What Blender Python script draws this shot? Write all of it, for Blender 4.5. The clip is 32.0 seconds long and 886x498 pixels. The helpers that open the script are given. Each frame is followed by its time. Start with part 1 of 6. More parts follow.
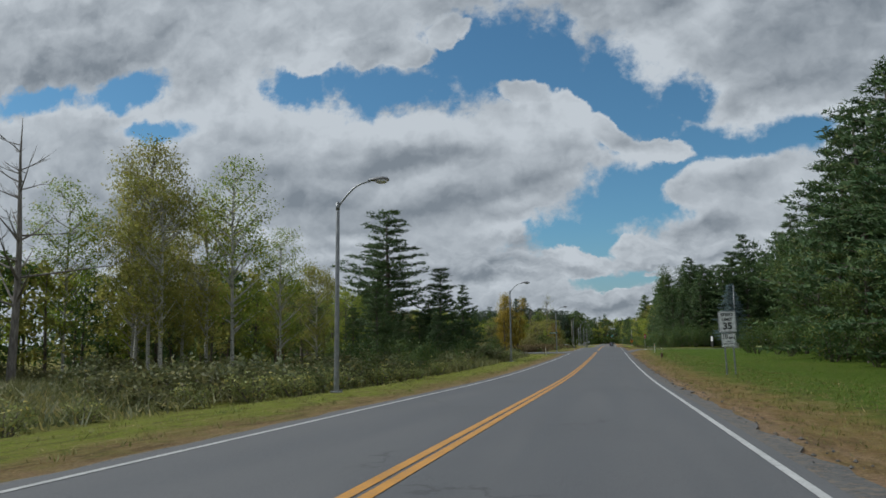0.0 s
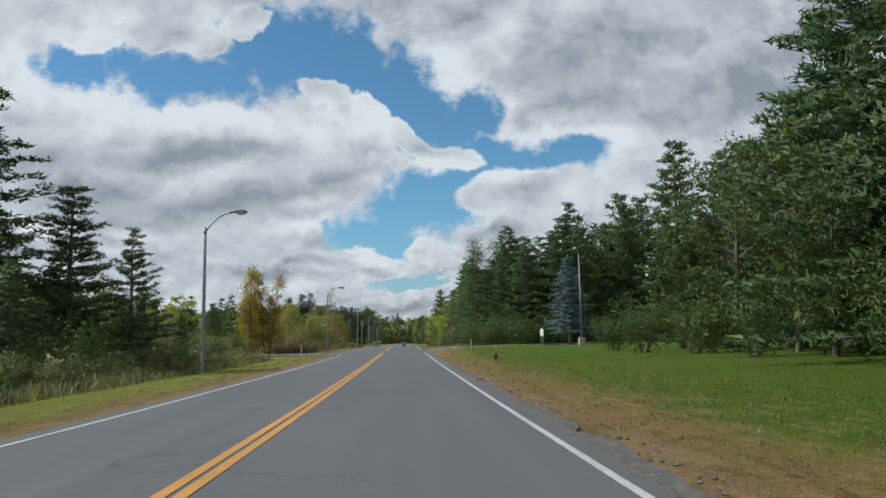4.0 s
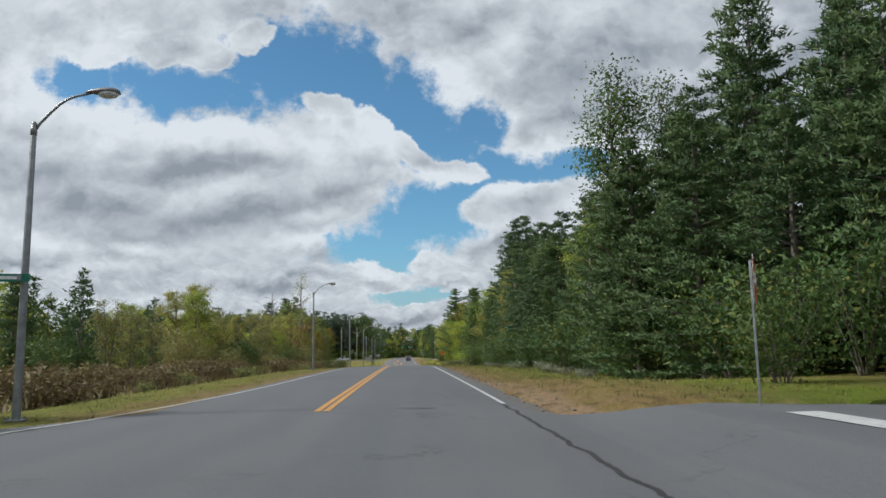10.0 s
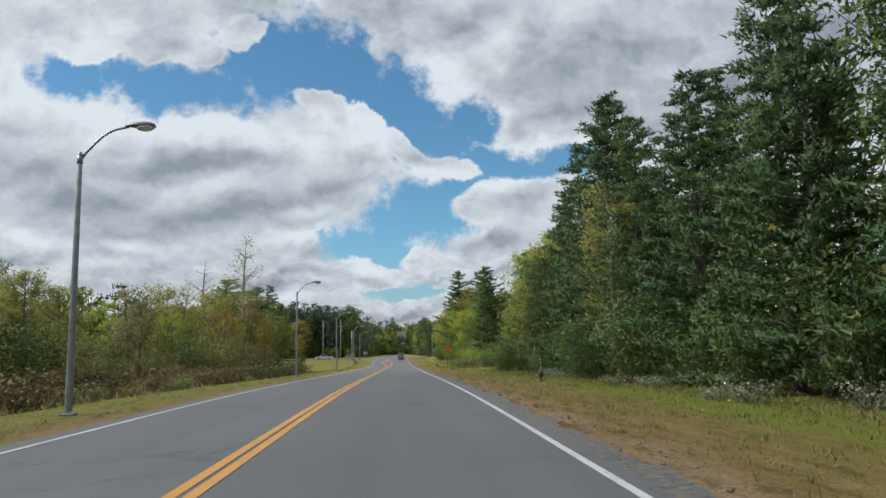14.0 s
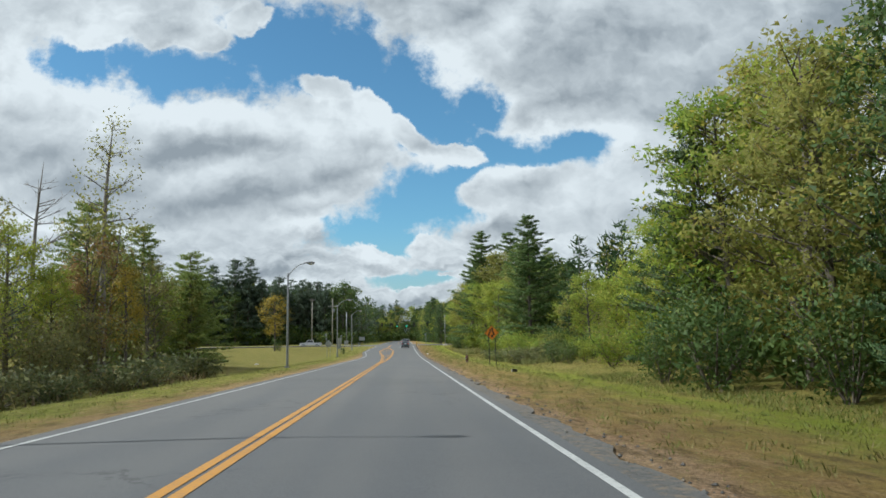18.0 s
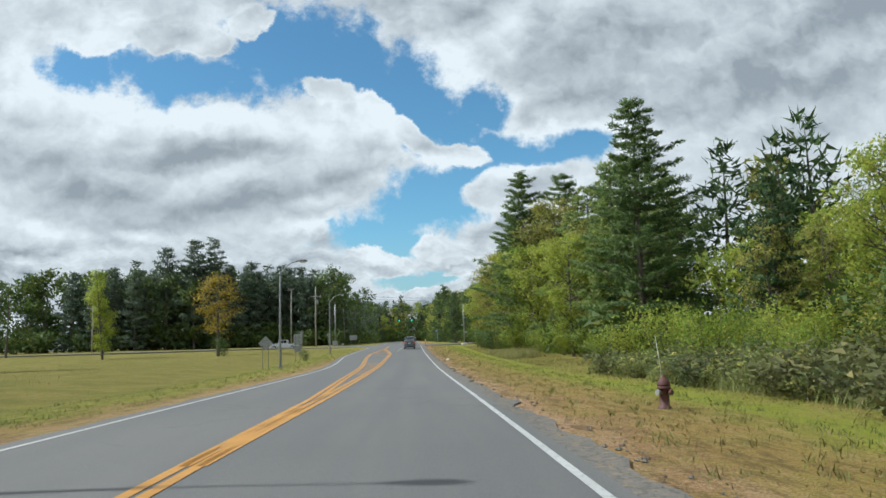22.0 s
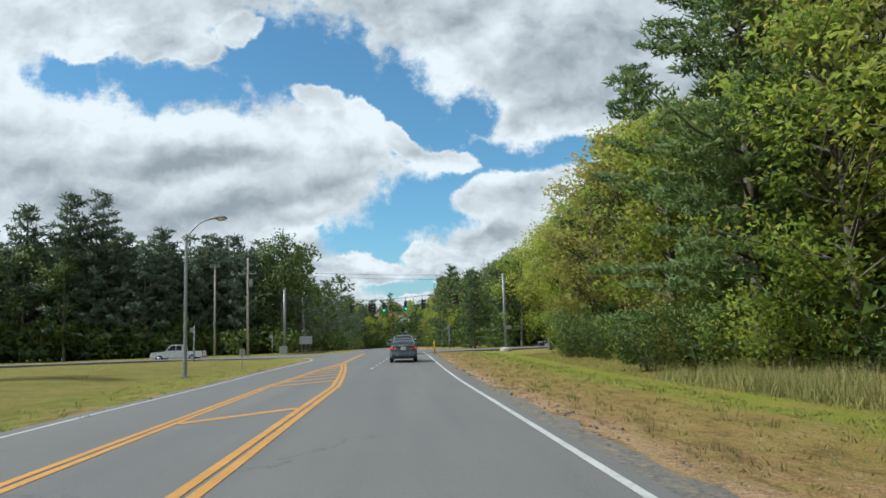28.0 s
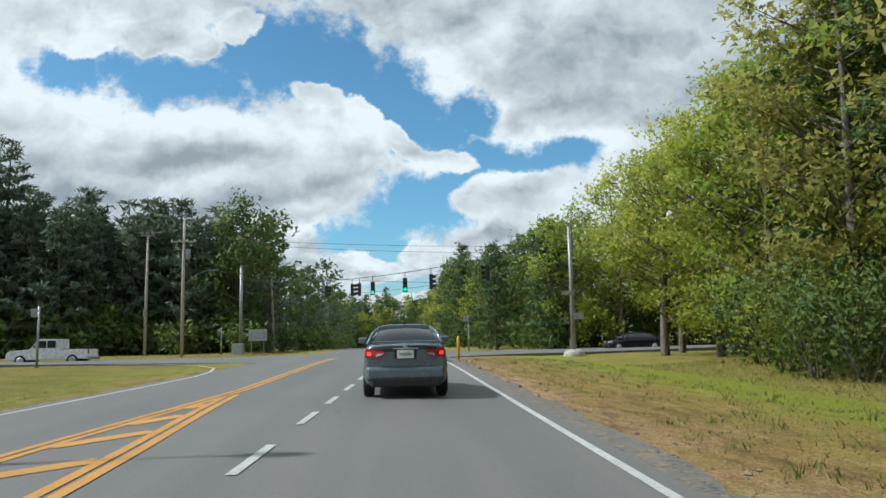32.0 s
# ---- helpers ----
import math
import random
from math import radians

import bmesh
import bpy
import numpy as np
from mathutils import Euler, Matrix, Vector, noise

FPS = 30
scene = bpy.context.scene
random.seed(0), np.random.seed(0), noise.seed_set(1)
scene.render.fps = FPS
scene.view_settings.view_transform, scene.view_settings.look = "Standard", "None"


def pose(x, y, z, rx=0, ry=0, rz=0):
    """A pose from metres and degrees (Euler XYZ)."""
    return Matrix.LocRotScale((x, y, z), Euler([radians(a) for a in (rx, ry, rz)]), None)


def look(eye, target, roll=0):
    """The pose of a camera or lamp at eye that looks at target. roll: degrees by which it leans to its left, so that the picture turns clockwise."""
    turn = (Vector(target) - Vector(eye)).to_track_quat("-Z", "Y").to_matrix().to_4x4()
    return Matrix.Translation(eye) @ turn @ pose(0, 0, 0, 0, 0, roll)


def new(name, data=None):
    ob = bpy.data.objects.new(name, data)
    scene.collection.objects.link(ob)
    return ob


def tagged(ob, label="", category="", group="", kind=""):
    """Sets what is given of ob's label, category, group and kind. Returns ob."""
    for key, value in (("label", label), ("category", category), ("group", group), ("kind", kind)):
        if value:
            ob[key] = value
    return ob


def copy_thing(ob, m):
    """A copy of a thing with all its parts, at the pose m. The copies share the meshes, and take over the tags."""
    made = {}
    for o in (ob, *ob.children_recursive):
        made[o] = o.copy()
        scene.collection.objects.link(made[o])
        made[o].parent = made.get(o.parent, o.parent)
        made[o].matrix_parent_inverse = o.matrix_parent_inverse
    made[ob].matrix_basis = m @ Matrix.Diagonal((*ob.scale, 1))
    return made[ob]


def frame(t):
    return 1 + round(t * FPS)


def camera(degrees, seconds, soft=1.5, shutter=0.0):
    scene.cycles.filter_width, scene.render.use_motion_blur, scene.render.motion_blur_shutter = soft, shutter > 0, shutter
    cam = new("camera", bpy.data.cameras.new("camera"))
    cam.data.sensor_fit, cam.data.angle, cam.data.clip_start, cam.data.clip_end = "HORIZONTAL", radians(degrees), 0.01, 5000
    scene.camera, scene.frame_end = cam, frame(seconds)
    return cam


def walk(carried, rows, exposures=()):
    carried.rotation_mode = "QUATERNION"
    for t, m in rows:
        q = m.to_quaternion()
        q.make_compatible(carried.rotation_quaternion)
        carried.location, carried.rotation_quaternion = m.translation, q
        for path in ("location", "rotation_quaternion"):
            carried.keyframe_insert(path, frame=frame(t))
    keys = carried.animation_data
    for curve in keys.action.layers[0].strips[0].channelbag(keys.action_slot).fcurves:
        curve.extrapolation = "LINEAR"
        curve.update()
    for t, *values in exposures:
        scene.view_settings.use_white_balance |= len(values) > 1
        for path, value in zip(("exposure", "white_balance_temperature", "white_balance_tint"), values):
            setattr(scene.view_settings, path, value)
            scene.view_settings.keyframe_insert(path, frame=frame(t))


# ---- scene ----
# ================= camera =================
cam = camera(61.5, 32.0, soft=1.6)


def view(x, y, z, yaw, pitch, roll):
    a, b = radians(yaw), radians(pitch)
    return look((x, y, z), (x - math.sin(a) * math.cos(b), y + math.cos(a) * math.cos(b), z + math.sin(b)), roll)


# seconds, x, y, z, yaw, pitch, roll
ROWS = [
    (0, 2.16, 0.36, 1.263, 12.59, 7.28, -0.60),
    (0.5, 1.93, 4.46, 1.213, 5.50, 7.16, -0.69),
    (1, 1.84, 8.55, 1.159, 0.37, 7.11, -0.95),
    (1.5, 1.88, 13.03, 1.099, -2.18, 7.01, -0.81),
    (2, 1.91, 17.63, 1.037, -2.97, 6.97, -1.03),
    (2.5, 1.92, 22.49, 0.970, -3.18, 6.93, -1.04),
    (3, 1.96, 27.68, 0.897, -3.15, 7.14, -0.95),
    (3.5, 1.95, 32.68, 0.827, -3.16, 7.04, -0.98),
    (5.5, 1.87, 56.50, 0.781, -3.03, 7.79, -1.06),
    (6, 1.84, 61.57, 0.797, -3.09, 7.94, -1.06),
    (6.5, 1.86, 66.73, 0.813, -2.98, 8.06, -0.85),
    (7, 1.87, 72.03, 0.828, -2.91, 8.09, -0.80),
    (7.5, 1.88, 77.58, 0.844, -2.90, 8.17, -0.94),
    (8, 1.86, 83.13, 0.887, -2.95, 8.15, -1.15),
    (8.5, 1.82, 88.63, 0.950, -2.97, 8.08, -1.39),
    (9, 1.83, 94.06, 1.013, -2.87, 8.02, -1.43),
    (9.5, 1.75, 99.72, 1.044, -2.95, 8.09, -1.11),
    (10, 1.73, 105.49, 1.068, -2.86, 8.14, -1.03),
    (10.5, 1.68, 110.61, 1.093, -2.88, 8.12, -0.90),
    (11, 1.66, 115.47, 1.142, -2.99, 8.18, -0.71),
    (11.5, 1.69, 120.64, 1.195, -3.14, 8.14, -0.69),
    (12, 1.75, 126.15, 1.246, -3.23, 8.13, -0.83),
    (12.5, 1.78, 131.83, 1.280, -3.41, 8.23, -0.94),
    (13, 1.76, 137.42, 1.314, -3.62, 8.17, -0.97),
    (13.5, 1.85, 143.14, 1.344, -3.55, 8.03, -1.11),
    (15.5, 1.91, 165.25, 1.443, -3.30, 7.50, -1.22),
    (16, 1.93, 171.11, 1.450, -3.25, 7.48, -1.15),
    (16.5, 1.91, 177.01, 1.386, -3.11, 7.25, -1.19),
    (17, 1.93, 182.95, 1.321, -2.95, 7.14, -1.20),
    (17.5, 1.94, 188.81, 1.250, -3.02, 7.07, -1.21),
    (18, 2.01, 194.94, 1.172, -3.02, 6.87, -0.90),
    (18.5, 2.16, 201.40, 1.090, -3.12, 6.89, -1.35),
    (19, 2.20, 207.23, 1.017, -3.25, 6.84, -1.41),
    (19.5, 2.27, 213.46, 0.938, -3.26, 6.92, -1.54),
    (20, 2.29, 219.43, 0.880, -3.18, 6.82, -1.72),
    (20.5, 2.32, 225.38, 0.827, -3.12, 6.73, -1.67),
    (21, 2.28, 231.37, 0.770, -2.98, 6.72, -1.33),
    (21.5, 2.37, 237.64, 0.692, -2.72, 6.85, -1.64),
    (22, 2.36, 243.86, 0.615, -2.61, 6.92, -1.66),
    (22.5, 2.36, 250.04, 0.578, -2.98, 6.97, -1.70),
    (23, 2.48, 255.96, 0.551, -3.40, 6.72, -1.65),
    (23.5, 2.48, 261.51, 0.511, -3.50, 6.74, -1.24),
    (24, 2.46, 267.36, 0.428, -3.41, 6.70, -1.05),
    (24.5, 2.43, 273.28, 0.344, -3.14, 6.72, -1.20),
    (25, 2.40, 278.66, 0.285, -2.90, 6.66, -1.21),
    (25.5, 2.31, 283.95, 0.235, -2.80, 6.67, -1.30),
    (27.5, 2.02, 302.48, 0.253, -3.15, 7.40, -1.96),
    (28, 1.98, 307.47, 0.284, -3.40, 7.38, -2.07),
    (28.5, 1.94, 312.11, 0.312, -3.67, 7.37, -2.03),
    (29, 1.91, 316.59, 0.339, -3.88, 7.24, -2.07),
    (29.5, 1.91, 320.43, 0.359, -3.89, 7.24, -2.07),
    (30, 1.91, 324.12, 0.350, -3.86, 7.25, -2.00),
    (30.5, 1.88, 327.80, 0.341, -3.86, 7.29, -1.84),
    (31, 1.90, 330.99, 0.334, -3.75, 7.38, -1.57),
    (31.5, 1.90, 334.09, 0.327, -3.68, 7.40, -1.44),
    (32, 1.93, 336.41, 0.350, -3.60, 7.34, -1.37),
]
walk(cam, [(r[0], view(*r[1:])) for r in ROWS], [(0, -0.72, 5850, 6), (0.6, -0.46, 5900, 6), (1.5, -0.35, 5900, 6), (6, -0.30, 5950, 7), (13, -0.27, 5950, 7), (16, -0.22, 5950, 6), (19, -0.13, 5850, 2), (23, -0.06, 5850, 3), (32, -0.03, 5850, 2)])

# ================= sun and sky =================
SUN_EL = 45.0
sun = new("sun", bpy.data.lights.new("sun", "SUN"))
sun.data.energy, sun.data.angle, sun.data.color = 4.6, radians(0.9), (1.0, 0.95, 0.86)
sun.matrix_world = look((-70, 4, 71), (0, 0, 0))

world = bpy.data.worlds.new("world")
scene.world = world
world.use_nodes = True
WT = world.node_tree
WT.nodes.clear()


class Net:
    """Short hand for node graphs."""

    def __init__(self, tree):
        self.t = tree

    def node(self, kind):
        return self.t.nodes.new(kind)

    def put(self, socket, value):
        if isinstance(value, bpy.types.NodeSocket):
            self.t.links.new(value, socket)
        elif value is not None:
            socket.default_value = value

    def math(self, op, a, b=None, c=None, clamp=False):
        n = self.node("ShaderNodeMath")
        n.operation, n.use_clamp = op, clamp
        for s, v in zip(n.inputs, (a, b, c)):
            self.put(s, v)
        return n.outputs[0]

    def vmath(self, op, a, b=None):
        n = self.node("ShaderNodeVectorMath")
        n.operation = op
        for s, v in zip(n.inputs, (a, b)):
            self.put(s, v)
        return n

    def ramp(self, x, lo, hi, a=0.0, b=1.0, smooth=True):
        n = self.node("ShaderNodeMapRange")
        n.interpolation_type = "SMOOTHSTEP" if smooth else "LINEAR"
        for s, v in zip(n.inputs, (x, lo, hi, a, b)):
            self.put(s, v)
        return n.outputs[0]

    def noise(self, vec, scale, detail=4.0, rough=0.55, color=False):
        n = self.node("ShaderNodeTexNoise")
        self.put(n.inputs["Vector"], vec)
        n.inputs["Scale"].default_value, n.inputs["Detail"].default_value = scale, detail
        n.inputs["Roughness"].default_value = rough
        return n.outputs["Color" if color else "Fac"]

    def mix(self, f, a, b, how="MIX"):
        n = self.node("ShaderNodeMix")
        n.data_type, n.blend_type, n.clamp_factor = "RGBA", how, True
        self.put(n.inputs[0], f)
        for s, v in ((n.inputs[6], a), (n.inputs[7], b)):
            self.put(s, (*v, 1) if isinstance(v, tuple) and len(v) == 3 else v)
        return n.outputs[2]


W = Net(WT)
sky = W.node("ShaderNodeTexSky")
sky.sky_type, sky.sun_disc, sky.sun_elevation, sky.sun_rotation = "NISHITA", False, radians(SUN_EL), radians(270)
sky.altitude, sky.air_density, sky.dust_density, sky.ozone_density = 150.0, 1.0, 0.6, 2.0
ways = W.node("ShaderNodeTexCoord").outputs["Generated"]
sep = W.node("ShaderNodeSeparateXYZ")
W.put(sep.inputs[0], ways)
ahead = W.math("MAXIMUM", W.math("ABSOLUTE", sep.outputs[1]), 0.12)
flat = W.node("ShaderNodeCombineXYZ")
W.put(flat.inputs[0], W.math("DIVIDE", sep.outputs[0], ahead))
W.put(flat.inputs[1], W.math("DIVIDE", sep.outputs[2], ahead))
uv = flat.outputs[0]


def scaled(net, vec, k):
    n = net.vmath("SCALE", vec)
    net.put(n.inputs[3], k)
    return n.outputs[0]



def heads(vec, scale, detail=3.0):
    """Rounded heaps, 0 at their middles and 1 between them."""
    n = W.node("ShaderNodeTexVoronoi")
    n.feature, n.normalize = "SMOOTH_F1", True
    W.put(n.inputs["Vector"], vec)
    n.inputs["Scale"].default_value, n.inputs["Detail"].default_value, n.inputs["Roughness"].default_value = scale, detail, 0.6
    n.inputs["Smoothness"].default_value = 0.3
    return n.outputs["Distance"]


warp = W.vmath("SUBTRACT", W.noise(uv, 5.0, 7.0, 0.6, True), (0.5, 0.5, 0.5)).outputs[0]
warped = W.vmath("ADD", uv, scaled(W, warp, 0.12)).outputs[0]


def oval(x, y, a, b, turn=0.0):
    """1 inside, fading to 0 at the rim of an oval of half axes a and b in the plane of (right/ahead, up/ahead)."""
    m = W.node("ShaderNodeMapping")
    m.vector_type = "TEXTURE"
    W.put(m.inputs[0], warped)
    m.inputs[1].default_value, m.inputs[2].default_value, m.inputs[3].default_value = (x, y, 0), (0, 0, radians(turn)), (a, b, 1)
    return W.math("SUBTRACT", 1.0, W.vmath("LENGTH", m.outputs[0]).outputs[1])


def any_of(rows):
    out = None
    for row in rows:
        o = oval(*row)
        out = o if out is None else W.math("SMOOTH_MAX", out, o, 0.25)
    return out


# gaps of blue, grey undersides of the clouds, their sunlit sides, and tufts that stand in the gaps
BLUE = [
    (-0.436, 0.391, 0.057, 0.030, -25),
    (-0.299, 0.369, 0.125, 0.042, -6),
    (-0.165, 0.404, 0.087, 0.059, 10),
    (-0.063, 0.386, 0.087, 0.044, -12),
    (-0.005, 0.355, 0.050, 0.047, -20),
    (0.034, 0.308, 0.039, 0.046, -20),
    (0.072, 0.284, 0.047, 0.035, -42),
    (0.101, 0.318, 0.033, 0.033, 0),
    (0.138, 0.255, 0.072, 0.024, -10),
    (0.217, 0.251, 0.065, 0.024, 8),
    (0.028, 0.181, 0.110, 0.041, 22),
    (0.063, 0.209, 0.050, 0.024, 15),
    (-0.042, 0.150, 0.072, 0.020, 12),
    (-0.007, 0.135, 0.046, 0.018, 0),
    (0.003, 0.083, 0.056, 0.011, 0),
    (-0.739, 0.404, 0.068, 0.026, 10),
    (-0.892, 0.403, 0.084, 0.027, 0),
    (-0.69, 0.34, 0.061, 0.018, 0),
]
GREY = [
    (-0.067, 0.472, 0.152, 0.039, -8),
    (0.076, 0.465, 0.061, 0.032, -15),
    (0.243, 0.395, 0.129, 0.055, 8),
    (0.188, 0.326, 0.068, 0.020, 12),
    (-0.503, 0.242, 0.076, 0.030, 0),
    (-0.234, 0.188, 0.205, 0.024, 2),
    (-0.406, 0.205, 0.121, 0.027, 0),
    (-0.310, 0.243, 0.137, 0.017, 6),
    (-0.064, 0.218, 0.083, 0.018, 12),
    (-0.114, 0.133, 0.047, 0.014, 0),
    (-0.173, 0.103, 0.091, 0.010, 0),
    (0.120, 0.145, 0.050, 0.011, 8),
    (-0.316, 0.435, 0.046, 0.014, 0),
    (0.479, 0.363, 0.167, 0.091, 0),
    (0.653, 0.440, 0.121, 0.068, 0),
    (-0.008, 0.053, 0.068, 0.007, 0),
    (-0.795, 0.452, 0.167, 0.046, 0),
    (-0.751, 0.209, 0.182, 0.038, 0),
    (-0.637, 0.133, 0.152, 0.026, 0),
]
BRIGHT = [
    (-0.495, 0.371, 0.083, 0.047, -10),
    (-0.418, 0.320, 0.106, 0.036, -10),
    (-0.282, 0.298, 0.167, 0.027, -5),
    (-0.110, 0.289, 0.099, 0.024, -4),
    (-0.036, 0.323, 0.039, 0.035, -40),
    (-0.430, 0.436, 0.047, 0.039, -30),
    (0.067, 0.395, 0.047, 0.047, 0),
    (0.112, 0.304, 0.047, 0.032, 20),
    (0.175, 0.277, 0.072, 0.018, 0),
    (0.136, 0.438, 0.055, 0.039, 20),
    (0.294, 0.281, 0.072, 0.021, 12),
    (0.133, 0.218, 0.070, 0.017, 14),
    (0.038, 0.133, 0.044, 0.009, 0),
    (-0.053, 0.120, 0.039, 0.009, -14),
    (-0.129, 0.147, 0.056, 0.009, -4),
    (-0.114, 0.181, 0.047, 0.011, 6),
    (-0.484, 0.154, 0.064, 0.015, -4),
    (-0.352, 0.149, 0.050, 0.011, 0),
    (0.060, 0.242, 0.064, 0.014, -16),
    (-0.62, 0.36, 0.15, 0.05, 0),
]
PUFFS = [
    (-0.422, 0.434, 0.039, 0.036, -30),
    (-0.350, 0.431, 0.041, 0.024, -10),
    (-0.269, 0.427, 0.046, 0.026, 0),
    (-0.208, 0.455, 0.033, 0.024, 20),
    (-0.110, 0.351, 0.041, 0.021, -10),
    (-0.040, 0.329, 0.039, 0.026, -40),
    (0.011, 0.288, 0.047, 0.024, -40),
    (0.076, 0.252, 0.056, 0.018, -14),
    (-0.123, 0.181, 0.056, 0.015, 6),
    (0.040, 0.123, 0.047, 0.017, 0),
    (-0.044, 0.109, 0.047, 0.019, -14),
    (0.137, 0.200, 0.072, 0.029, 14),
    (0.068, 0.088, 0.033, 0.005, 0),
    (-0.008, 0.064, 0.050, 0.011, 0),
]
gap = W.math("SUBTRACT", any_of(BLUE), W.math("MULTIPLY", W.math("MAXIMUM", any_of(PUFFS), 0.0), 2.6))
curl = W.vmath("ADD", uv, scaled(W, W.vmath("SUBTRACT", W.noise(uv, 16.0, 4.0, 0.6, True), (0.5, 0.5, 0.5)).outputs[0], 0.05)).outputs[0]
wisp = W.math("ADD", W.math("MULTIPLY", W.math("SUBTRACT", W.noise(uv, 7.0, 10.0, 0.66), 0.5), 1.5), W.math("MULTIPLY", W.math("SUBTRACT", W.noise(uv, 30.0, 6.0, 0.68), 0.5), 1.1))
wisp = W.math("ADD", wisp, W.math("MULTIPLY", W.math("SUBTRACT", heads(curl, 15.0, 3.0), 0.38), 1.9))
open_sky = W.math("ADD", gap, wisp)
cover = W.ramp(open_sky, -0.48, 0.14, 1.0, 0.0)
rim = W.ramp(open_sky, -1.1, -0.3)
under = W.math("MAXIMUM", any_of(GREY), -0.4)
sunny = W.math("MAXIMUM", any_of(BRIGHT), -0.3)


def body(vec, wide, tall):
    """Thickness of the cloud: broad heaps with small rounded heads."""
    v = W.vmath("MULTIPLY", vec, (wide, tall, 1.0)).outputs[0]
    lumps = W.math("SUBTRACT", 0.9, heads(v, 9.0, 3.5))
    return W.math("ADD", W.math("MULTIPLY", W.noise(v, 6.0, 8.0, 0.55), 0.5), W.math("MULTIPLY", lumps, 0.5))


# heaps look smaller and flatter towards the horizon
low = W.ramp(sep.outputs[2], 0.10, 0.17, 1.0, 0.0)


def blend(a, b):
    return W.math("ADD", a, W.math("MULTIPLY", low, W.math("SUBTRACT", b, a)))


near, far = body(curl, 1.0, 1.4), body(curl, 2.0, 4.2)
here = blend(near, far)
relief = blend(W.math("SUBTRACT", near, body(W.vmath("ADD", curl, (-0.016, 0.034, 0.0)).outputs[0], 1.0, 1.4)), W.math("SUBTRACT", far, body(W.vmath("ADD", curl, (-0.008, 0.014, 0.0)).outputs[0], 2.0, 4.2)))
shade = W.math("SUBTRACT", W.math("ADD", W.math("MULTIPLY", W.math("SUBTRACT", under, sunny), 0.52), W.math("MULTIPLY", W.math("SUBTRACT", here, 0.5), 0.9)), W.math("MULTIPLY", relief, 4.2))
shade = W.math("SUBTRACT", shade, W.math("MULTIPLY", rim, 0.26))
lit = W.ramp(shade, -0.54, 0.74, 1.0, 0.0, smooth=False)
cloud = W.mix(lit, (0.355, 0.38, 0.41), (0.93, 0.93, 0.93))
blue = W.mix(1.0, sky.outputs[0], (0.094, 0.130, 0.132), "MULTIPLY")
haze = W.ramp(W.math("ABSOLUTE", sep.outputs[2]), 0.0, 0.16, 0.6, 0.0)
blue = W.mix(haze, blue, (0.40, 0.47, 0.53))
bg = W.node("ShaderNodeBackground")
W.put(bg.inputs[0], W.mix(cover, blue, cloud))
bg.inputs[1].default_value = 1.0
W.put(W.node("ShaderNodeOutputWorld").inputs[0], bg.outputs[0])

# ================= materials =================


def material(name, rough=0.8, metal=0.0):
    m = bpy.data.materials.new(name)
    m.use_nodes = True
    n = Net(m.node_tree)
    p = m.node_tree.nodes["Principled BSDF"]
    p.inputs["Roughness"].default_value, p.inputs["Metallic"].default_value = rough, metal
    return m, n, p


def bump(n, p, height, strength, distance=0.02):
    b = n.node("ShaderNodeBump")
    b.inputs["Strength"].default_value, b.inputs["Distance"].default_value = strength, distance
    n.put(b.inputs["Height"], height)
    n.put(p.inputs["Normal"], b.outputs[0])


def plain(name, col, rough=0.6, metal=0.0, vary=0.25, scale=6.0, dirt=(0.12, 0.10, 0.08), dirtiness=0.3):
    """Paint, metal, plastic: a base colour with grime and faint relief."""
    m, n, p = material(name, rough, metal)
    co = n.node("ShaderNodeTexCoord").outputs["Object"]
    a = n.noise(co, scale, 5.0)
    c = n.mix(n.ramp(a, 0.3, 0.75), tuple(v * (1 - vary) for v in col), tuple(min(1, v * (1 + vary * 0.5)) for v in col))
    c = n.mix(n.math("MULTIPLY", n.ramp(n.noise(co, scale * 3.1, 6.0, 0.7), 0.52, 0.75), dirtiness), c, dirt)
    n.put(p.inputs["Base Color"], c)
    n.put(p.inputs["Roughness"], n.ramp(a, 0.2, 0.8, rough * 0.8, min(1, rough * 1.2)))
    bump(n, p, n.noise(co, scale * 12, 3.0), 0.12, 0.004)
    return m


def leafy(name, cols, through_light=0.3, spread=0.24):
    """Leaves or needles: the colour wanders from tree to tree and from leaf to leaf."""
    m, n, p = material(name, 0.62)
    tree_r = n.node("ShaderNodeObjectInfo").outputs["Random"]
    leaf_r = n.node("ShaderNodeNewGeometry").outputs["Random Per Island"]
    co = n.node("ShaderNodeTexCoord").outputs["Object"]
    r = n.math("ADD", n.math("MULTIPLY", tree_r, 0.5), n.math("MULTIPLY", n.ramp(n.noise(co, 0.55, 3.0), 0.3, 0.7), 0.5))
    c = n.mix(n.ramp(r, 0.15, 0.85, smooth=False), cols[0], cols[1])
    c = n.mix(n.ramp(leaf_r, 0.80, 0.97), c, cols[2])
    v = n.node("ShaderNodeHueSaturation")
    n.put(v.inputs["Color"], c)
    n.put(v.inputs["Value"], n.ramp(n.math("FRACT", n.math("MULTIPLY", leaf_r, 17.3)), 0.0, 1.0, 1 - spread, 1 + spread, smooth=False))
    n.put(p.inputs["Base Color"], v.outputs[0])
    p.inputs["Specular IOR Level"].default_value = 0.3
    tr = n.node("ShaderNodeBsdfTranslucent")
    n.put(tr.inputs[0], v.outputs[0])
    mx = n.node("ShaderNodeMixShader")
    mx.inputs[0].default_value = through_light
    n.put(mx.inputs[1], p.outputs[0])
    n.put(mx.inputs[2], tr.outputs[0])
    n.put(n.t.nodes["Material Output"].inputs[0], mx.outputs[0])
    return m


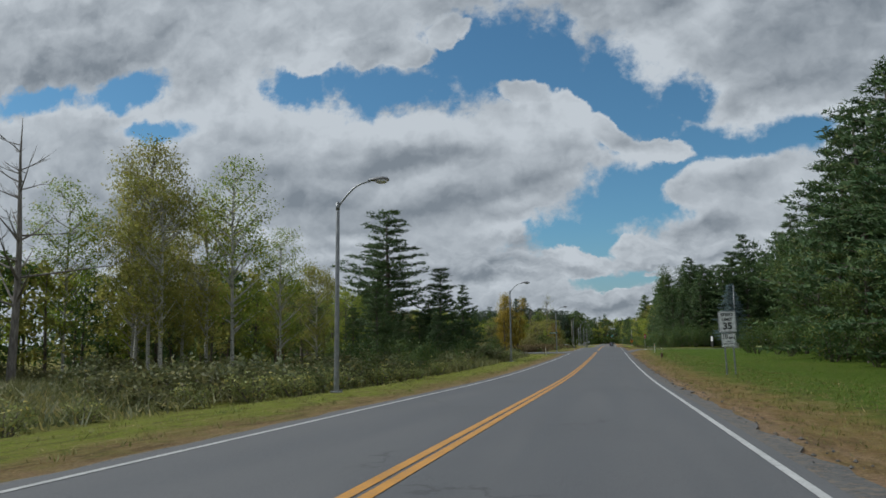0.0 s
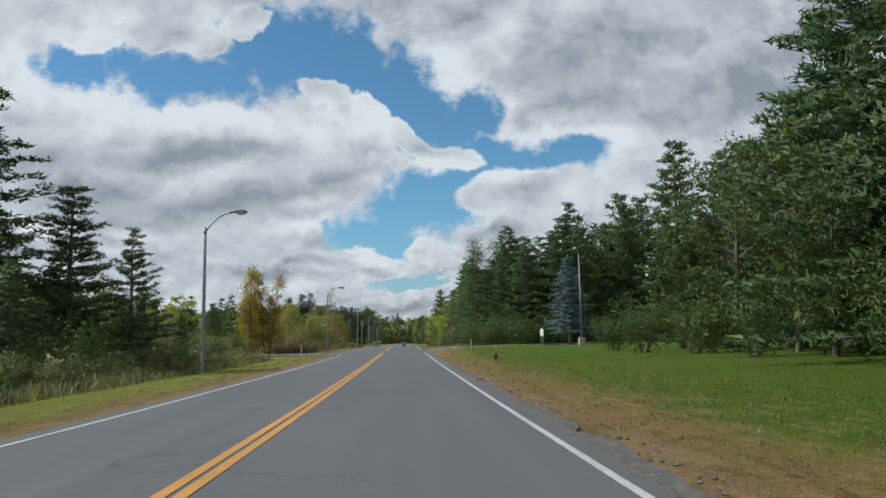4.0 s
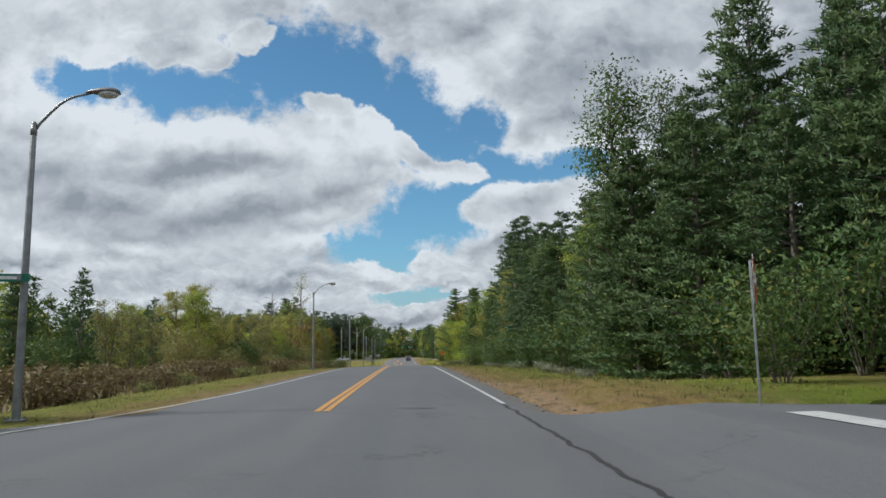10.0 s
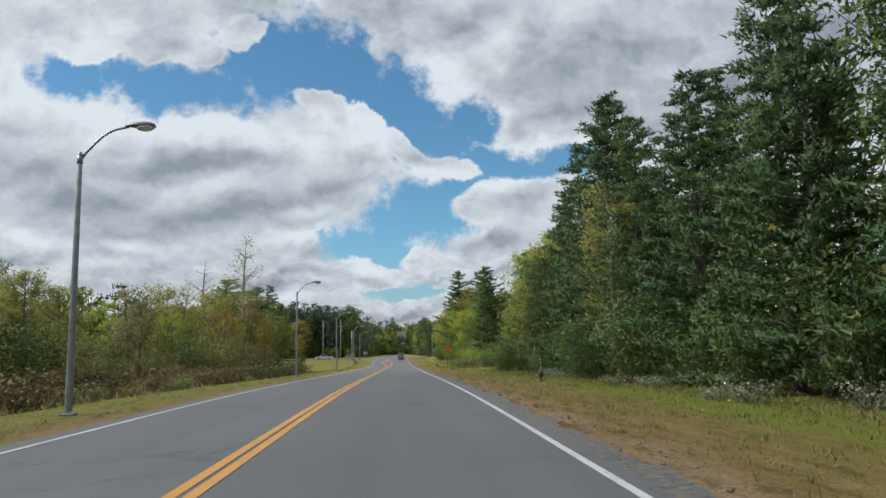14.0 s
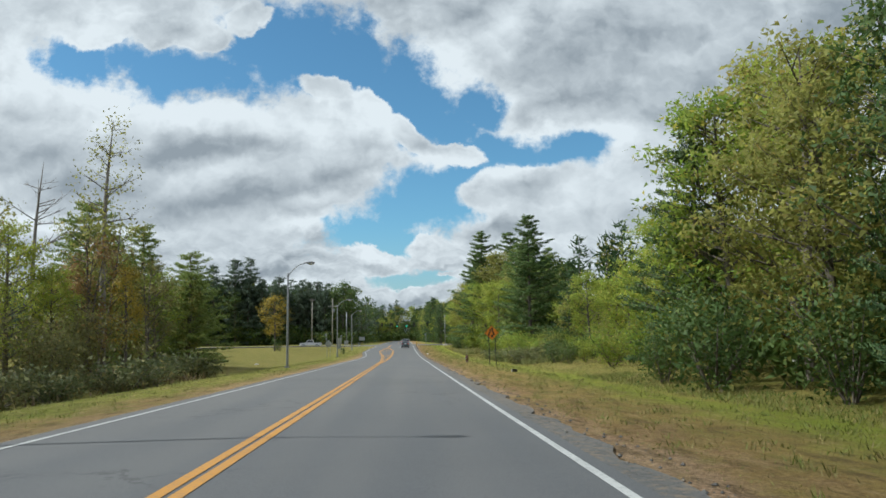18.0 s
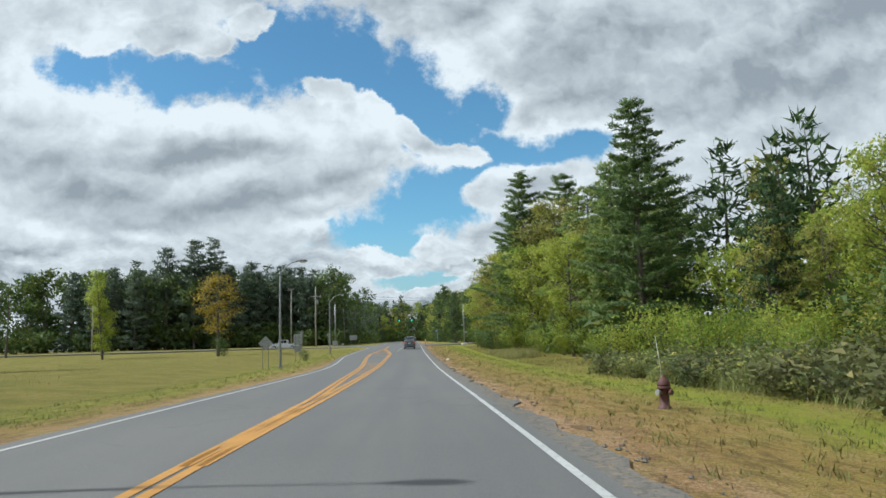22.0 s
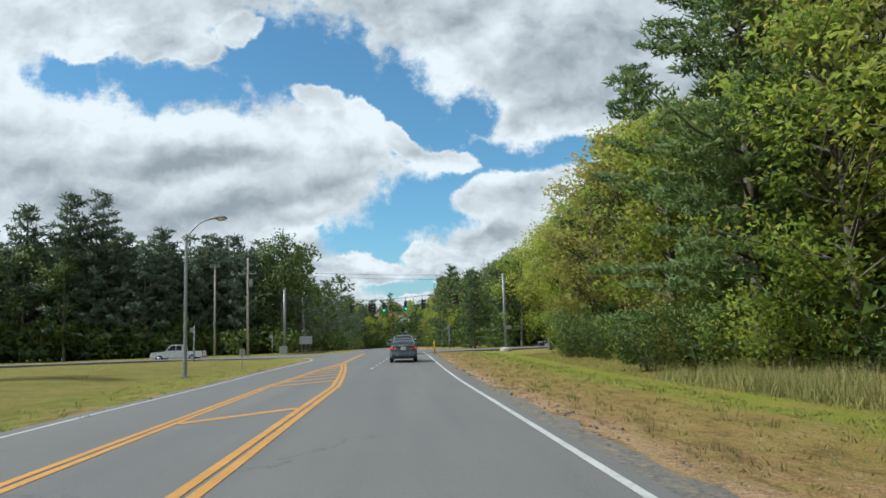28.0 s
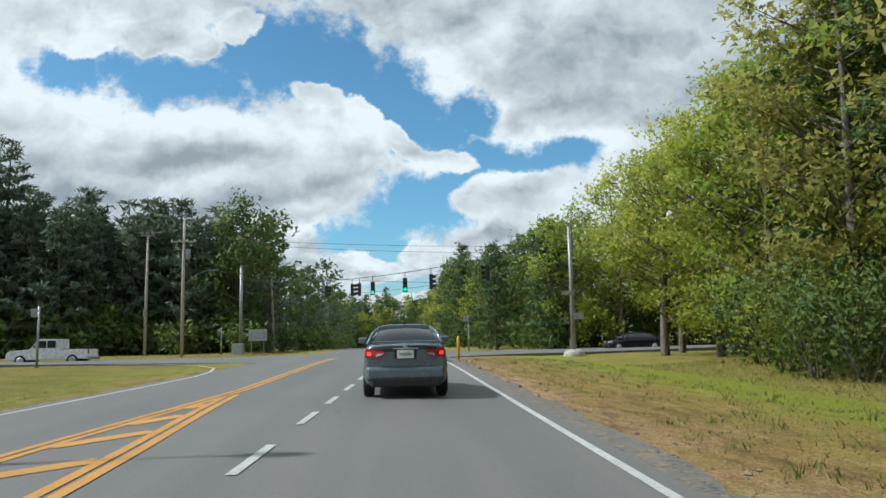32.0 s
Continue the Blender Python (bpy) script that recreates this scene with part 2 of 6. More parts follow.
def bark(name, a, b, marks=None):
    m, n, p = material(name, 0.9)
    co = n.node("ShaderNodeTexCoord").outputs["Object"]
    st = n.vmath("MULTIPLY", co, (9.0, 9.0, 1.6)).outputs[0]
    f = n.noise(st, 1.6, 6.0, 0.65)
    c = n.mix(n.ramp(f, 0.35, 0.65), a, b)
    if marks:
        k = n.noise(n.vmath("MULTIPLY", co, (2.0, 2.0, 9.0)).outputs[0], 1.5, 4.0, 0.7)
        c = n.mix(n.ramp(k, 0.56, 0.62), c, marks)
    n.put(p.inputs["Base Color"], c)
    bump(n, p, f, 0.6, 0.03)
    return m


M = {}
M["pine"] = leafy("pine_needles", ((0.046, 0.092, 0.036), (0.088, 0.140, 0.045), (0.13, 0.155, 0.05)), 0.28)
# Pine needles greyed and lightened, painting in the haze over the far trees.
M["hazed_pine"] = leafy("hazed_needles", ((0.080, 0.122, 0.080), (0.125, 0.165, 0.105), (0.16, 0.19, 0.12)), 0.32)
M["green_pine"] = leafy("deep_green_needles", ((0.075, 0.140, 0.045), (0.140, 0.205, 0.060), (0.20, 0.22, 0.07)), 0.36)
# Olive needles, lightened further so the colour itself carries the sun on them.
M["olive_pine"] = leafy("sunlit_olive_needles", ((0.145, 0.225, 0.060), (0.250, 0.310, 0.080), (0.33, 0.33, 0.09)), 0.42)
M["dark"] = leafy("dark_leaves", ((0.056, 0.108, 0.030), (0.115, 0.165, 0.040), (0.19, 0.19, 0.04)), 0.34)
M["green"] = leafy("green_leaves", ((0.205, 0.300, 0.046), (0.370, 0.410, 0.066), (0.47, 0.41, 0.074)), 0.58)
M["yellow"] = leafy("yellow_leaves", ((0.32, 0.25, 0.040), (0.42, 0.31, 0.050), (0.46, 0.36, 0.08)), 0.45)
M["olive"] = leafy("olive_leaves", ((0.250, 0.265, 0.066), (0.340, 0.325, 0.082), (0.37, 0.30, 0.08)), 0.55)
M["rust"] = leafy("russet_leaves", ((0.24, 0.155, 0.06), (0.29, 0.20, 0.075), (0.34, 0.15, 0.05)), 0.42)
M["blue"] = leafy("blue_needles", ((0.095, 0.145, 0.150), (0.150, 0.21, 0.215), (0.21, 0.27, 0.27)), 0.2)
M["weed"] = leafy("weeds", ((0.098, 0.120, 0.048), (0.160, 0.162, 0.064), (0.30, 0.26, 0.10)), 0.38, 0.22)
M["reed"] = leafy("reeds", ((0.20, 0.24, 0.075), (0.30, 0.28, 0.10), (0.40, 0.31, 0.16)), 0.4, 0.35)
M["sedge"] = leafy("brown_sedge", ((0.125, 0.092, 0.042), (0.175, 0.125, 0.060), (0.24, 0.21, 0.08)), 0.3, 0.25)
M["aster"] = leafy("pale_asters", ((0.16, 0.19, 0.08), (0.30, 0.31, 0.24), (0.62, 0.60, 0.58)), 0.3, 0.25)
M["goldenrod"] = leafy("goldenrod", ((0.16, 0.205, 0.065), (0.25, 0.265, 0.09), (0.44, 0.38, 0.10)), 0.4, 0.25)
M["verge"] = leafy("verge_grass", ((0.120, 0.165, 0.030), (0.230, 0.190, 0.065), (0.32, 0.25, 0.12)), 0.3, 0.35)
M["lawn"] = leafy("lawn_grass", ((0.075, 0.150, 0.012), (0.120, 0.195, 0.016), (0.16, 0.20, 0.03)), 0.3, 0.3)
# Olive leaves with a hazy look mixed into their colour by muting it.
M["drab"] = leafy("hazed_olive_leaves", ((0.160, 0.172, 0.062), (0.255, 0.235, 0.086), (0.33, 0.25, 0.08)), 0.45)
M["bark"] = bark("grey_brown_bark", (0.07, 0.058, 0.047), (0.17, 0.145, 0.12))
M["pale_bark"] = bark("pale_bark", (0.36, 0.35, 0.31), (0.52, 0.50, 0.45), (0.06, 0.055, 0.05))
M["dead_bark"] = bark("weathered_dead_wood", (0.13, 0.115, 0.10), (0.27, 0.245, 0.22))
M["pole_wood"] = bark("weathered_pole_wood", (0.27, 0.245, 0.21), (0.42, 0.385, 0.34))
M["steel"] = plain("galvanised_steel", (0.29, 0.30, 0.31), 0.5, 0.55)
M["lamp_head"] = plain("grey_lamp_housing", (0.20, 0.20, 0.21), 0.5, 0.3)
M["glass"] = plain("frosted_lamp_glass", (0.6, 0.6, 0.58), 0.25)
M["white_sign"] = plain("white_sheeting", (0.86, 0.86, 0.87), 0.45, dirtiness=0.12)
M["black"] = plain("black_paint", (0.018, 0.018, 0.02), 0.5)
M["red_sign"] = plain("red_sheeting", (0.50, 0.022, 0.03), 0.4, dirtiness=0.1)
M["orange_sign"] = plain("amber_sheeting", (0.85, 0.27, 0.03), 0.4, dirtiness=0.1)
M["green_sign"] = plain("green_sheeting", (0.01, 0.17, 0.11), 0.4, dirtiness=0.1)
M["sign_back"] = plain("bare_aluminium_back", (0.40, 0.41, 0.42), 0.55, 0.4)
M["hydrant"] = plain("faded_red_iron", (0.115, 0.046, 0.038), 0.7, dirtiness=0.5)
M["cap"] = plain("grey_iron_cap", (0.32, 0.31, 0.29), 0.65)
M["post"] = plain("white_marker_plastic", (0.72, 0.70, 0.64), 0.5)
M["concrete"] = plain("concrete", (0.42, 0.40, 0.37), 0.9, dirtiness=0.4)
M["car_paint"] = plain("blue_grey_car_paint", (0.17, 0.20, 0.225), 0.26, 0.35, 0.08, 2.0, dirtiness=0.06)
M["black_car"] = plain("black_car_paint", (0.014, 0.014, 0.018), 0.25, 0.3, dirtiness=0.1)
M["silver_car"] = plain("silver_car_paint", (0.42, 0.44, 0.46), 0.3, 0.4, dirtiness=0.1)
M["white_car"] = plain("white_car_paint", (0.70, 0.70, 0.70), 0.3, dirtiness=0.15)
M["car_glass"] = plain("tinted_car_glass", (0.03, 0.035, 0.04), 0.04, 0.0, 0.05, dirtiness=0.0)
M["tyre"] = plain("tyre_rubber", (0.016, 0.016, 0.017), 0.85)
M["yellow_plastic"] = plain("yellow_marker_plastic", (0.72, 0.46, 0.03), 0.5)
M["wire"] = plain("black_cable", (0.02, 0.02, 0.022), 0.6)
M["dark_wood"] = plain("dark_stained_wood", (0.035, 0.032, 0.03), 0.7)


def lamp_glow(name, col, power):
    """A signal lens or brake light that is switched on."""
    m, n, p = material(name, 0.3)
    p.inputs["Base Color"].default_value = (*col, 1)
    p.inputs["Emission Color"].default_value, p.inputs["Emission Strength"].default_value = (*col, 1), power
    return m


M["brake"] = lamp_glow("lit_brake_light", (0.95, 0.06, 0.05), 0.9)
M["tail"] = plain("red_tail_lens", (0.40, 0.015, 0.02), 0.2, dirtiness=0.05)
M["go"] = lamp_glow("lit_green_signal", (0.05, 0.85, 0.45), 1.5)


def ground_material():
    m, n, p = material("grass_and_dirt", 0.95)
    p.inputs["Specular IOR Level"].default_value = 0.15
    co = n.node("ShaderNodeTexCoord").outputs["Object"]
    s = n.node("ShaderNodeSeparateXYZ")
    n.put(s.inputs[0], co)
    x, y = s.outputs[0], s.outputs[1]
    big = n.noise(co, 0.055, 4.0)
    mid = n.noise(co, 0.5, 5.0, 0.6)
    small = n.noise(co, 9.0, 6.0, 0.7)
    blades = n.noise(n.vmath("MULTIPLY", co, (1.0, 0.55, 1.0)).outputs[0], 42.0, 4.0, 0.7)
    lush = n.mix(n.ramp(small, 0.3, 0.7), (0.050, 0.108, 0.006), (0.112, 0.180, 0.010))
    dry = n.mix(n.ramp(mid, 0.35, 0.65), (0.175, 0.165, 0.040), (0.290, 0.228, 0.075))
    dry = n.mix(n.ramp(small, 0.35, 0.7), dry, (0.150, 0.170, 0.032))
    dirt = n.mix(n.ramp(small, 0.3, 0.7), (0.19, 0.115, 0.055), (0.33, 0.215, 0.125))
    # lush lawn close to the roads and on the big lawn; dry meadow further on
    wob = n.math("MULTIPLY", n.math("SUBTRACT", mid, 0.5), 3.4)
    xr = n.math("ADD", x, wob)
    lawn_r = n.math("MULTIPLY", n.math("MULTIPLY", n.ramp(y, 112.0, 124.0, 1.0, 0.0), n.ramp(xr, 6.0, 7.6)), n.ramp(xr, 34.0, 60.0, 1.0, 0.0))
    strip_r = n.math("MULTIPLY", n.ramp(xr, 6.9, 9.2), n.ramp(n.math("ADD", xr, wob), 9.4, 12.4, 1.0, 0.0))
    strip_l = n.math("MULTIPLY", n.ramp(xr, -5.2, -5.9), n.ramp(n.math("ADD", xr, n.math("MULTIPLY", wob, 1.3)), -11.0, -8.2))
    patchy = n.ramp(big, 0.25, 0.5, 0.55, 1.0)
    fresh = n.mix(n.ramp(small, 0.3, 0.7), (0.150, 0.210, 0.016), (0.255, 0.315, 0.024))
    strip = n.math("MULTIPLY", n.math("MAXIMUM", n.math("MULTIPLY", strip_r, 0.68), n.math("MULTIPLY", strip_l, n.ramp(y, 96.0, 122.0, 0.72, 0.36))), patchy)
    c = n.mix(strip, dry, fresh)
    c = n.mix(n.math("MULTIPLY", lawn_r, patchy), c, lush)
    worn_r = n.math("MULTIPLY", n.ramp(xr, 3.9, 4.6), n.ramp(n.math("ADD", xr, n.math("MULTIPLY", wob, 0.5)), 4.8, 6.9, 1.0, 0.0))
    worn_l = n.math("MULTIPLY", n.ramp(xr, -3.4, -3.7), n.ramp(xr, -6.4, -4.6))
    brown = n.math("MULTIPLY", n.math("MULTIPLY", n.ramp(xr, 4.2, 5.0), n.ramp(xr, 7.0, 8.6, 1.0, 0.0)), n.ramp(n.noise(co, 0.8, 5.0, 0.65), 0.32, 0.62, 0.25, 0.85))
    brown = n.math("MULTIPLY", brown, n.math("SUBTRACT", 1.0, n.math("MULTIPLY", lawn_r, 0.9)))
    c = n.mix(brown, c, n.mix(n.ramp(small, 0.3, 0.7), (0.200, 0.134, 0.044), (0.300, 0.215, 0.078)))
    worn = n.math("MULTIPLY", n.math("MAXIMUM", worn_r, n.math("MULTIPLY", worn_l, 0.75)), n.ramp(n.noise(co, 1.4, 5.0, 0.65), 0.28, 0.62))
    c = n.mix(worn, c, dirt)
    edge = n.math("ADD", x, n.math("MULTIPLY", n.math("SUBTRACT", n.noise(n.vmath("MULTIPLY", co, (1.0, 0.35, 1.0)).outputs[0], 1.1, 5.0, 0.65), 0.5), 1.7))
    sand = n.math("MULTIPLY", n.math("MULTIPLY", n.ramp(edge, 4.1, 4.5), n.ramp(edge, 4.8, 5.5, 1.0, 0.0)), n.ramp(n.noise(n.vmath("MULTIPLY", co, (1.0, 0.25, 1.0)).outputs[0], 0.9, 4.0, 0.6), 0.36, 0.58))
    sand_l = n.math("MULTIPLY", n.ramp(edge, -3.3, -3.7), n.ramp(edge, -4.7, -4.1))
    c = n.mix(n.math("MULTIPLY", n.math("MAXIMUM", sand, n.math("MULTIPLY", sand_l, 0.5)), 0.85), c, n.mix(n.ramp(small, 0.3, 0.7), (0.25, 0.165, 0.105), (0.43, 0.31, 0.21)))
    rake = n.noise(n.vmath("MULTIPLY", co, (1.0, 0.22, 1.0)).outputs[0], 3.2, 6.0, 0.72)
    band = n.math("MULTIPLY", n.ramp(n.math("ABSOLUTE", x), 3.6, 4.6), n.ramp(n.math("ABSOLUTE", x), 6.5, 10.0, 1.0, 0.3))
    c = n.mix(n.math("MULTIPLY", n.ramp(rake, 0.50, 0.62), n.math("MULTIPLY", band, 0.62)), c, (0.095, 0.066, 0.030))
    c = n.mix(n.math("MULTIPLY", n.ramp(rake, 0.46, 0.36), n.math("MULTIPLY", band, 0.50)), c, (0.36, 0.26, 0.145))
    straw = n.math("MULTIPLY", n.ramp(n.noise(co, 2.6, 6.0, 0.72), 0.52, 0.66), n.ramp(n.math("ABSOLUTE", x), 3.0, 9.0, 0.75, 0.25))
    c = n.mix(straw, c, (0.30, 0.225, 0.105))
    clod = n.math("MULTIPLY", n.ramp(n.noise(co, 3.7, 6.0, 0.75), 0.56, 0.68), 0.4)
    c = n.mix(clod, c, (0.120, 0.095, 0.040))
    thatch = n.mix(n.ramp(blades, 0.3, 0.7), (0.42, 0.42, 0.38), (1.0, 1.0, 1.0))
    c = n.mix(0.92, c, thatch, "MULTIPLY")
    tuft = n.ramp(n.noise(co, 21.0, 5.0, 0.75), 0.42, 0.62)
    c = n.mix(n.math("MULTIPLY", tuft, 0.35), c, n.mix(1.0, c, (1.75, 1.6, 1.35), "MULTIPLY"))
    # Grass past y 196 is drier, and stronger sun is painted into its colour.
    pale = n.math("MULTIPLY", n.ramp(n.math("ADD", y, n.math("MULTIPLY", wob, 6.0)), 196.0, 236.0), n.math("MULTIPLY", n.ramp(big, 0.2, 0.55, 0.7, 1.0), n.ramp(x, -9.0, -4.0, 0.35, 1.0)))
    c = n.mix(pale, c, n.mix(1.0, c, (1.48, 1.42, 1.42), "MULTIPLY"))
    n.put(p.inputs["Base Color"], c)
    bump(n, p, n.math("ADD", blades, n.math("MULTIPLY", small, 1.5)), 0.9, 0.05)
    return m


def asphalt(name, base=(0.068, 0.071, 0.078), worn=(0.098, 0.099, 0.103), cracks=0.55, crumble=0.0):
    m, n, p = material(name, 0.82)
    co = n.node("ShaderNodeTexCoord").outputs["Object"]
    s = n.node("ShaderNodeSeparateXYZ")
    n.put(s.inputs[0], co)
    grit = n.noise(co, 55.0, 3.0, 0.7)
    long = n.noise(n.vmath("MULTIPLY", co, (1.0, 0.05, 1.0)).outputs[0], 1.3, 4.0)
    big = n.noise(co, 0.11, 4.0)
    c = n.mix(n.ramp(long, 0.3, 0.7), base, worn)
    c = n.mix(n.math("MULTIPLY", n.ramp(big, 0.45, 0.7), 0.35), c, tuple(v * 0.72 for v in base))
    c = n.mix(n.math("MULTIPLY", n.ramp(grit, 0.35, 0.7), 0.5), c, tuple(v * 1.45 for v in worn))
    c = n.mix(n.math("MULTIPLY", n.ramp(n.noise(co, 24.0, 4.0, 0.75), 0.55, 0.7), 0.35), c, tuple(v * 0.6 for v in base))
    vor = n.node("ShaderNodeTexVoronoi")
    vor.feature = "DISTANCE_TO_EDGE"
    n.put(vor.inputs["Vector"], n.vmath("ADD", co, scaled(n, n.noise(co, 1.2, 4.0, 0.6, True), 1.6)).outputs[0])
    vor.inputs["Scale"].default_value = 0.23
    crack = n.math("MULTIPLY", n.ramp(vor.outputs[0], 0.0, 0.012, 1.0, 0.0), n.ramp(n.noise(co, 0.2, 2.0), 0.5, 0.6))
    c = n.mix(n.math("MULTIPLY", crack, cracks), c, (0.03, 0.03, 0.032))
    if crumble:
        flake = n.node("ShaderNodeTexVoronoi")
        flake.feature = "DISTANCE_TO_EDGE"
        n.put(flake.inputs["Vector"], n.vmath("ADD", n.vmath("MULTIPLY", co, (2.6, 1.0, 1.0)).outputs[0], scaled(n, n.noise(co, 3.0, 4.0, 0.6, True), 0.7)).outputs[0])
        flake.inputs["Scale"].default_value = 1.7
        c = n.mix(n.math("MULTIPLY", n.ramp(flake.outputs[0], 0.0, 0.05, 1.0, 0.0), 0.55), c, (0.022, 0.021, 0.021))
        lumps = n.noise(co, 7.0, 6.0, 0.7)
        c = n.mix(n.math("MULTIPLY", n.ramp(lumps, 0.5, 0.6), crumble), c, (0.20, 0.15, 0.095))
        c = n.mix(n.math("MULTIPLY", n.ramp(n.noise(co, 13.0, 4.0, 0.7), 0.54, 0.62), crumble), c, (0.030, 0.030, 0.031))
    # Paler, warmer paving past y 196; part of it is stronger sun painted in.
    sunnier = n.ramp(n.math("ADD", s.outputs[1], n.math("MULTIPLY", n.noise(co, 0.4, 3.0), 6.0)), 196.0, 226.0)
    c = n.mix(sunnier, c, n.mix(1.0, c, (1.36, 1.30, 1.22), "MULTIPLY"))
    n.put(p.inputs["Base Color"], c)
    n.put(p.inputs["Roughness"], n.ramp(long, 0.2, 0.8, 0.72, 0.9))
    bump(n, p, grit, 0.35, 0.01)
    return m


def road_paint(name, col, wear=0.5):
    m, n, p = material(name, 0.6)
    co = n.node("ShaderNodeTexCoord").outputs["Object"]
    c = n.mix(n.ramp(n.noise(co, 1.1, 4.0), 0.3, 0.7), tuple(v * 0.82 for v in col), col)
    w = n.math("MULTIPLY", n.ramp(n.noise(co, 16.0, 6.0, 0.75), 0.5, 0.66), wear)
    n.put(p.inputs["Base Color"], n.mix(w, c, (0.14, 0.14, 0.142)))
    bump(n, p, n.noise(co, 60.0, 3.0), 0.3, 0.006)
    return m


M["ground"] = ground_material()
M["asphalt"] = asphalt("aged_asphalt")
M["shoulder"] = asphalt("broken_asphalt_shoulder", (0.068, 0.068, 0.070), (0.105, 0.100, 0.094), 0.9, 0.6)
M["tar"] = plain("dark_open_crack", (0.022, 0.021, 0.021), 0.95)
M["yellow_paint"] = road_paint("yellow_road_paint", (0.52, 0.245, 0.030))
M["white_paint"] = road_paint("white_road_paint", (0.50, 0.50, 0.49), 0.7)

# ================= the lie of the land =================
KNOT0, KNOT_STEP = -10.0, 15.0
KNOTS = (0.19, 0.01, -0.19, -0.40, -0.44, -0.39, -0.33, -0.20, -0.10, 0.04, 0.13, 0.20, 0.23, 0.10, -0.09, -0.27, -0.42, -0.58, -0.70, -0.88, -1.00, -0.95, -0.88, -0.84, -0.58, -0.28, -0.17, -0.10, 0.03, 0.14, 0.25)


def road_z(y):
    """Height of the road's crown along its length."""
    out = 0.0
    for k in (-5.0, 0.0, 5.0):
        u = min(max((y + k - KNOT0) / KNOT_STEP, 0.0), len(KNOTS) - 1.001)
        i = int(u)
        out += KNOTS[i] + (KNOTS[i + 1] - KNOTS[i]) * (u - i)
    return out / 3


def ease(a, b, x):
    t = min(max((x - a) / (b - a), 0.0), 1.0)
    return t * t * (3 - 2 * t)


def left_line(y):
    """x of the white line at the far side of the road."""
    return -3.4 + 0.25 * ease(200, 265, y) - 1.9 * ease(290, 335, y) + 0.75 * ease(342, 362, y)


def crown(x):
    return -0.016 * max(abs(x) - 0.5, 0)


def surface_z(x, y):
    return road_z(y) + crown(min(max(x, -6.5), 5))


def mouth(x, y):
    """How deep a place lies inside the paving of the side road by the lawn, 0 to 1."""
    d = x - 3.9
    a = 109.2 - (2.4 - math.sqrt(max(2.4**2 - (2.4 - min(max(d, 0.0), 2.4)) ** 2, 0))) + 0.06 * max(d - 8, 0)
    b = 116.3 + (6.0 - math.sqrt(max(6.0**2 - (6.0 - min(max(d, 0.0), 6.0)) ** 2, 0))) + 0.06 * max(d - 8, 0)
    return ease(-0.5, 0.15, min(y - a, b - y)) if d > 0 else 0.0


def ground_z(x, y):
    z = open_ground(x, y)
    if 3.9 < x < 165 and 100 < y < 135:
        k = mouth(x, y)
        bed = road_z(y if x < 12 else 112.8) + crown(min(x, 5)) + 0.36 * ease(0.3, 2.7, x - 3.9) - 0.14
        z = z + (min(z, bed) - z) * k
    return z


def open_ground(x, y):
    z = road_z(y) - 0.095
    d = x - 4.4 if x > 0 else left_line(y) - 0.5 - x
    if d < -0.5:
        return z - 0.05
    z -= 0.02 + 0.05 * ease(0, 4, d)
    if x > 0:
        z += 0.43 * ease(-0.3, 2.1, d) * ease(97, 108, y) * (1 - ease(124, 142, y))
    side_road = math.exp(-((y - (113 if x > 0 else 112)) / 8.0) ** 2) + math.exp(-((y - 387) / 12.0) ** 2)
    rise = ((0.26 * ease(0.8, 5, d) + 0.22 * ease(4, 20, d)) * (1 - ease(112, 130, y)) if x > 0 else 0.0) - 0.22 * ease(3.5, 6, d) * (1 - ease(7, 12, d)) * (1 if y > 125 or x < 0 else 0)
    z += rise * (1 - min(side_road, 1))
    z += (0.10 * noise.noise((x * 0.16, y * 0.16, 3.0)) + 0.28 * noise.noise((x * 0.035, y * 0.035, 7.0))) * ease(3, 12, d) * (1 - 0.9 * min(side_road, 1))
    return z


def mesh_from(name, verts, faces):
    me = bpy.data.meshes.new(name)
    me.from_pydata([tuple(v) for v in verts], [], [tuple(f) for f in faces])
    me.update()
    return me


def smooth_mesh(me):
    me.polygons.foreach_set("use_smooth", [True] * len(me.polygons))
    return me


def grid(name, xs, ys, height):
    verts = [(x, y, height(x, y)) for y in ys for x in xs]
    n = len(xs)
    faces = [(j * n + i, j * n + i + 1, (j + 1) * n + i + 1, (j + 1) * n + i) for j in range(len(ys) - 1) for i in range(n - 1)]
    return mesh_from(name, verts, faces)


def thing(name, data, mat=None, label="", category="", group="", kind=""):
    ob = new(name, data)
    if mat:
        data.materials.append(mat)
    return tagged(ob, label, category, group, kind)


def part(name, source, mat, parent, label=""):
    """Links a bmesh or a mesh as one mesh object under a thing or a part."""
    if isinstance(source, bmesh.types.BMesh):
        me = bpy.data.meshes.new(name)
        source.to_mesh(me)
        source.free()
    else:
        me = source
    if mat and not me.materials:
        me.materials.append(mat)
    ob = new(name, me)
    ob.parent = parent
    if label:
        ob["label"] = label
    return ob


xs = [-2600, -1200, -600, -300, -180, -120, -85, -65] + [-52 + 1.6 * i for i in range(24)] + [-13 + 0.5 * i for i in range(53)] + [14.5 + 1.6 * i for i in range(24)] + [60, 80, 120, 180, 300, 600, 1200, 2600]
ys = [-2400, -900, -300, -120, -60] + [-30 + 2.5 * i for i in range(53)] + [102.5 + 0.4 * i for i in range(63)] + [128 + 2.5 * i for i in range(133)] + [470, 490, 520, 560, 620, 720, 900, 1400, 2600]
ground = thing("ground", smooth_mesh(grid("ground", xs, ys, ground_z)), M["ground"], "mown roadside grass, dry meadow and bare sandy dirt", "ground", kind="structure")

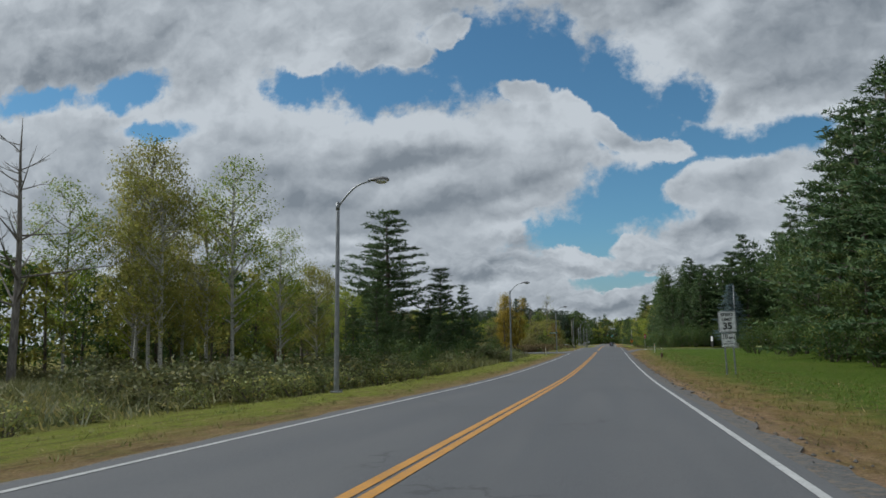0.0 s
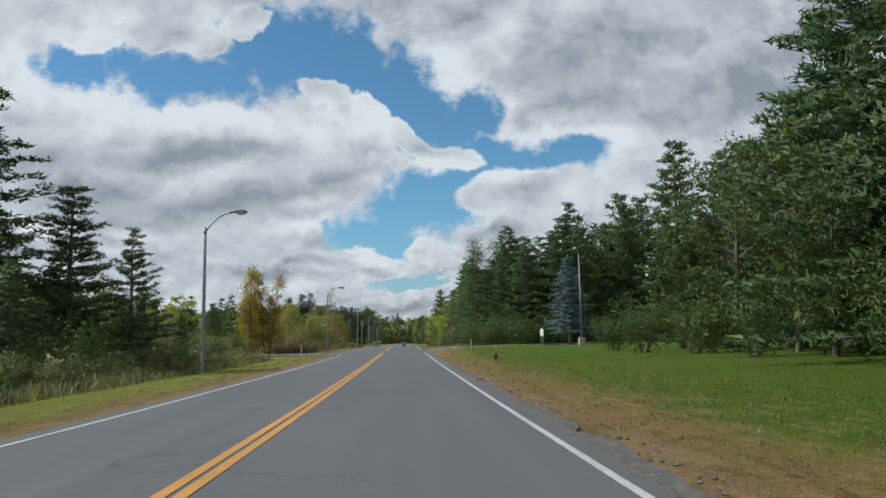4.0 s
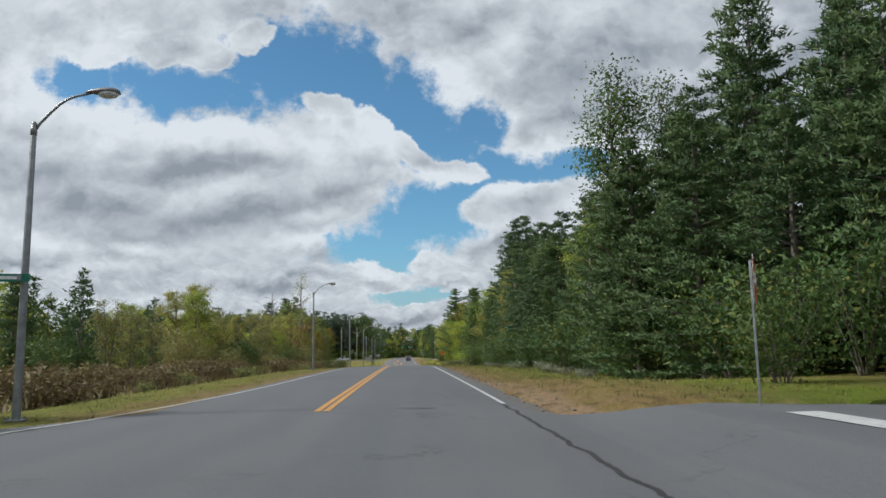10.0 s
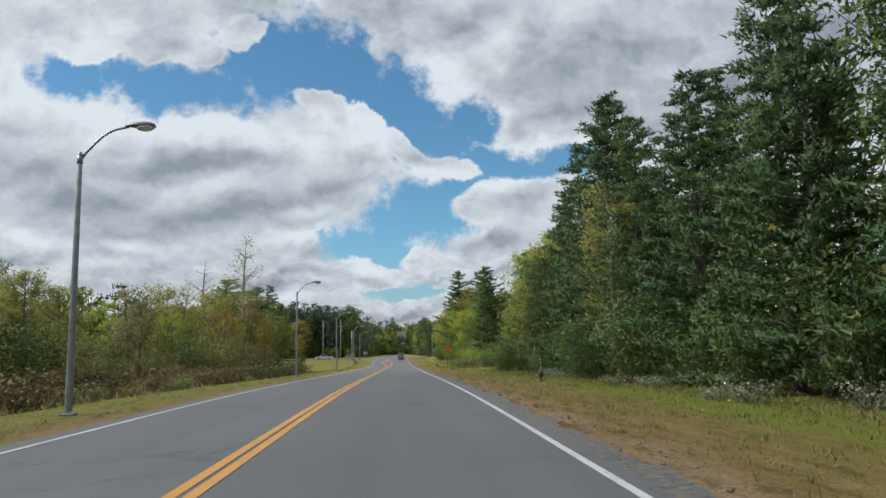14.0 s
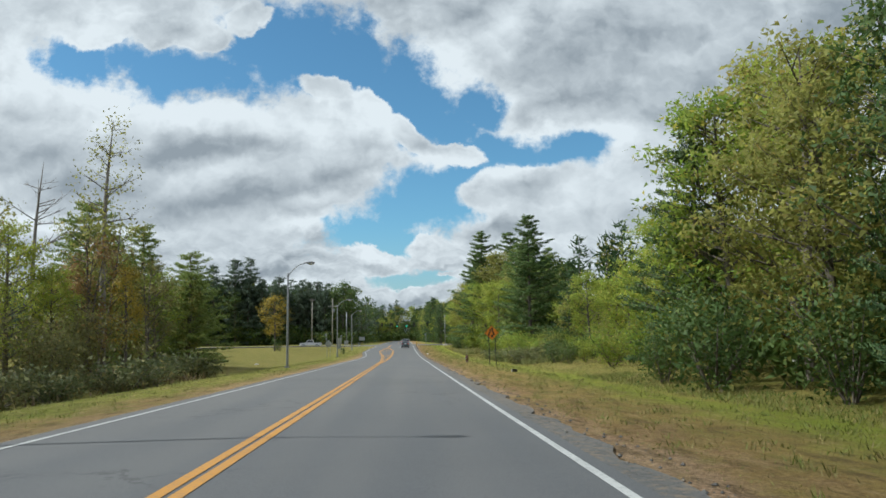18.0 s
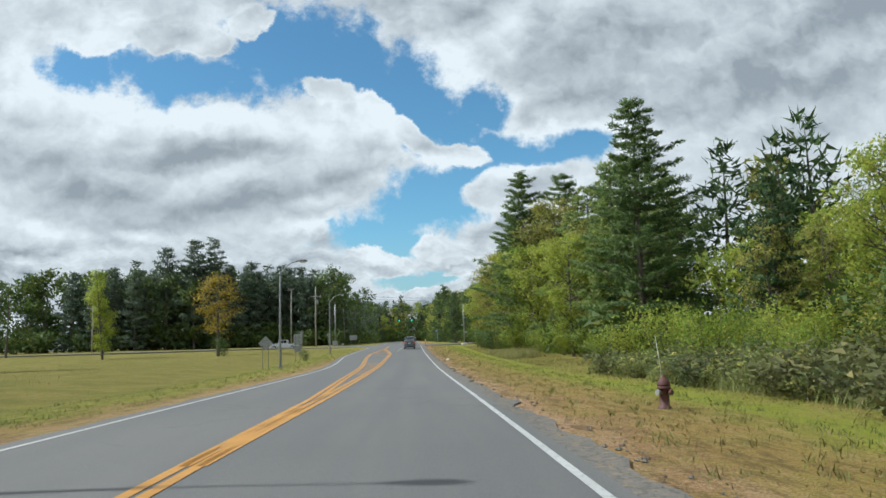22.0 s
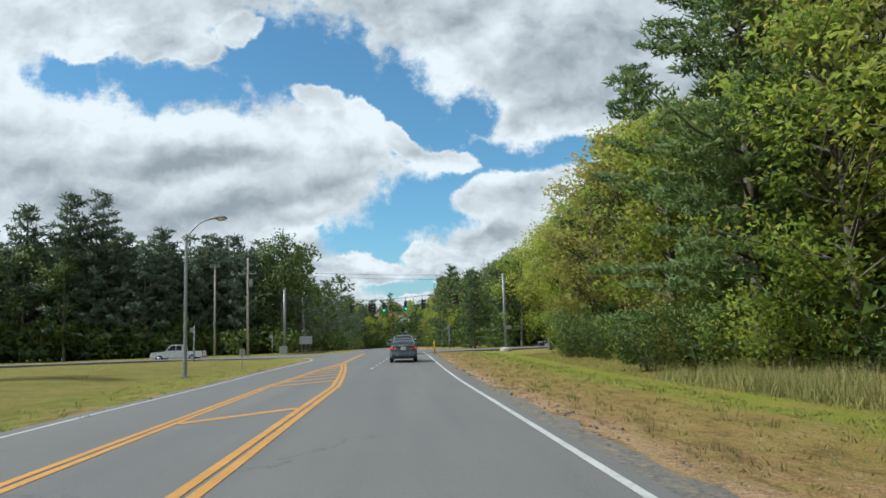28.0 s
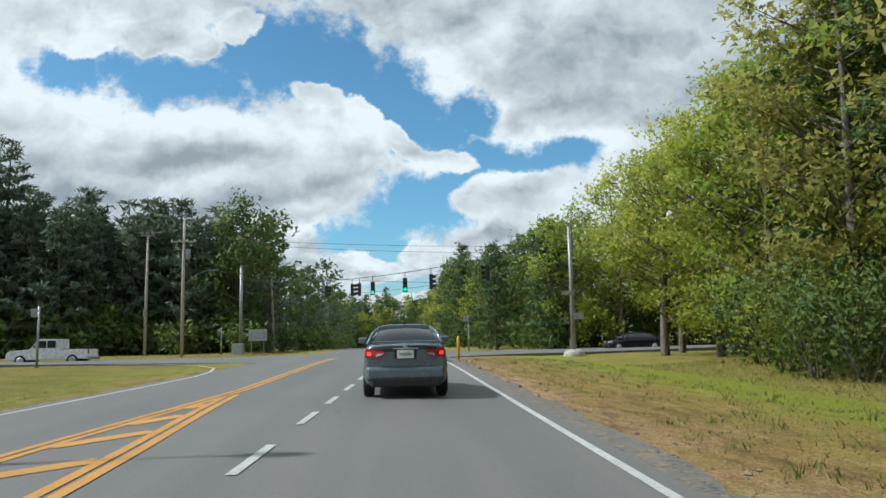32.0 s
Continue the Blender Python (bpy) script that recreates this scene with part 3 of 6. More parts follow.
# ---- the road and its side roads ----
road_ys = [-60 + 2.5 * i for i in range(264)]


def ribbon(name, left, right, ys, lift, cols=9, thick=0.25):
    """A slab of paving between two edges, following the road's height."""
    verts, faces = [], []
    n = cols + 3
    for y in ys:
        a, b = left(y), right(y)
        row = [(a + (b - a) * i / cols, y) for i in range(cols + 1)]
        verts.append((row[0][0], y, surface_z(row[0][0], y) - thick))
        verts += [(x, yy, surface_z(x, yy) + lift) for x, yy in row]
        verts.append((row[-1][0], y, surface_z(row[-1][0], y) - thick))
    for j in range(len(ys) - 1):
        faces += [(j * n + i, j * n + i + 1, (j + 1) * n + i + 1, (j + 1) * n + i) for i in range(n - 1)]
    return mesh_from(name, verts, faces)


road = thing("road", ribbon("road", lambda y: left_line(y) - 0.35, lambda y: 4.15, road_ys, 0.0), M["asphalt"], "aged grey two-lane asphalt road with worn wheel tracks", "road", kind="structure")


def ragged(y, seed):
    return 0.28 * noise.noise((y * 0.7, seed, 0)) + 0.14 * noise.noise((y * 3.1, seed, 5))


fine_ys = [-60 + 0.6 * i for i in range(760)]
thing("shoulder", ribbon("shoulder", lambda y: 4.10, lambda y: 4.58 + 1.1 * ragged(y, 1.0), fine_ys, -0.012, 3), M["shoulder"], "cracked and crumbling asphalt shoulder strip", "road", kind="structure")
thing("shoulder", ribbon("shoulder", lambda y: left_line(y) - 0.52 + 0.5 * ragged(y, 9.0), lambda y: left_line(y) - 0.30, fine_ys, -0.012, 2), M["shoulder"], "narrow crumbling asphalt edge beside the verge", "road", kind="structure")


def side_road(name, x0, x1, y0, y1, flare0, flare1, lift, label, rise=0.0, skew=0.0):
    """A road that leaves at right angles, its mouth flared with rounded corners."""
    verts, faces = [], []
    sgn = 1 if x1 > x0 else -1
    cols, span = 64, abs(x1 - x0)
    n = 9
    for i in range(cols + 1):
        d = span * (i / cols) ** 2.2
        x = x0 + sgn * d
        a = y0 - (flare0 - math.sqrt(max(flare0**2 - (flare0 - min(d, flare0)) ** 2, 0)))
        b = y1 + (flare1 - math.sqrt(max(flare1**2 - (flare1 - min(d, flare1)) ** 2, 0)))
        for k in range(n):
            y = a + (b - a) * k / (n - 1) + skew * max(d - 8, 0)
            base = surface_z(x, y) if d < 8 else road_z((y0 + y1) / 2) * ease(8, 20, d) + surface_z(x, y) * (1 - ease(8, 20, d))
            verts.append((x, y, base + lift + rise * ease(0.3, 2.7, d)))
    for i in range(cols):
        for k in range(n - 1):
            f = (i * n + k, i * n + k + 1, (i + 1) * n + k + 1, (i + 1) * n + k)
            faces.append(f if sgn < 0 else f[::-1])
    me = mesh_from(name, verts, faces)
    ob = thing(name, me, M["asphalt"], label, "road", kind="structure")
    sol = ob.modifiers.new("thick", "SOLIDIFY")
    sol.thickness, sol.offset = 0.2, -1
    return ob


side_road("side_road_right", 3.9, 160, 109.2, 116.3, 2.4, 6.0, -0.006, "grey asphalt side road leaving past the lawn", 0.36, 0.06)
side_road("side_road_left", -3.3, -160, 109.8, 116.5, 7.0, 9.0, -0.006, "grey asphalt side road leaving between weeds")
side_road("cross_road_right", 3.9, 300, 380, 394, 8.0, 8.0, -0.006, "wide grey cross road at the signalled junction")
side_road("cross_road_left", -3.9, -300, 380, 394, 12.0, 10.0, -0.006, "wide grey cross road at the signalled junction")


# ---- painted lines: each stroke is a thin raised film ----
def stroke(parent, name, pts, width, mat, lift=0.006):
    verts, faces = [], []
    for i, (x, y) in enumerate(pts):
        p0, p1 = pts[max(i - 1, 0)], pts[min(i + 1, len(pts) - 1)]
        d = Vector((p1[0] - p0[0], p1[1] - p0[1])).normalized()
        nx, ny = -d.y * width / 2, d.x * width / 2
        for s in (1, -1):
            px, py = x + s * nx, y + s * ny
            verts.append((px, py, surface_z(px, py) + lift))
    faces = [(2 * i, 2 * i + 1, 2 * i + 3, 2 * i + 2) for i in range(len(pts) - 1)]
    return part(name, mesh_from(name, verts, faces), mat, parent)


def run(f, y0, y1, step=2.5):
    n = max(2, int((y1 - y0) / step) + 1)
    return [(f(y0 + (y1 - y0) * i / (n - 1)), y0 + (y1 - y0) * i / (n - 1)) for i in range(n)]


def marking(label):
    e = new("road_marking")
    return tagged(e, label, "road marking", kind="structure")


MED_L = ((250, 0.0), (262, -0.02), (275, -0.45), (292, -0.85), (315, -1.9), (333, -2.5), (345, -2.15), (353, -1.5), (360, -1.4), (378, -1.4))
MED_R = ((250, 0.0), (262, 0.18), (292, 0.2), (315, 0.1), (331, -0.1), (338, -0.48), (344, -0.85), (349, -1.25), (353, -1.5))


def along(table, y):
    for (a, p), (b, q) in zip(table, table[1:]):
        if y <= b:
            return p + (q - p) * (y - a) / (b - a)
    return table[-1][1]


yl = marking("double yellow centre line, slightly worn")
for off in (-0.092, 0.092):
    stroke(yl, "line", run(lambda y: off, -60, 109.2), 0.128, M["yellow_paint"])
    stroke(yl, "line", run(lambda y: off, 120.8, 252), 0.128, M["yellow_paint"])
    stroke(yl, "line", run(lambda y: along(MED_L, y) + off, 252, 376, 1.5), 0.125, M["yellow_paint"])
    stroke(yl, "line", run(lambda y: along(MED_R, y) + off, 252, 352, 1.5), 0.128, M["yellow_paint"])
    stroke(yl, "line", run(lambda y: off, 402, 600), 0.105, M["yellow_paint"])
hatch = marking("yellow diagonal hatching inside the painted median")
for y, up in ((280.4, 0.6), (283.2, 0.6), (285.9, 0.6), (288.7, 0.7), (291.3, 0.8), (293.8, 0.95), (296.2, 1.05), (298.4, 1.1), (320.9, 2.1), (332.6, 1.9), (335.3, 1.7), (338.2, 1.3), (340.8, 1.15), (343.0, 1.1), (345.2, 1.1), (347.2, 1.0), (349.3, 0.8)):
    a, b = (along(MED_L, y) + 0.14, y), (along(MED_R, y + up) - 0.14, y + up)
    if b[0] - a[0] > 0.15:
        stroke(hatch, "bar", [a, b], 0.34, M["yellow_paint"], 0.007)
wl = marking("white edge line, worn along the shoulder")
stroke(wl, "line", run(lambda y: 3.9, -60, 110.6), 0.105, M["white_paint"])
stroke(wl, "line", run(lambda y: 3.9, 122.6, 374), 0.105, M["white_paint"])
stroke(wl, "line", run(lambda y: 3.9, 402, 600), 0.105, M["white_paint"])
arc = [(left_line(104) - 0.02, 99.0), (-3.45, 103.0), (-3.7, 105.6), (-4.2, 107.6), (-5.2, 109.3), (-6.9, 110.4), (-9.5, 110.8), (-14, 111)]
wr = marking("white edge line curving into the side road")
stroke(wr, "line", run(left_line, -60, 98.8), 0.105, M["white_paint"])
stroke(wr, "line", arc, 0.105, M["white_paint"])
stroke(wr, "line", [(-9.5, 113.4), (-7.2, 114.6), (-5.9, 116.4), (-5.1, 118.4), (-4.5, 120.8), (-4.0, 124.2), (-3.62, 129), (-3.42, 135), (left_line(140), 140)], 0.105, M["white_paint"])
stroke(wr, "line", run(left_line, 140, 360), 0.105, M["white_paint"])
stroke(wr, "line", [(left_line(360), 360), (-4.6, 363), (-5.4, 367), (-7.2, 371.5), (-10, 375.5), (-14, 378.5), (-20, 380.6)], 0.105, M["white_paint"])
stroke(wr, "line", run(lambda y: -3.4, 402, 600), 0.105, M["white_paint"])
bars = marking("white stop bar across the side road's lane")
stroke(bars, "bar", [(7.0, 111.6), (7.0, 115.4)], 0.5, M["white_paint"], 0.366)
crack = marking("dark jagged crack along the edge of the side road's mouth")
stroke(crack, "crack", [(3.86 + 0.10 * noise.noise((y0 * 0.13, 2.0, 0.0)) + 0.05 * noise.noise((y0 * 0.7, 4.0, 0.0)), 111.0 + 0.1 * y0) for y0 in range(120)], 0.075, M["tar"], 0.004)
dash = marking("white dashed lane line before the traffic signal")
for y, n in ((343.0, 1.7), (346.5, 1.5), (349.3, 1.4), (352.2, 1.7), (355.6, 1.7), (359.2, 6), (366, 9)):
    stroke(dash, "dash", run(lambda yy: 0.5 + (yy - 343) * 0.035, y, y + n, 1), 0.105, M["white_paint"])
cross = marking("white lane dashes on the cross road")
for i in range(14):
    stroke(cross, "dash", [(-8 - 3.2 * i, 386.6), (-9.9 - 3.2 * i, 386.6)], 0.2, M["white_paint"], 0.03)

# ================= trees and plants =================
rng = np.random.default_rng(7)


def unit(v):
    return v / np.maximum(np.linalg.norm(v, axis=-1, keepdims=True), 1e-9)


def leaves_mesh(name, at, along_, length, width, mat, out=None, soft=0.7):
    """A mesh of many small pointed leaves: at (n,3), the way each points (n,3), its length and width (n,).
    out: the way the clump faces at each leaf; the leaves face it and round its shading."""
    n = len(at)
    d = unit(along_)
    side = unit(np.cross(d, unit(rng.normal(size=(n, 3)))))
    if out is not None:
        flip = (np.cross(side, d) * out).sum(-1) < 0
        side[flip] *= -1
    up = np.cross(side, d)
    L, Wd = length[:, None], width[:, None]
    v = np.empty((n, 3, 3))
    v[:, 0] = at - d * L * 0.5 - side * Wd * 0.55
    v[:, 1] = at - d * L * 0.35 + side * Wd * 0.55
    v[:, 2] = at + d * L * 0.55
    me = bpy.data.meshes.new(name)
    me.vertices.add(3 * n)
    me.vertices.foreach_set("co", v.ravel())
    me.loops.add(3 * n)
    me.loops.foreach_set("vertex_index", np.arange(3 * n))
    me.polygons.add(n)
    me.polygons.foreach_set("loop_start", np.arange(0, 3 * n, 3))
    me.update(calc_edges=True)
    if out is not None:
        me.polygons.foreach_set("use_smooth", np.ones(n, bool))
        nor = unit(unit(out) * soft + up * (1 - soft))
        me.normals_split_custom_set_from_vertices(np.repeat(nor, 3, 0).tolist())
    me.materials.append(mat)
    return me


def tubes(name, lines, mat, sides=6):
    """One mesh of tapering limbs; a line is a list of (x, y, z, radius)."""
    verts, faces = [], []
    for line in lines:
        base = len(verts)
        pts = [Vector(p[:3]) for p in line]
        for i, p in enumerate(line):
            d = (pts[min(i + 1, len(pts) - 1)] - pts[max(i - 1, 0)]).normalized()
            a = d.cross(Vector((0.31, 0.95, 0.05))).normalized()
            b = d.cross(a)
            for k in range(sides):
                t = 2 * math.pi * k / sides
                verts.append(pts[i] + (a * math.cos(t) + b * math.sin(t)) * p[3])
        for i in range(len(line) - 1):
            for k in range(sides):
                faces.append((base + i * sides + k, base + i * sides + (k + 1) % sides, base + (i + 1) * sides + (k + 1) % sides, base + (i + 1) * sides + k))
        faces.append(tuple(base + (len(line) - 1) * sides + k for k in range(sides)))
    me = smooth_mesh(mesh_from(name, verts, faces))
    me.materials.append(mat)
    return me


def bent(p, d, length, r, bend, n=4):
    """A limb from p along d that droops or lifts by bend at its end."""
    d = Vector(d).normalized()
    out = []
    for i in range(n + 1):
        t = i / n
        q = Vector(p) + d * length * t + Vector((0, 0, bend * t * t))
        out.append((q.x, q.y, q.z, max(r * (1 - 0.85 * t), 0.006)))
    return out


def pine_meshes(h, spread, low=0.08, fill=1.0, needles="pine", size=1.0, shape=0.62, lift=0.22, step=1.0, boughs=True, tuft=13, fine=1.0):
    """A white pine: spaced tiers of long uneven boughs, each carrying flat plumes of upturned needle tufts with gaps between them."""
    lines = [[(0.10 * math.sin(t * 5) * t, 0.10 * math.cos(t * 4) * t, h * t * 0.98, 0.016 * h * (1 - t) ** 0.9 + 0.02) for t in (0, 0.06, 0.2, 0.4, 0.6, 0.8, 1.0)]]
    at, way, ln, wd, out = [], [], [], [], []
    z = h * low
    lopsided = rng.uniform(0, 6.28)
    while z < h * 0.985:
        f = z / h
        reach = spread * (1 - f) ** shape * min(1.0, 0.66 + f * 2.2) * rng.uniform(0.82, 1.12) + 0.3
        a0 = rng.uniform(0, 6.28)
        k0 = int(rng.integers(5, 8)) if f < 0.8 else 4
        for k in range(k0):
            a = a0 + 6.283 * k / k0 + rng.uniform(-0.35, 0.35)
            L = reach * rng.uniform(0.55, 1.12) * (1 + 0.16 * math.cos(a - lopsided))
            rise = lift * L * rng.uniform(0.2, 1.3) if f > 0.2 else -0.06 * L
            zz = z + rng.uniform(-0.3, 0.3) * step
            d = np.array([math.cos(a), math.sin(a), 0.08])
            side = np.array([-math.sin(a), math.cos(a), 0])
            if L > 0.8 and boughs:
                lines.append(bent((0, 0, zz), d, L * 0.92, 0.011 * L + 0.012, rise, 2))
            n = max(2, int((2.0 + 2.5 * L) * fill))
            t = (np.arange(n) + rng.uniform(0.2, 0.8, n)) / n * 0.78 + 0.24
            fan = rng.uniform(-1, 1, n) * (0.26 * L * (1.25 - t) + 0.12)
            c = np.array([0, 0, zz]) + d * (L * t)[:, None] + side * fan[:, None]
            c[:, 2] += rise * t * t + rng.normal(0, 0.07, n) - 0.10 * np.abs(fan)
            c = np.repeat(c, tuft, 0)
            m = len(c)
            off = unit(rng.normal(size=(m, 3))) * rng.uniform(0.25, 1.0, (m, 1)) * np.array([0.46, 0.46, 0.20]) * size
            at.append(c + off)
            way.append(off * 1.5 / size + d * 0.38 + np.array([0, 0, 0.30]) + rng.normal(size=(m, 3)) * 0.45)
            ln.append(rng.uniform(0.32, 0.60, m) * size * fine)
            wd.append(rng.uniform(0.085, 0.15, m) * size * (0.4 + 0.6 * fine))
            out.append(off * np.array([1.6, 1.6, 4.2]) / size + d * 0.45 + np.array([0, 0, 0.25]))
        z += rng.uniform(0.75, 1.25) * step * max(h / 16, 0.6) * (1 - 0.35 * f)
    return tubes("trunk", lines, M["bark"], 5), leaves_mesh("crown", np.concatenate(at), np.concatenate(way), np.concatenate(ln), np.concatenate(wd), M[needles], np.concatenate(out), 0.62)


def broadleaf_meshes(h, spread, leaf="green", bark_="bark", count=3400, size=0.26, low=0.22, clumps=26, stems=1, upright=0.6, ragged_=0.5, limbs=True, stout=1.0, puff=1.0):
    """A deciduous tree: one or more stems, forking limbs, and leaves in loose clumps with gaps."""
    lines, tips = [], []
    for s in range(stems):
        a0 = rng.uniform(0, 6.28)
        lean = np.array([math.cos(a0), math.sin(a0), 0]) * (0.10 * h if stems > 1 else 0.03 * h)
        base = np.array([math.cos(a0), math.sin(a0), 0]) * (0.25 if stems > 1 else 0)
        top = h * rng.uniform(0.82, 0.96)
        trunk = []
        for t in (0, 0.15, 0.35, 0.55, 0.75, 1.0):
            p = base + lean * t + np.array([0.12 * math.sin(3 * t + s), 0.12 * math.cos(4 * t + s), 0]) * t
            trunk.append((p[0], p[1], top * t, stout * (0.014 * h * (1 - t) ** 0.8 + 0.02) / math.sqrt(stems)))
        lines.append(trunk)
        tips.append(np.array(trunk[-1][:3]))
        for k in range(clumps // stems):
            t = low + (0.95 - low) * ((k + rng.uniform()) / (clumps // stems))
            a = rng.uniform(0, 6.28)
            girth = math.sin(math.pi * min(max((t - low + 0.12) / (1.12 - low), 0.05), 0.97)) ** 0.7
            L = spread * girth * rng.uniform(0.45, 1.1)
            p = base + lean * t + np.array([0, 0, top * t])
            d = (math.cos(a), math.sin(a), upright * rng.uniform(0.4, 1.3))
            limb = bent(p, d, L, 0.006 * h * (1 - 0.6 * t), 0.1 * L, 3)
            if limbs:
                lines.append(limb)
            tips.append(np.array(limb[-1][:3]))
            if L > 1.0:
                tips.append(np.array(limb[2][:3]))
                d2 = (math.cos(a + 0.7), math.sin(a + 0.7), upright)
                twig = bent(limb[1][:3], d2, L * 0.55, 0.003 * h, 0.1, 2)
                if limbs:
                    lines.append(twig)
                tips.append(np.array(twig[-1][:3]))
    tips = np.array(tips)
    weight = rng.uniform(1 - ragged_, 1 + ragged_, len(tips)).clip(0.1)
    pick = rng.choice(len(tips), count, p=weight / weight.sum())
    r = (0.042 * h + 0.12 * spread) * puff
    scat = unit(rng.normal(size=(count, 3))) * (rng.uniform(0, 1, count) ** 0.45 * r * rng.uniform(0.4, 1.1, count))[:, None] * np.array([1, 1, 0.72])
    c = tips[pick] + scat
    c[:, 2] = np.maximum(c[:, 2], 0.12)
    way = scat * 0.5 / max(r, 0.1) + rng.normal(size=(count, 3)) * 0.6 + np.array([0, 0, -0.15])
    s = rng.uniform(0.6, 1.3, count) * size
    mid = np.array([0, 0, h * 0.5])
    out = unit(scat) + 0.8 * unit(c - mid) + np.array([0, 0, 0.25])
    return tubes("trunk", lines, M[bark_], 4), leaves_mesh("crown", c, way, s, s * 0.52, M[leaf], out)


def bare_meshes(h, spread, leaf=None, mat="dead_bark", count=0):
    """A dead or nearly bare tree: trunk, crooked limbs and twigs."""
    lines, tips = [], []
    lines.append([(0.25 * math.sin(3.5 * t) * t, 0.2 * math.sin(5 * t) * t, h * t, 0.016 * h * (1 - t) ** 0.8 + 0.012) for t in (0, 0.12, 0.3, 0.5, 0.7, 0.85, 1.0)])
    for k in range(26):
        t = rng.uniform(0.28, 0.97)
        a = rng.uniform(0, 6.28)
        L = spread * (1.15 - t) * rng.uniform(0.6, 1.3)
        limb = bent((0.25 * math.sin(3.5 * t) * t, 0.2 * math.sin(5 * t) * t, h * t), (math.cos(a), math.sin(a), rng.uniform(0.1, 0.7)), L, 0.0062 * h * (1.25 - t), rng.uniform(-0.1, 0.35) * L, 4)
        lines.append(limb)
        for _ in range(4):
            j = int(rng.integers(1, 5))
            b = a + rng.uniform(-1.1, 1.1)
            tw = bent(limb[j][:3], (math.cos(b), math.sin(b), rng.uniform(0.0, 0.8)), L * rng.uniform(0.25, 0.5), 0.018, 0.1 * L, 2)
            lines.append(tw)
            tips.append(tw[-1][:3])
    me = tubes("trunk", lines, M[mat], 5)
    if not leaf:
        return me, None
    tips = np.array(tips)
    c = tips[rng.integers(0, len(tips), count)] + rng.normal(size=(count, 3)) * 0.35
    s = rng.uniform(0.10, 0.2, count)
    return me, leaves_mesh("crown", c, rng.normal(size=(count, 3)), s, s * 0.6, M[leaf])


def shrub_meshes(h, spread, leaf="dark", count=1500, size=0.2, show=11):
    lines, tips = [], []
    for k in range(11):
        a = rng.uniform(0, 6.28)
        L = h * rng.uniform(0.5, 0.95)
        d = (math.cos(a) * spread / h * rng.uniform(0.2, 1.0), math.sin(a) * spread / h * rng.uniform(0.2, 1.0), 1.0)
        stem = bent((0.15 * math.cos(a), 0.15 * math.sin(a), 0), d, L, 0.03, 0, 3)
        if k < show:
            lines.append(stem)
        tips += [np.array(stem[j][:3]) for j in (1, 2, 3, 3)]
    tips = np.array(tips)
    pick = rng.integers(0, len(tips), count)
    scat = rng.normal(size=(count, 3)) * np.array([1, 1, 0.8]) * (0.17 * (h + spread) / 2)
    c = tips[pick] + scat
    c[:, 2] = np.abs(c[:, 2]) + 0.05
    s = rng.uniform(0.6, 1.35, count) * size
    return tubes("stems", lines, M["bark"], 4), leaves_mesh("foliage", c, scat + rng.normal(size=(count, 3)) * 0.6 + np.array([0, 0, 0.2]), s, s * 0.6, M[leaf], unit(scat) + 0.9 * unit(c - np.array([0, 0, h * 0.35])))


KINDS = {}


def kind(key, name, h, label, category, meshes, names=("trunk", "crown")):
    KINDS.setdefault(key, []).append((name, h, label, category, meshes, names))


def plant(key, x, y, h, turn=None, wide=1.0, which=None, label=""):
    """Stands one tree or bush of a kind on the ground, h metres high."""
    pool = KINDS[key]
    name, h0, lab, cat, meshes, names = pool[(int(rng.integers(0, len(pool))) if which is None else which) % len(pool)]
    e = new(name)
    tagged(e, label or lab, cat)
    k = h / h0
    e.matrix_world = pose(x, y, ground_z(x, y) - 0.04, 0, 0, rng.uniform(0, 360) if turn is None else turn) @ Matrix.Diagonal((k * wide, k * wide, k, 1))
    for nm, me in zip(names, meshes):
        if me:
            part(nm, me, None, e)
    return e


for i in range(5):
    kind("pine", "pine_tree", 16, "tall dark green white pine with layered uneven boughs", "tree", pine_meshes(16, 4.5 + 0.4 * (i % 3), 0.05, 1.0, size=1.0, step=0.95, shape=0.66, tuft=18, fine=0.68))
for i in range(3):
    kind("sunny_pine", "pine_tree", 16, "tall olive white pine with sun painted into its layered feathery boughs", "tree", pine_meshes(16, 4.6 + 0.3 * i, 0.05, 1.05, "olive_pine", 1.0, 0.66, step=0.92, tuft=18, fine=0.68))
for i in range(2):
    kind("great_pine", "pine_tree", 21, "very tall deep green white pine with long feathery boughs", "tree", pine_meshes(21, 6.3, 0.05, 1.5, "green_pine", 1.0, 0.62, step=0.80, tuft=20, fine=0.66))
for i in range(3):
    kind("mid_pine", "pine_tree", 16, "tall dark green white pine standing in the wood", "tree", pine_meshes(16, 4.6, 0.05, 0.72, size=1.3, step=1.05, shape=0.68, tuft=9))
for i in range(3):
    kind("hazed_pine", "pine_tree", 16, "tall white pine beyond the cross road, haze painted grey into its needles", "tree", pine_meshes(16, 4.6, 0.05, 0.72, "hazed_pine", 1.3, 0.68, step=1.05, tuft=9))
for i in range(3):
    kind("far_hazed", "pine_tree", 15, "", "", pine_meshes(15, 4.2, 0.06, 0.42, "hazed_pine", 2.1, step=1.5, boughs=False, tuft=4))
for i in range(3):
    kind("far_pine", "pine_tree", 15, "", "", pine_meshes(15, 4.0, 0.06, 0.42, size=2.1, step=1.5, boughs=False, tuft=4))
kind("spruce", "spruce_tree", 13.5, "blue-grey ornamental spruce standing at the lawn's edge", "tree", pine_meshes(13.5, 3.7, 0.16, 1.3, "blue", 0.72, 0.8, -0.1, 0.62, tuft=12))
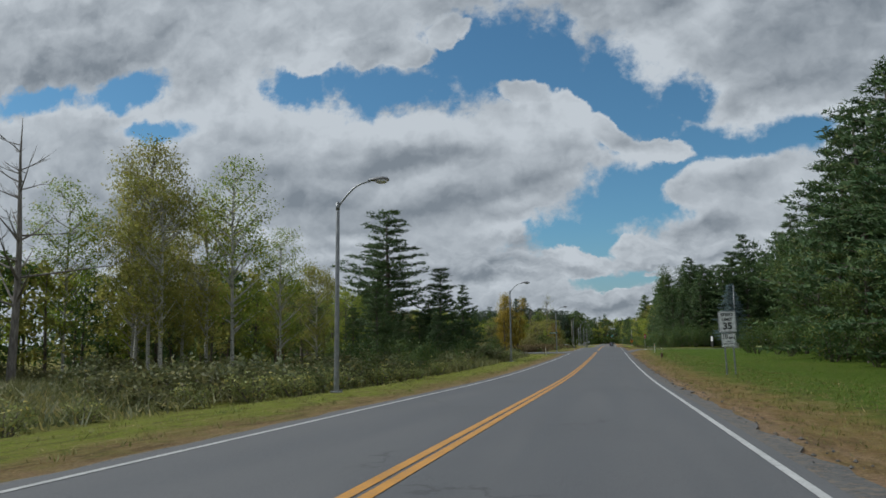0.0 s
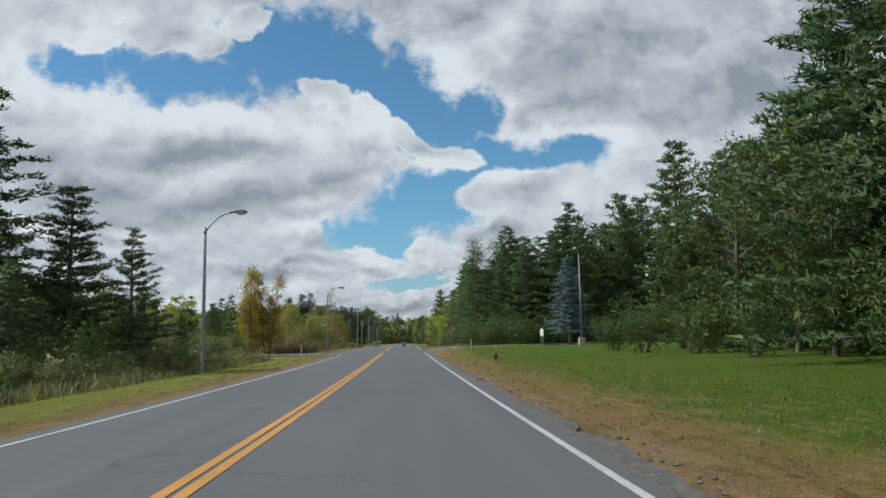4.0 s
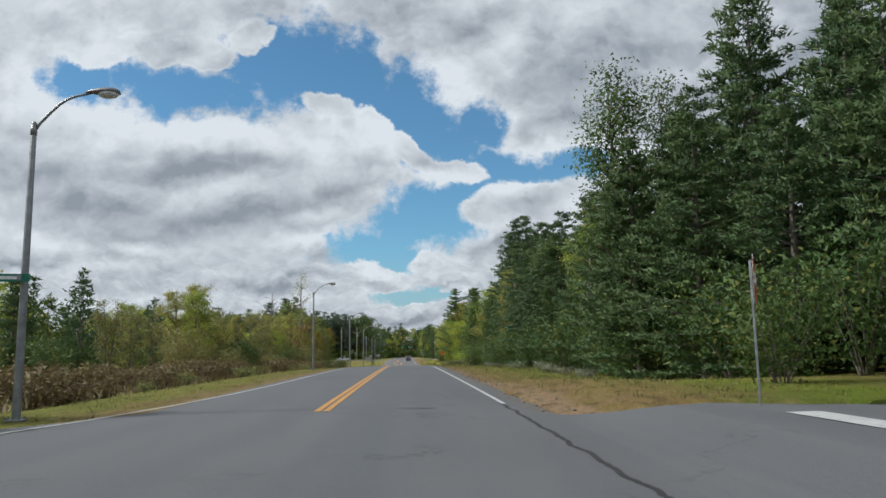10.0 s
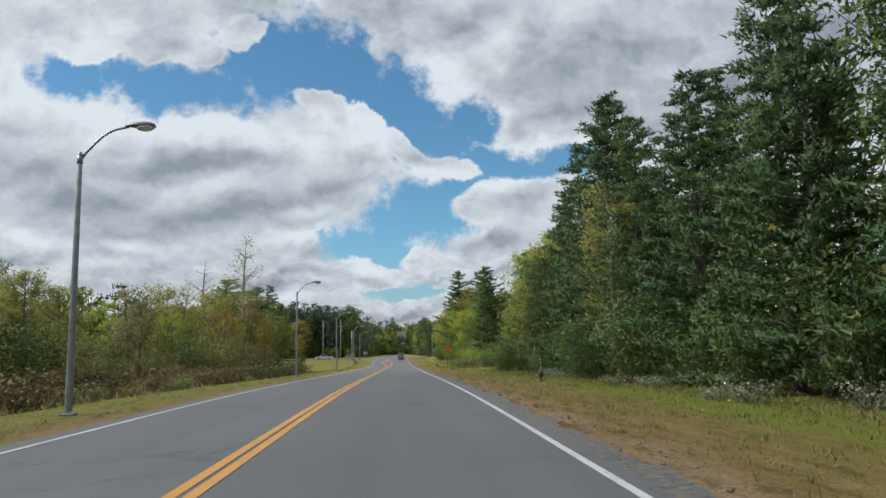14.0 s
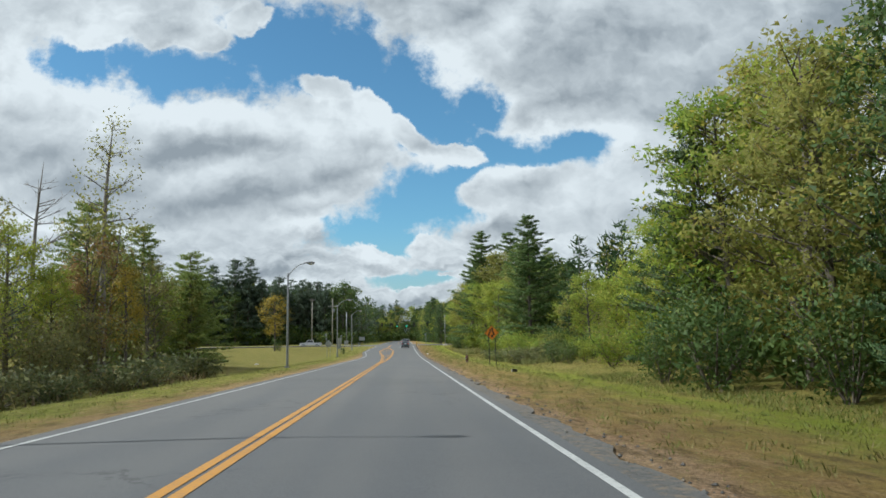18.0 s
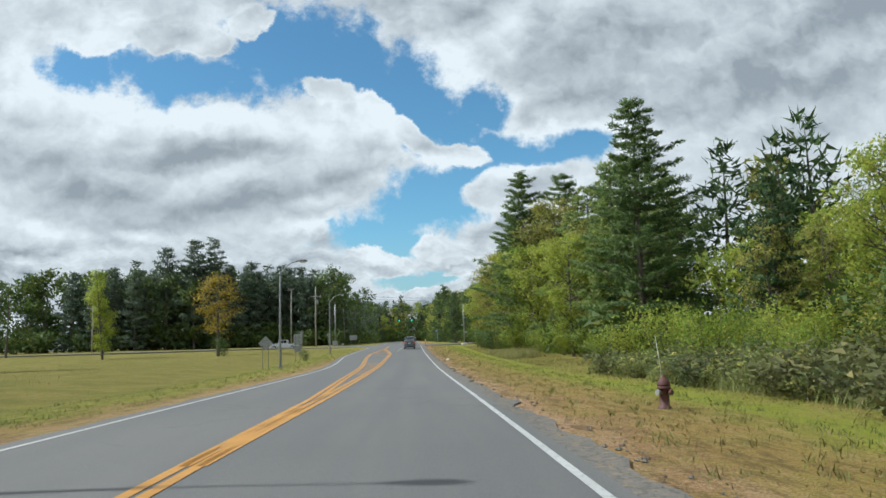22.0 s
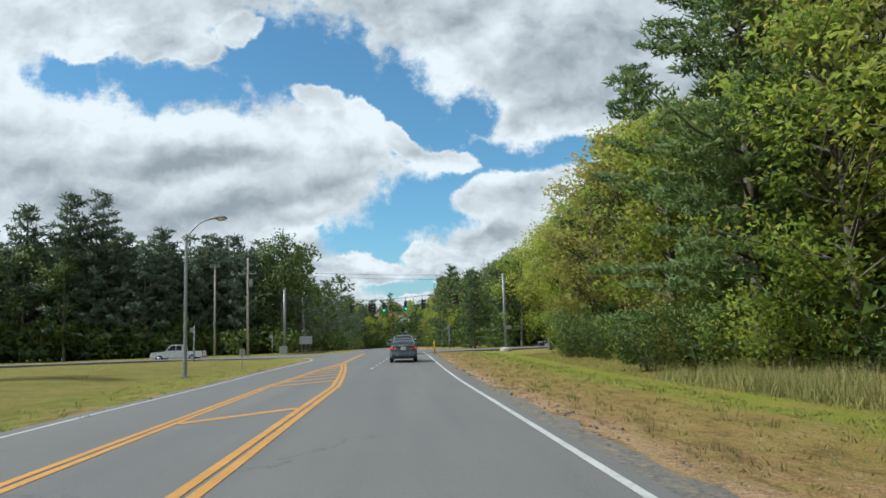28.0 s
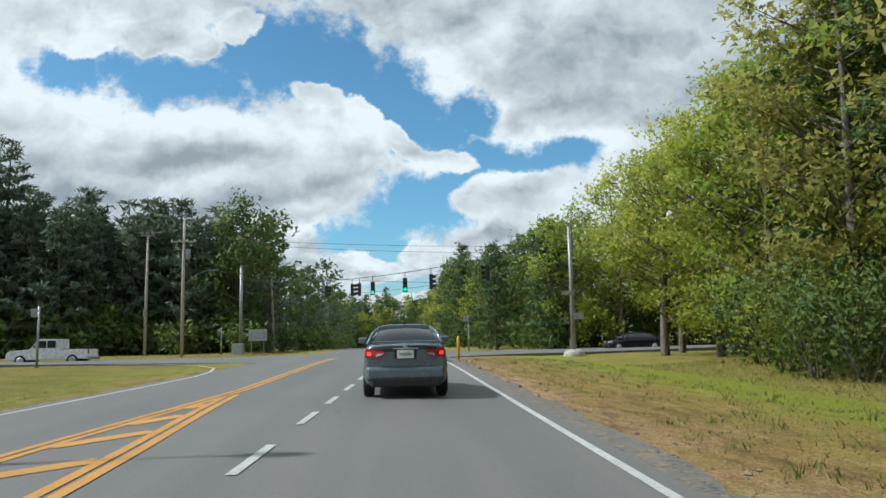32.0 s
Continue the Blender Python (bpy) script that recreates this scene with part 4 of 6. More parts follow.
for i, leaf in enumerate(("dark", "green", "dark")):
    kind("tree", "broadleaf_tree", 13, "leafy green broadleaf tree at the wood's edge", "tree", broadleaf_meshes(13, 3.9, leaf, count=7200, size=0.19, low=0.06, clumps=44))
for i, leaf in enumerate(("green", "olive", "green")):
    kind("autumn", "maple_tree", 12, "yellow-green leafy tree turning in early autumn", "tree", broadleaf_meshes(12, 3.7, leaf, count=7600, size=0.19, low=0.06, clumps=44))
for i, leaf in enumerate(("green", "olive", "green")):
    kind("mid_tree", "maple_tree", 12, "yellow-green leafy tree deeper in the wood", "tree", broadleaf_meshes(12, 3.7, leaf, count=3000, size=0.31, puff=1.5, low=0.06, clumps=24))
kind("mid_dark", "broadleaf_tree", 12, "dark green leafy tree among the pines", "tree", broadleaf_meshes(12, 3.7, "dark", count=3000, size=0.31, puff=1.5, low=0.06, clumps=24))
for i, leaf in enumerate(("green", "olive")):
    kind("edge_tree", "maple_tree", 12, "yellow-green leafy tree with a high crown at the wood's corner", "tree", broadleaf_meshes(12, 3.7, leaf, count=7600, size=0.2, low=0.15, clumps=48))
for i, leaf in enumerate(("green", "olive", "dark", "dark")):
    kind("far_tree", "broadleaf_tree", 12, "", "", broadleaf_meshes(12, 3.8, leaf, count=680, size=0.6, puff=1.5, low=0.1, clumps=14, limbs=False))
for i in range(2):
    kind("far_dark", "broadleaf_tree", 12, "", "", broadleaf_meshes(12, 3.8, "dark", count=680, size=0.6, puff=1.5, low=0.1, clumps=14, limbs=False))
for i, leaf in enumerate(("dark", "dark")):
    kind("far_shrub", "shrub", 3.2, "", "", shrub_meshes(3.2, 2.4, leaf, 190, 0.5, 2), ("stem", "foliage"))
for i in range(3):
    kind("aspen", "aspen_tree", 14, "slender pale-barked aspen with thin yellowing leaves", "tree", broadleaf_meshes(14, 3.0, ("olive", "green", "olive")[i], "pale_bark", 7400, 0.16, 0.20, 36, 1, 0.9, 0.75, True, 0.62, 1.3))
for i in range(2):
    kind("poplar", "poplar_tree", 10, "narrow poplar with yellowing leaves", "tree", broadleaf_meshes(10, 1.45, ("yellow", "green")[i], "bark", 6200, 0.2, 0.03, 36, 2, 1.2, 0.4, puff=1.7))
for i in range(2):
    kind("larch", "larch_tree", 13, "slim tree in golden autumn colour", "tree", broadleaf_meshes(13, 2.3, "yellow", "bark", 3600, 0.2, 0.22, 26, 1, 0.5, 0.7, puff=1.5))
for i in range(3):
    kind("russet", "young_tree", 9, "thin young tree in olive and russet leaf", "tree", broadleaf_meshes(9, 2.5, ("rust", "olive", "olive")[i], "bark", 2400, 0.18, 0.12, 24, 2, 0.9, 0.7, puff=1.5))
kind("bare", "dead_tree", 12, "leafless grey dead tree with crooked limbs", "tree", bare_meshes(12, 4.2))
kind("bare", "dead_tree", 13, "nearly leafless grey tree with fine upright twigs", "tree", bare_meshes(13, 2.6, "olive", "dead_bark", 900))
for i, leaf in enumerate(("dark", "dark", "dark", "dark")):
    kind("shrub", "shrub", 3.4, "dense leafy green shrub at the wood's edge", "shrub", shrub_meshes(3.4, 2.3, leaf, 1800, 0.15), ("stem", "foliage"))
for i, leaf in enumerate(("green", "green", "olive", "green")):
    kind("autumn_shrub", "bush", 3.0, "yellow-green roadside bush turning in autumn", "bush", shrub_meshes(3.0, 2.1, leaf, 1800, 0.145), ("stem", "foliage"))
for i in range(2):
    kind("drab_bush", "bush", 3.0, "olive bush among the weeds, its colour muted like haze", "bush", shrub_meshes(3.0, 2.2, "drab", 1700, 0.15), ("stem", "foliage"))
for i in range(2):
    kind("drab_tree", "young_tree", 9, "olive young tree in the thicket, its colour muted like haze", "tree", broadleaf_meshes(9, 2.7, "drab", "bark", 3600, 0.18, 0.10, 28, 2, 0.9, 0.6, puff=1.4))
for i in range(3):
    kind("weed_clump", "weeds", 1.3, "clump of tall olive-green weeds in the rough field", "weeds", shrub_meshes(1.3, 1.5, "weed", 760, 0.15), ("stem", "foliage"))

kind("sedge_clump", "weeds", 1.3, "clump of red-brown autumn weeds beside the verge", "weeds", shrub_meshes(1.3, 1.5, "sedge", 800, 0.13), ("stem", "foliage"))
kind("goldenrod_clump", "weeds", 1.2, "clump of pale yellow-green goldenrod beside the verge", "weeds", shrub_meshes(1.2, 1.0, "goldenrod", 700, 0.11), ("stem", "foliage"))
kind("aster_clump", "weeds", 0.9, "low clump of pale flowering asters under the wood's edge", "weeds", shrub_meshes(0.9, 1.0, "aster", 600, 0.08), ("stem", "foliage"))


def wood(keys, x0, x1, y0, y1, n, h0, h1, wide=1.0, gap=2.2):
    """Scatters n trees over a stretch of the plan, apart from one another."""
    placed = []
    for _ in range(n * 12):
        if len(placed) == n:
            break
        x, y = rng.uniform(x0, x1), rng.uniform(y0, y1)
        if all((x - a) ** 2 + (y - b) ** 2 > gap * gap for a, b in placed):
            placed.append((x, y))
            plant(keys[int(rng.integers(0, len(keys)))], x, y, rng.uniform(h0, h1), wide=wide)


def far_wood(label, keys, stretches):
    """The joined trees of a wood that is too deep or too far off to pick apart, as one object."""
    rows = {}
    for x0, x1, y0, y1, n, h0, h1 in stretches:
        for _ in range(n):
            x, y = rng.uniform(x0, x1), rng.uniform(y0, y1)
            pool = KINDS[keys[int(rng.integers(0, len(keys)))]]
            _, hh, _, _, meshes, _ = pool[int(rng.integers(0, len(pool)))]
            k, a = rng.uniform(h0, h1) / hh, rng.uniform(0, 6.28)
            turn = np.array([[math.cos(a), math.sin(a), 0], [-math.sin(a), math.cos(a), 0], [0, 0, 1]]) * k
            for me in meshes:
                co = np.empty(3 * len(me.vertices))
                me.vertices.foreach_get("co", co)
                idx = np.empty(len(me.loops), int)
                me.loops.foreach_get("vertex_index", idx)
                tot = np.empty(len(me.polygons), int)
                me.polygons.foreach_get("loop_total", tot)
                rows.setdefault(me.materials[0], []).append((co.reshape(-1, 3) @ turn + (x, y, ground_z(x, y) - 0.05), idx, tot))
    e = new("distant_wood")
    tagged(e, label, "wood", kind="stuff")
    for mat, pieces in rows.items():
        base, co, idx, tot = 0, [], [], []
        for c, i, t in pieces:
            co.append(c)
            idx.append(i + base)
            tot.append(t)
            base += len(c)
        co, idx, tot = np.concatenate(co), np.concatenate(idx), np.concatenate(tot)
        me = bpy.data.meshes.new("wood")
        me.vertices.add(len(co))
        me.vertices.foreach_set("co", co.ravel())
        me.loops.add(len(idx))
        me.loops.foreach_set("vertex_index", idx)
        me.polygons.add(len(tot))
        me.polygons.foreach_set("loop_start", np.concatenate([[0], np.cumsum(tot)[:-1]]))
        me.update(calc_edges=True)
        me.materials.append(mat)
        part("trunks" if "bark" in mat.name else "foliage", me, None, e)
    return e


# the wood beside the lawn
for x, y, h in ((20.5, 36, 18), (20.8, 43, 19.5), (21.4, 49.5, 20.5), (21.6, 56, 20.5), (21.2, 62, 19.5), (21.6, 68, 19), (25.2, 86, 14), (26.5, 93, 15)):
    plant("pine", x, y, h, wide=1.25)
for x, y, h in ((20.9, 73.5, 13.5), (20.7, 79.6, 14.0), (18.6, 66.5, 8.5), (18.9, 60.0, 9.5), (18.4, 54.0, 8.0), (18.8, 48.0, 8.5), (18.2, 42.0, 7.5)):
    plant("tree", x, y, h, which=0)
wood(("mid_pine", "mid_pine", "mid_dark"), 23.5, 27, 30, 84, 11, 12.5, 16, gap=3.2)
wood(("shrub",), 16.6, 18.2, 34, 95, 8, 2.5, 4.5, gap=3.6)
plant("pine", 23.4, 95, 16.5, which=1, wide=0.95)
far_wood("dark mixed pine wood behind the lawn", ("far_pine", "far_tree"), ((26, 38, 20, 84, 22, 13, 17.5), (29, 40, 84, 100, 8, 12, 15)))
far_wood("dark undergrowth inside the wood", ("far_shrub",), ((19, 26, 4, 97, 40, 2, 4), (14, 70, 129, 140, 50, 2, 4), (14, 22, 140, 228, 60, 2, 4), (22, 32, 228, 296, 40, 2, 4), (16.5, 26, 296, 372, 60, 2, 4.5), (13, 60, 402, 416, 50, 2, 4), (11, 16, 416, 640, 60, 2, 4), (-24, 30, 604, 620, 60, 3, 6)))
# the wood beyond the side road
wood(("mid_pine", "mid_pine", "mid_pine"), 27, 64, 127, 137, 14, 15, 19.5, gap=3.4)
for x, y, h in ((13.6, 127.5, 9), (16.4, 126.5, 11.5), (19.8, 126, 13), (23.5, 126.5, 14), (12.4, 132, 10), (11.9, 138, 11)):
    plant("pine", x, y, h, wide=1.15)
wood(("pine",), 15.5, 25, 129, 142, 9, 13, 16, gap=3)
wood(("shrub",), 9.5, 56, 119.5, 124, 30, 1.8, 4.0, gap=1.9)
plant("spruce", 19.4, 116.4, 9.8, wide=1.15)
wood(("shrub",), 11.2, 13.4, 125, 142, 7, 2.2, 4.2, gap=1.7)
plant("aspen", 16.0, 151.0, 11.0, wide=0.8, which=1)
far_wood("dark mixed wood beyond the side road", ("far_pine", "far_tree"), ((28, 85, 141, 156, 38, 16, 20.5),))
# the wood along the road
for x, y, h in ((13.8, 147, 11.5), (14.2, 155, 12), (14.2, 164, 12.5), (14, 171, 13), (14, 178, 13), (14.2, 186, 13.5), (15.0, 194, 17.5), (16.8, 197.5, 18.5), (15.2, 201.5, 16.5), (15.6, 208.5, 14), (16.8, 160, 14), (17, 182, 14.5), (26, 144, 20.5), (17, 143, 15)):
    plant("pine", x, y, h)
wood(("pine", "tree"), 13.6, 16.5, 144, 200, 9, 8, 12, gap=2.7)
for x, y, h in ((16.5, 227, 14.8), (16.2, 232, 9), (17.8, 236.5, 10.5), (18.8, 241, 11), (20, 228, 16), (15.6, 219.5, 13), (18.5, 222, 15), (15.0, 212, 12)):
    plant("autumn", x, y, h, wide=1.1)
plant("aspen", 18.0, 225.0, 14.5)
plant("pine", 15.9, 229.5, 12.5)
wood(("autumn", "tree", "autumn"), 14, 18, 203, 216, 6, 10, 12.5, gap=2.7)
wood(("shrub", "shrub", "shrub", "shrub"), 12.0, 14.0, 126, 226, 44, 1.6, 4.0, gap=1.6)
plant("aspen", 13.6, 152.5, 10)
plant("aspen", 14.2, 190.5, 13)
wood(("pine", "pine"), 13.4, 15.0, 200, 212, 3, 8, 10, gap=3)
far_wood("mixed wood deep behind the roadside trees", ("far_pine", "far_tree"), ((18.5, 30, 142, 228, 34, 12, 15.5),))
# the meadow's edge
wood(("autumn_shrub", "autumn_shrub", "shrub"), 14.0, 20, 238, 290, 28, 1.5, 3.2, gap=1.9)
wood(("autumn", "mid_tree"), 20.5, 28, 238, 292, 18, 7.5, 10.5, gap=3)
wood(("mid_tree",), 21, 27, 230, 240, 4, 9, 12, gap=3)
plant("bare", 21, 247, 11, which=1)
far_wood("mixed wood behind the meadow", ("far_pine", "far_tree"), ((30, 44, 226, 300, 30, 9, 12),))
# the pines before the junction
plant("sunny_pine", 23.5, 304, 15.4, wide=1.1, which=0)
plant("autumn", 16.5, 309, 12.5, which=0)
for x, y, h in ((19.4, 298, 19.6), (20.0, 306.5, 17), (16.9, 337.6, 22.8), (22.8, 339, 23.3), (18.7, 357, 20.5), (21.5, 322, 18)):
    plant("great_pine" if h > 19 else "sunny_pine", x, y, h, wide=1.05 if h > 19 else 1.2)
for x, y, h in ((18.6, 316, 13.5), (18.2, 325, 14.5), (17.0, 331, 14.5), (19.8, 347, 16), (15.6, 344.5, 15), (15.2, 350.5, 14.5), (14.8, 356.5, 13.5), (15.0, 362, 13.5), (15.6, 367.5, 12.8), (20.7, 333, 20), (18.5, 349, 17), (18.0, 357, 16), (17.8, 366, 15)):
    plant("autumn", x, y, h, wide=1.12)
for x, y, h in ((14.8, 372.0, 11.5), (17.0, 375.5, 12), (19.5, 372.5, 13.5), (22.5, 375.0, 13)):
    plant("edge_tree", x, y, h, wide=1.25)
wood(("mid_pine", "mid_tree"), 20, 24, 300, 370, 12, 13, 17.5, gap=3)
wood(("autumn_shrub", "shrub"), 15.5, 17.5, 296, 334, 14, 1.6, 3.4, gap=1.9)
wood(("autumn_shrub", "shrub", "shrub"), 12.6, 15.0, 336, 361, 16, 1.6, 3.4, gap=1.6)
far_wood("mixed wood deep behind the roadside trees", ("far_pine", "far_tree"), ((24, 36, 298, 372, 32, 14, 18),))
# beyond the junction, on the near lane's side
wood(("mid_tree", "mid_dark", "mid_pine"), 14.5, 34, 400, 412, 17, 11, 16, gap=2.8)
wood(("mid_tree", "mid_dark", "mid_pine"), 12.6, 17.5, 413, 440, 8, 11, 15, gap=3)
wood(("mid_tree", "mid_dark", "mid_pine"), 10.6, 14.5, 438, 530, 30, 12.5, 16, wide=0.85, gap=2.6)
far_wood("leafy mixed wood beyond the junction", ("far_tree", "far_tree", "far_pine"), ((11, 30, 500, 640, 56, 13, 18), (17, 70, 404, 440, 36, 12, 16), (-30, 60, 640, 690, 80, 18, 24), (-26, 34, 606, 640, 60, 10, 16)))
# weeds, aspens and dark wood across the road
for x, y, h in ((-21.2, 36, 13.5), (-22.6, 37, 14.5), (-24.5, 38.5, 13.5), (-19.2, 40, 13.4), (-22.0, 42, 12.5), (-26.5, 41, 11.5), (-17.6, 43, 9.5), (-28, 37, 12), (-16.4, 46, 8.5), (-25, 44, 12)):
    plant("aspen", x, y, h)
plant("bare", -24.8, 29.8, 12.8, which=0)
wood(("russet", "tree", "aspen"), -30, -19, 44, 60, 10, 6, 9, gap=2.6)
plant("pine", -21.2, 77.6, 16.4, wide=1.45, which=2)
plant("pine", -15.6, 78.5, 10, wide=1.4, which=0)
plant("pine", -24.5, 84, 13.5, wide=1.1, which=3)
wood(("pine",), -19, -13.5, 50, 84, 9, 4.5, 8.5, 1.15, gap=3)
wood(("shrub",), -16, -10.2, 46, 92, 26, 1.4, 2.8, gap=2)
wood(("tree", "russet"), -28, -20, 58, 84, 7, 6, 9, gap=3)
far_wood("low mixed wood behind the weed field", ("far_tree", "far_pine", "far_tree"), ((-52, -30, 15, 100, 44, 7, 11), (-34, -27, 10, 60, 26, 6, 10)))
far_wood("dark wooded rise behind the weed field", ("far_pine", "far_dark"), ((-95, -48, 110, 190, 60, 8, 12.5), (-130, -60, 190, 235, 34, 12, 16)))
plant("poplar", -14.7, 120.9, 9.9, which=0, wide=1.1)
plant("poplar", -13.1, 122.2, 9.7, which=0, wide=0.95)
wood(("drab_bush", "shrub", "drab_bush"), -19, -12.6, 160, 240, 34, 1.6, 3.6, gap=1.9)
wood(("shrub", "drab_bush", "drab_bush"), -40, -21, 126, 162, 20, 1.4, 3.0, gap=2.4)
wood(("russet", "drab_tree", "drab_tree", "autumn"), -28, -15.5, 168, 240, 28, 5, 8.2, gap=2.6)
wood(("drab_tree", "russet", "mid_pine"), -50, -30, 130, 172, 18, 5, 9, gap=3)
wood(("autumn",), -19, -16, 178, 185, 2, 9, 9.6, gap=2)
wood(("drab_tree", "larch", "russet", "autumn"), -22, -13.5, 214, 256, 20, 7, 10.5, gap=2.4)
for x, y, h in ((-16.6, 260.5, 10.2), (-19.5, 257, 12), (-15.2, 255.5, 8), (-21.5, 251, 13), (-24, 262, 12)):
    plant("sunny_pine", x, y, h, wide=1.25)
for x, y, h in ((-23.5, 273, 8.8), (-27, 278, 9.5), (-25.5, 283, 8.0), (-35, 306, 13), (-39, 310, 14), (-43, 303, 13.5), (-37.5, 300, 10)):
    plant("hazed_pine", x, y, h, wide=1.15, label="pine at the end of the thicket, haze painted grey into its needles")
plant("bare", -17.9, 245.5, 17.2, which=1)
plant("bare", -23.8, 248.3, 15, which=0)
far_wood("low autumn wood behind the thicket", ("far_tree", "far_tree", "far_pine"), ((-62, -29, 170, 252, 50, 8, 12),))
far_wood("undergrowth at the foot of the woods across the road", ("far_shrub",), ((-50, -27, 15, 100, 50, 2, 4), (-70, -30, 100, 252, 80, 2, 4), (-150, -34, 424, 434, 150, 2.5, 6), (-40, -17, 427, 436, 60, 2.5, 6), (-24, -11, 418, 640, 60, 2, 4)))
# across the lawn and the cross road
plant("larch", -24.4, 349, 13.8, wide=1.35)
plant("poplar", -41, 352, 13, which=1)
plant("shrub", -23.2, 347.4, 2.4)
plant("shrub", -8.0, 317.4, 1.1)
wood(("hazed_pine", "hazed_pine", "mid_dark"), -80, -36, 424, 434, 18, 17, 21.5, gap=3.4)
wood(("hazed_pine", "mid_dark", "hazed_pine"), -36, -17, 428, 439, 13, 17, 21, gap=3.0)
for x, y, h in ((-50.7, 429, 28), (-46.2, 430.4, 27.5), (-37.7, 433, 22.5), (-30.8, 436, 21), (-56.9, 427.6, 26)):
    plant("hazed_pine", x, y, h)
far_wood("tall pine wood beyond the cross road, tinted grey like haze", ("far_hazed", "far_hazed", "far_dark"), ((-150, -50, 432, 450, 66, 17, 22), (-60, -16, 436, 452, 54, 16, 21), (-40, -13, 452, 640, 70, 13, 19), (-140, -64, 330, 378, 34, 11, 14)))


def blades(name, label, area, n, h0, h1, mat, lean=0.35, width=0.05, dense=None):
    """Tall grass, weeds or reeds over a stretch of ground, as one object."""
    x0, x1, y0, y1 = area
    x, y = rng.uniform(x0, x1, n), rng.uniform(y0, y1, n)
    if dense:
        keep = np.array([noise.noise((a * dense, b * dense, 1.7)) > rng.uniform(-0.55, 0.25) for a, b in zip(x, y)])
        x, y = x[keep], y[keep]
    h = rng.uniform(h0, h1, len(x)) * np.array([0.8 + 0.5 * noise.noise((a * 0.21, b * 0.21, 4.2)) for a, b in zip(x, y)])
    z = np.array([ground_z(a, b) for a, b in zip(x, y)])
    d = np.stack([rng.normal(0, lean, len(x)), rng.normal(0, lean, len(x)), np.ones(len(x))], -1)
    me = leaves_mesh(name, np.stack([x, y, z + h * 0.46], -1), d, h, width * (0.6 + 0.8 * rng.uniform(size=len(x))), M[mat], np.tile((0.0, 0.0, 1.0), (len(x), 1)) + rng.normal(0, 0.3, (len(x), 3)), 0.5 if h1 > 0.15 else 0.88)
    return thing(name, me, None, label, "grass", kind="stuff")


blades("tall_grass", "brown-green waist-high weeds in the field", (-32, -9.2, 2, 52), 36000, 0.35, 0.8, "weed", 0.7, 0.045, 0.12)
wood(("weed_clump",), -30, -10, 6, 48, 64, 0.8, 1.5, wide=1.3, gap=1.4)
wood(("weed_clump",), -15, -9.6, 48, 96, 44, 0.8, 1.6, wide=1.3, gap=1.2)
wood(("sedge_clump",), -14, -9.2, 122, 205, 52, 0.7, 1.3, wide=1.4, gap=1.2)
wood(("weed_clump",), -13.5, -9.4, 205, 242, 22, 0.8, 1.6, wide=1.3, gap=1.3)
wood(("goldenrod_clump",), -10.4, -8.8, 8, 96, 34, 0.6, 1.1, wide=1.2, gap=1.2)
wood(("goldenrod_clump",), -9.8, -8.8, 122, 205, 14, 0.5, 0.9, wide=1.2, gap=1.2)
wood(("aster_clump",), 10.8, 12.4, 140, 200, 16, 0.4, 0.75, wide=1.4, gap=1.4)
blades("tall_grass", "brown-green waist-high weeds beside the verge", (-15, -8.2, 50, 100), 15000, 0.35, 0.85, "weed", 0.45, 0.06, 0.12)
blades("tall_grass", "dry red-brown weeds in front of the thicket", (-26, -8.8, 122, 246), 30000, 0.3, 0.8, "sedge", 0.45, 0.06, 0.14)
blades("tall_grass", "rank green grass under the wood's edge", (10.4, 13.0, 126, 232), 22000, 0.10, 0.32, "verge", 0.6, 0.018)
blades("tall_grass", "pale meadow grass and weeds", (10.5, 20, 226, 296), 34000, 0.06, 0.18, "verge", 0.6, 0.013)
wood(("goldenrod_clump", "weed_clump", "goldenrod_clump"), 11.8, 15.4, 256, 282, 46, 0.7, 1.35, wide=1.5, gap=1.1)
blades("reeds", "stand of tall dry reeds in the ditch", (11.4, 14.5, 255, 283), 16000, 0.4, 1.0, "reed", 0.4, 0.022, 0.35)
wood(("autumn_shrub", "shrub"), 14.6, 16.4, 262, 282, 7, 1.4, 2.6, gap=1.6)
blades("reeds", "stand of tall cattail reeds in the ditch", (11.0, 14.2, 312, 334), 15000, 0.4, 1.05, "reed", 0.35, 0.02, 0.4)
blades("tall_grass", "dry grass along the ditch", (10.8, 15.5, 296, 366), 34000, 0.06, 0.20, "verge", 0.6, 0.012)
blades("tall_grass", "dry grass across the far lawn", (-40, -11, 262, 374), 16000, 0.04, 0.12, "verge", 0.8, 0.03, 0.1)
blades("grass", "short mown grass on the far verge", (-9.5, -4.6, 0, 360), 26000, 0.02, 0.08, "verge", 0.9, 0.016)
blades("grass", "short dry and green grass on the near verge", (4.9, 10.6, 2, 372), 90000, 0.025, 0.085, "verge", 0.9, 0.014, 0.45)
blades("grass", "short lush grass blades of the lawn", (7.5, 17, 4, 108), 42000, 0.03, 0.08, "lawn", 0.8, 0.016)


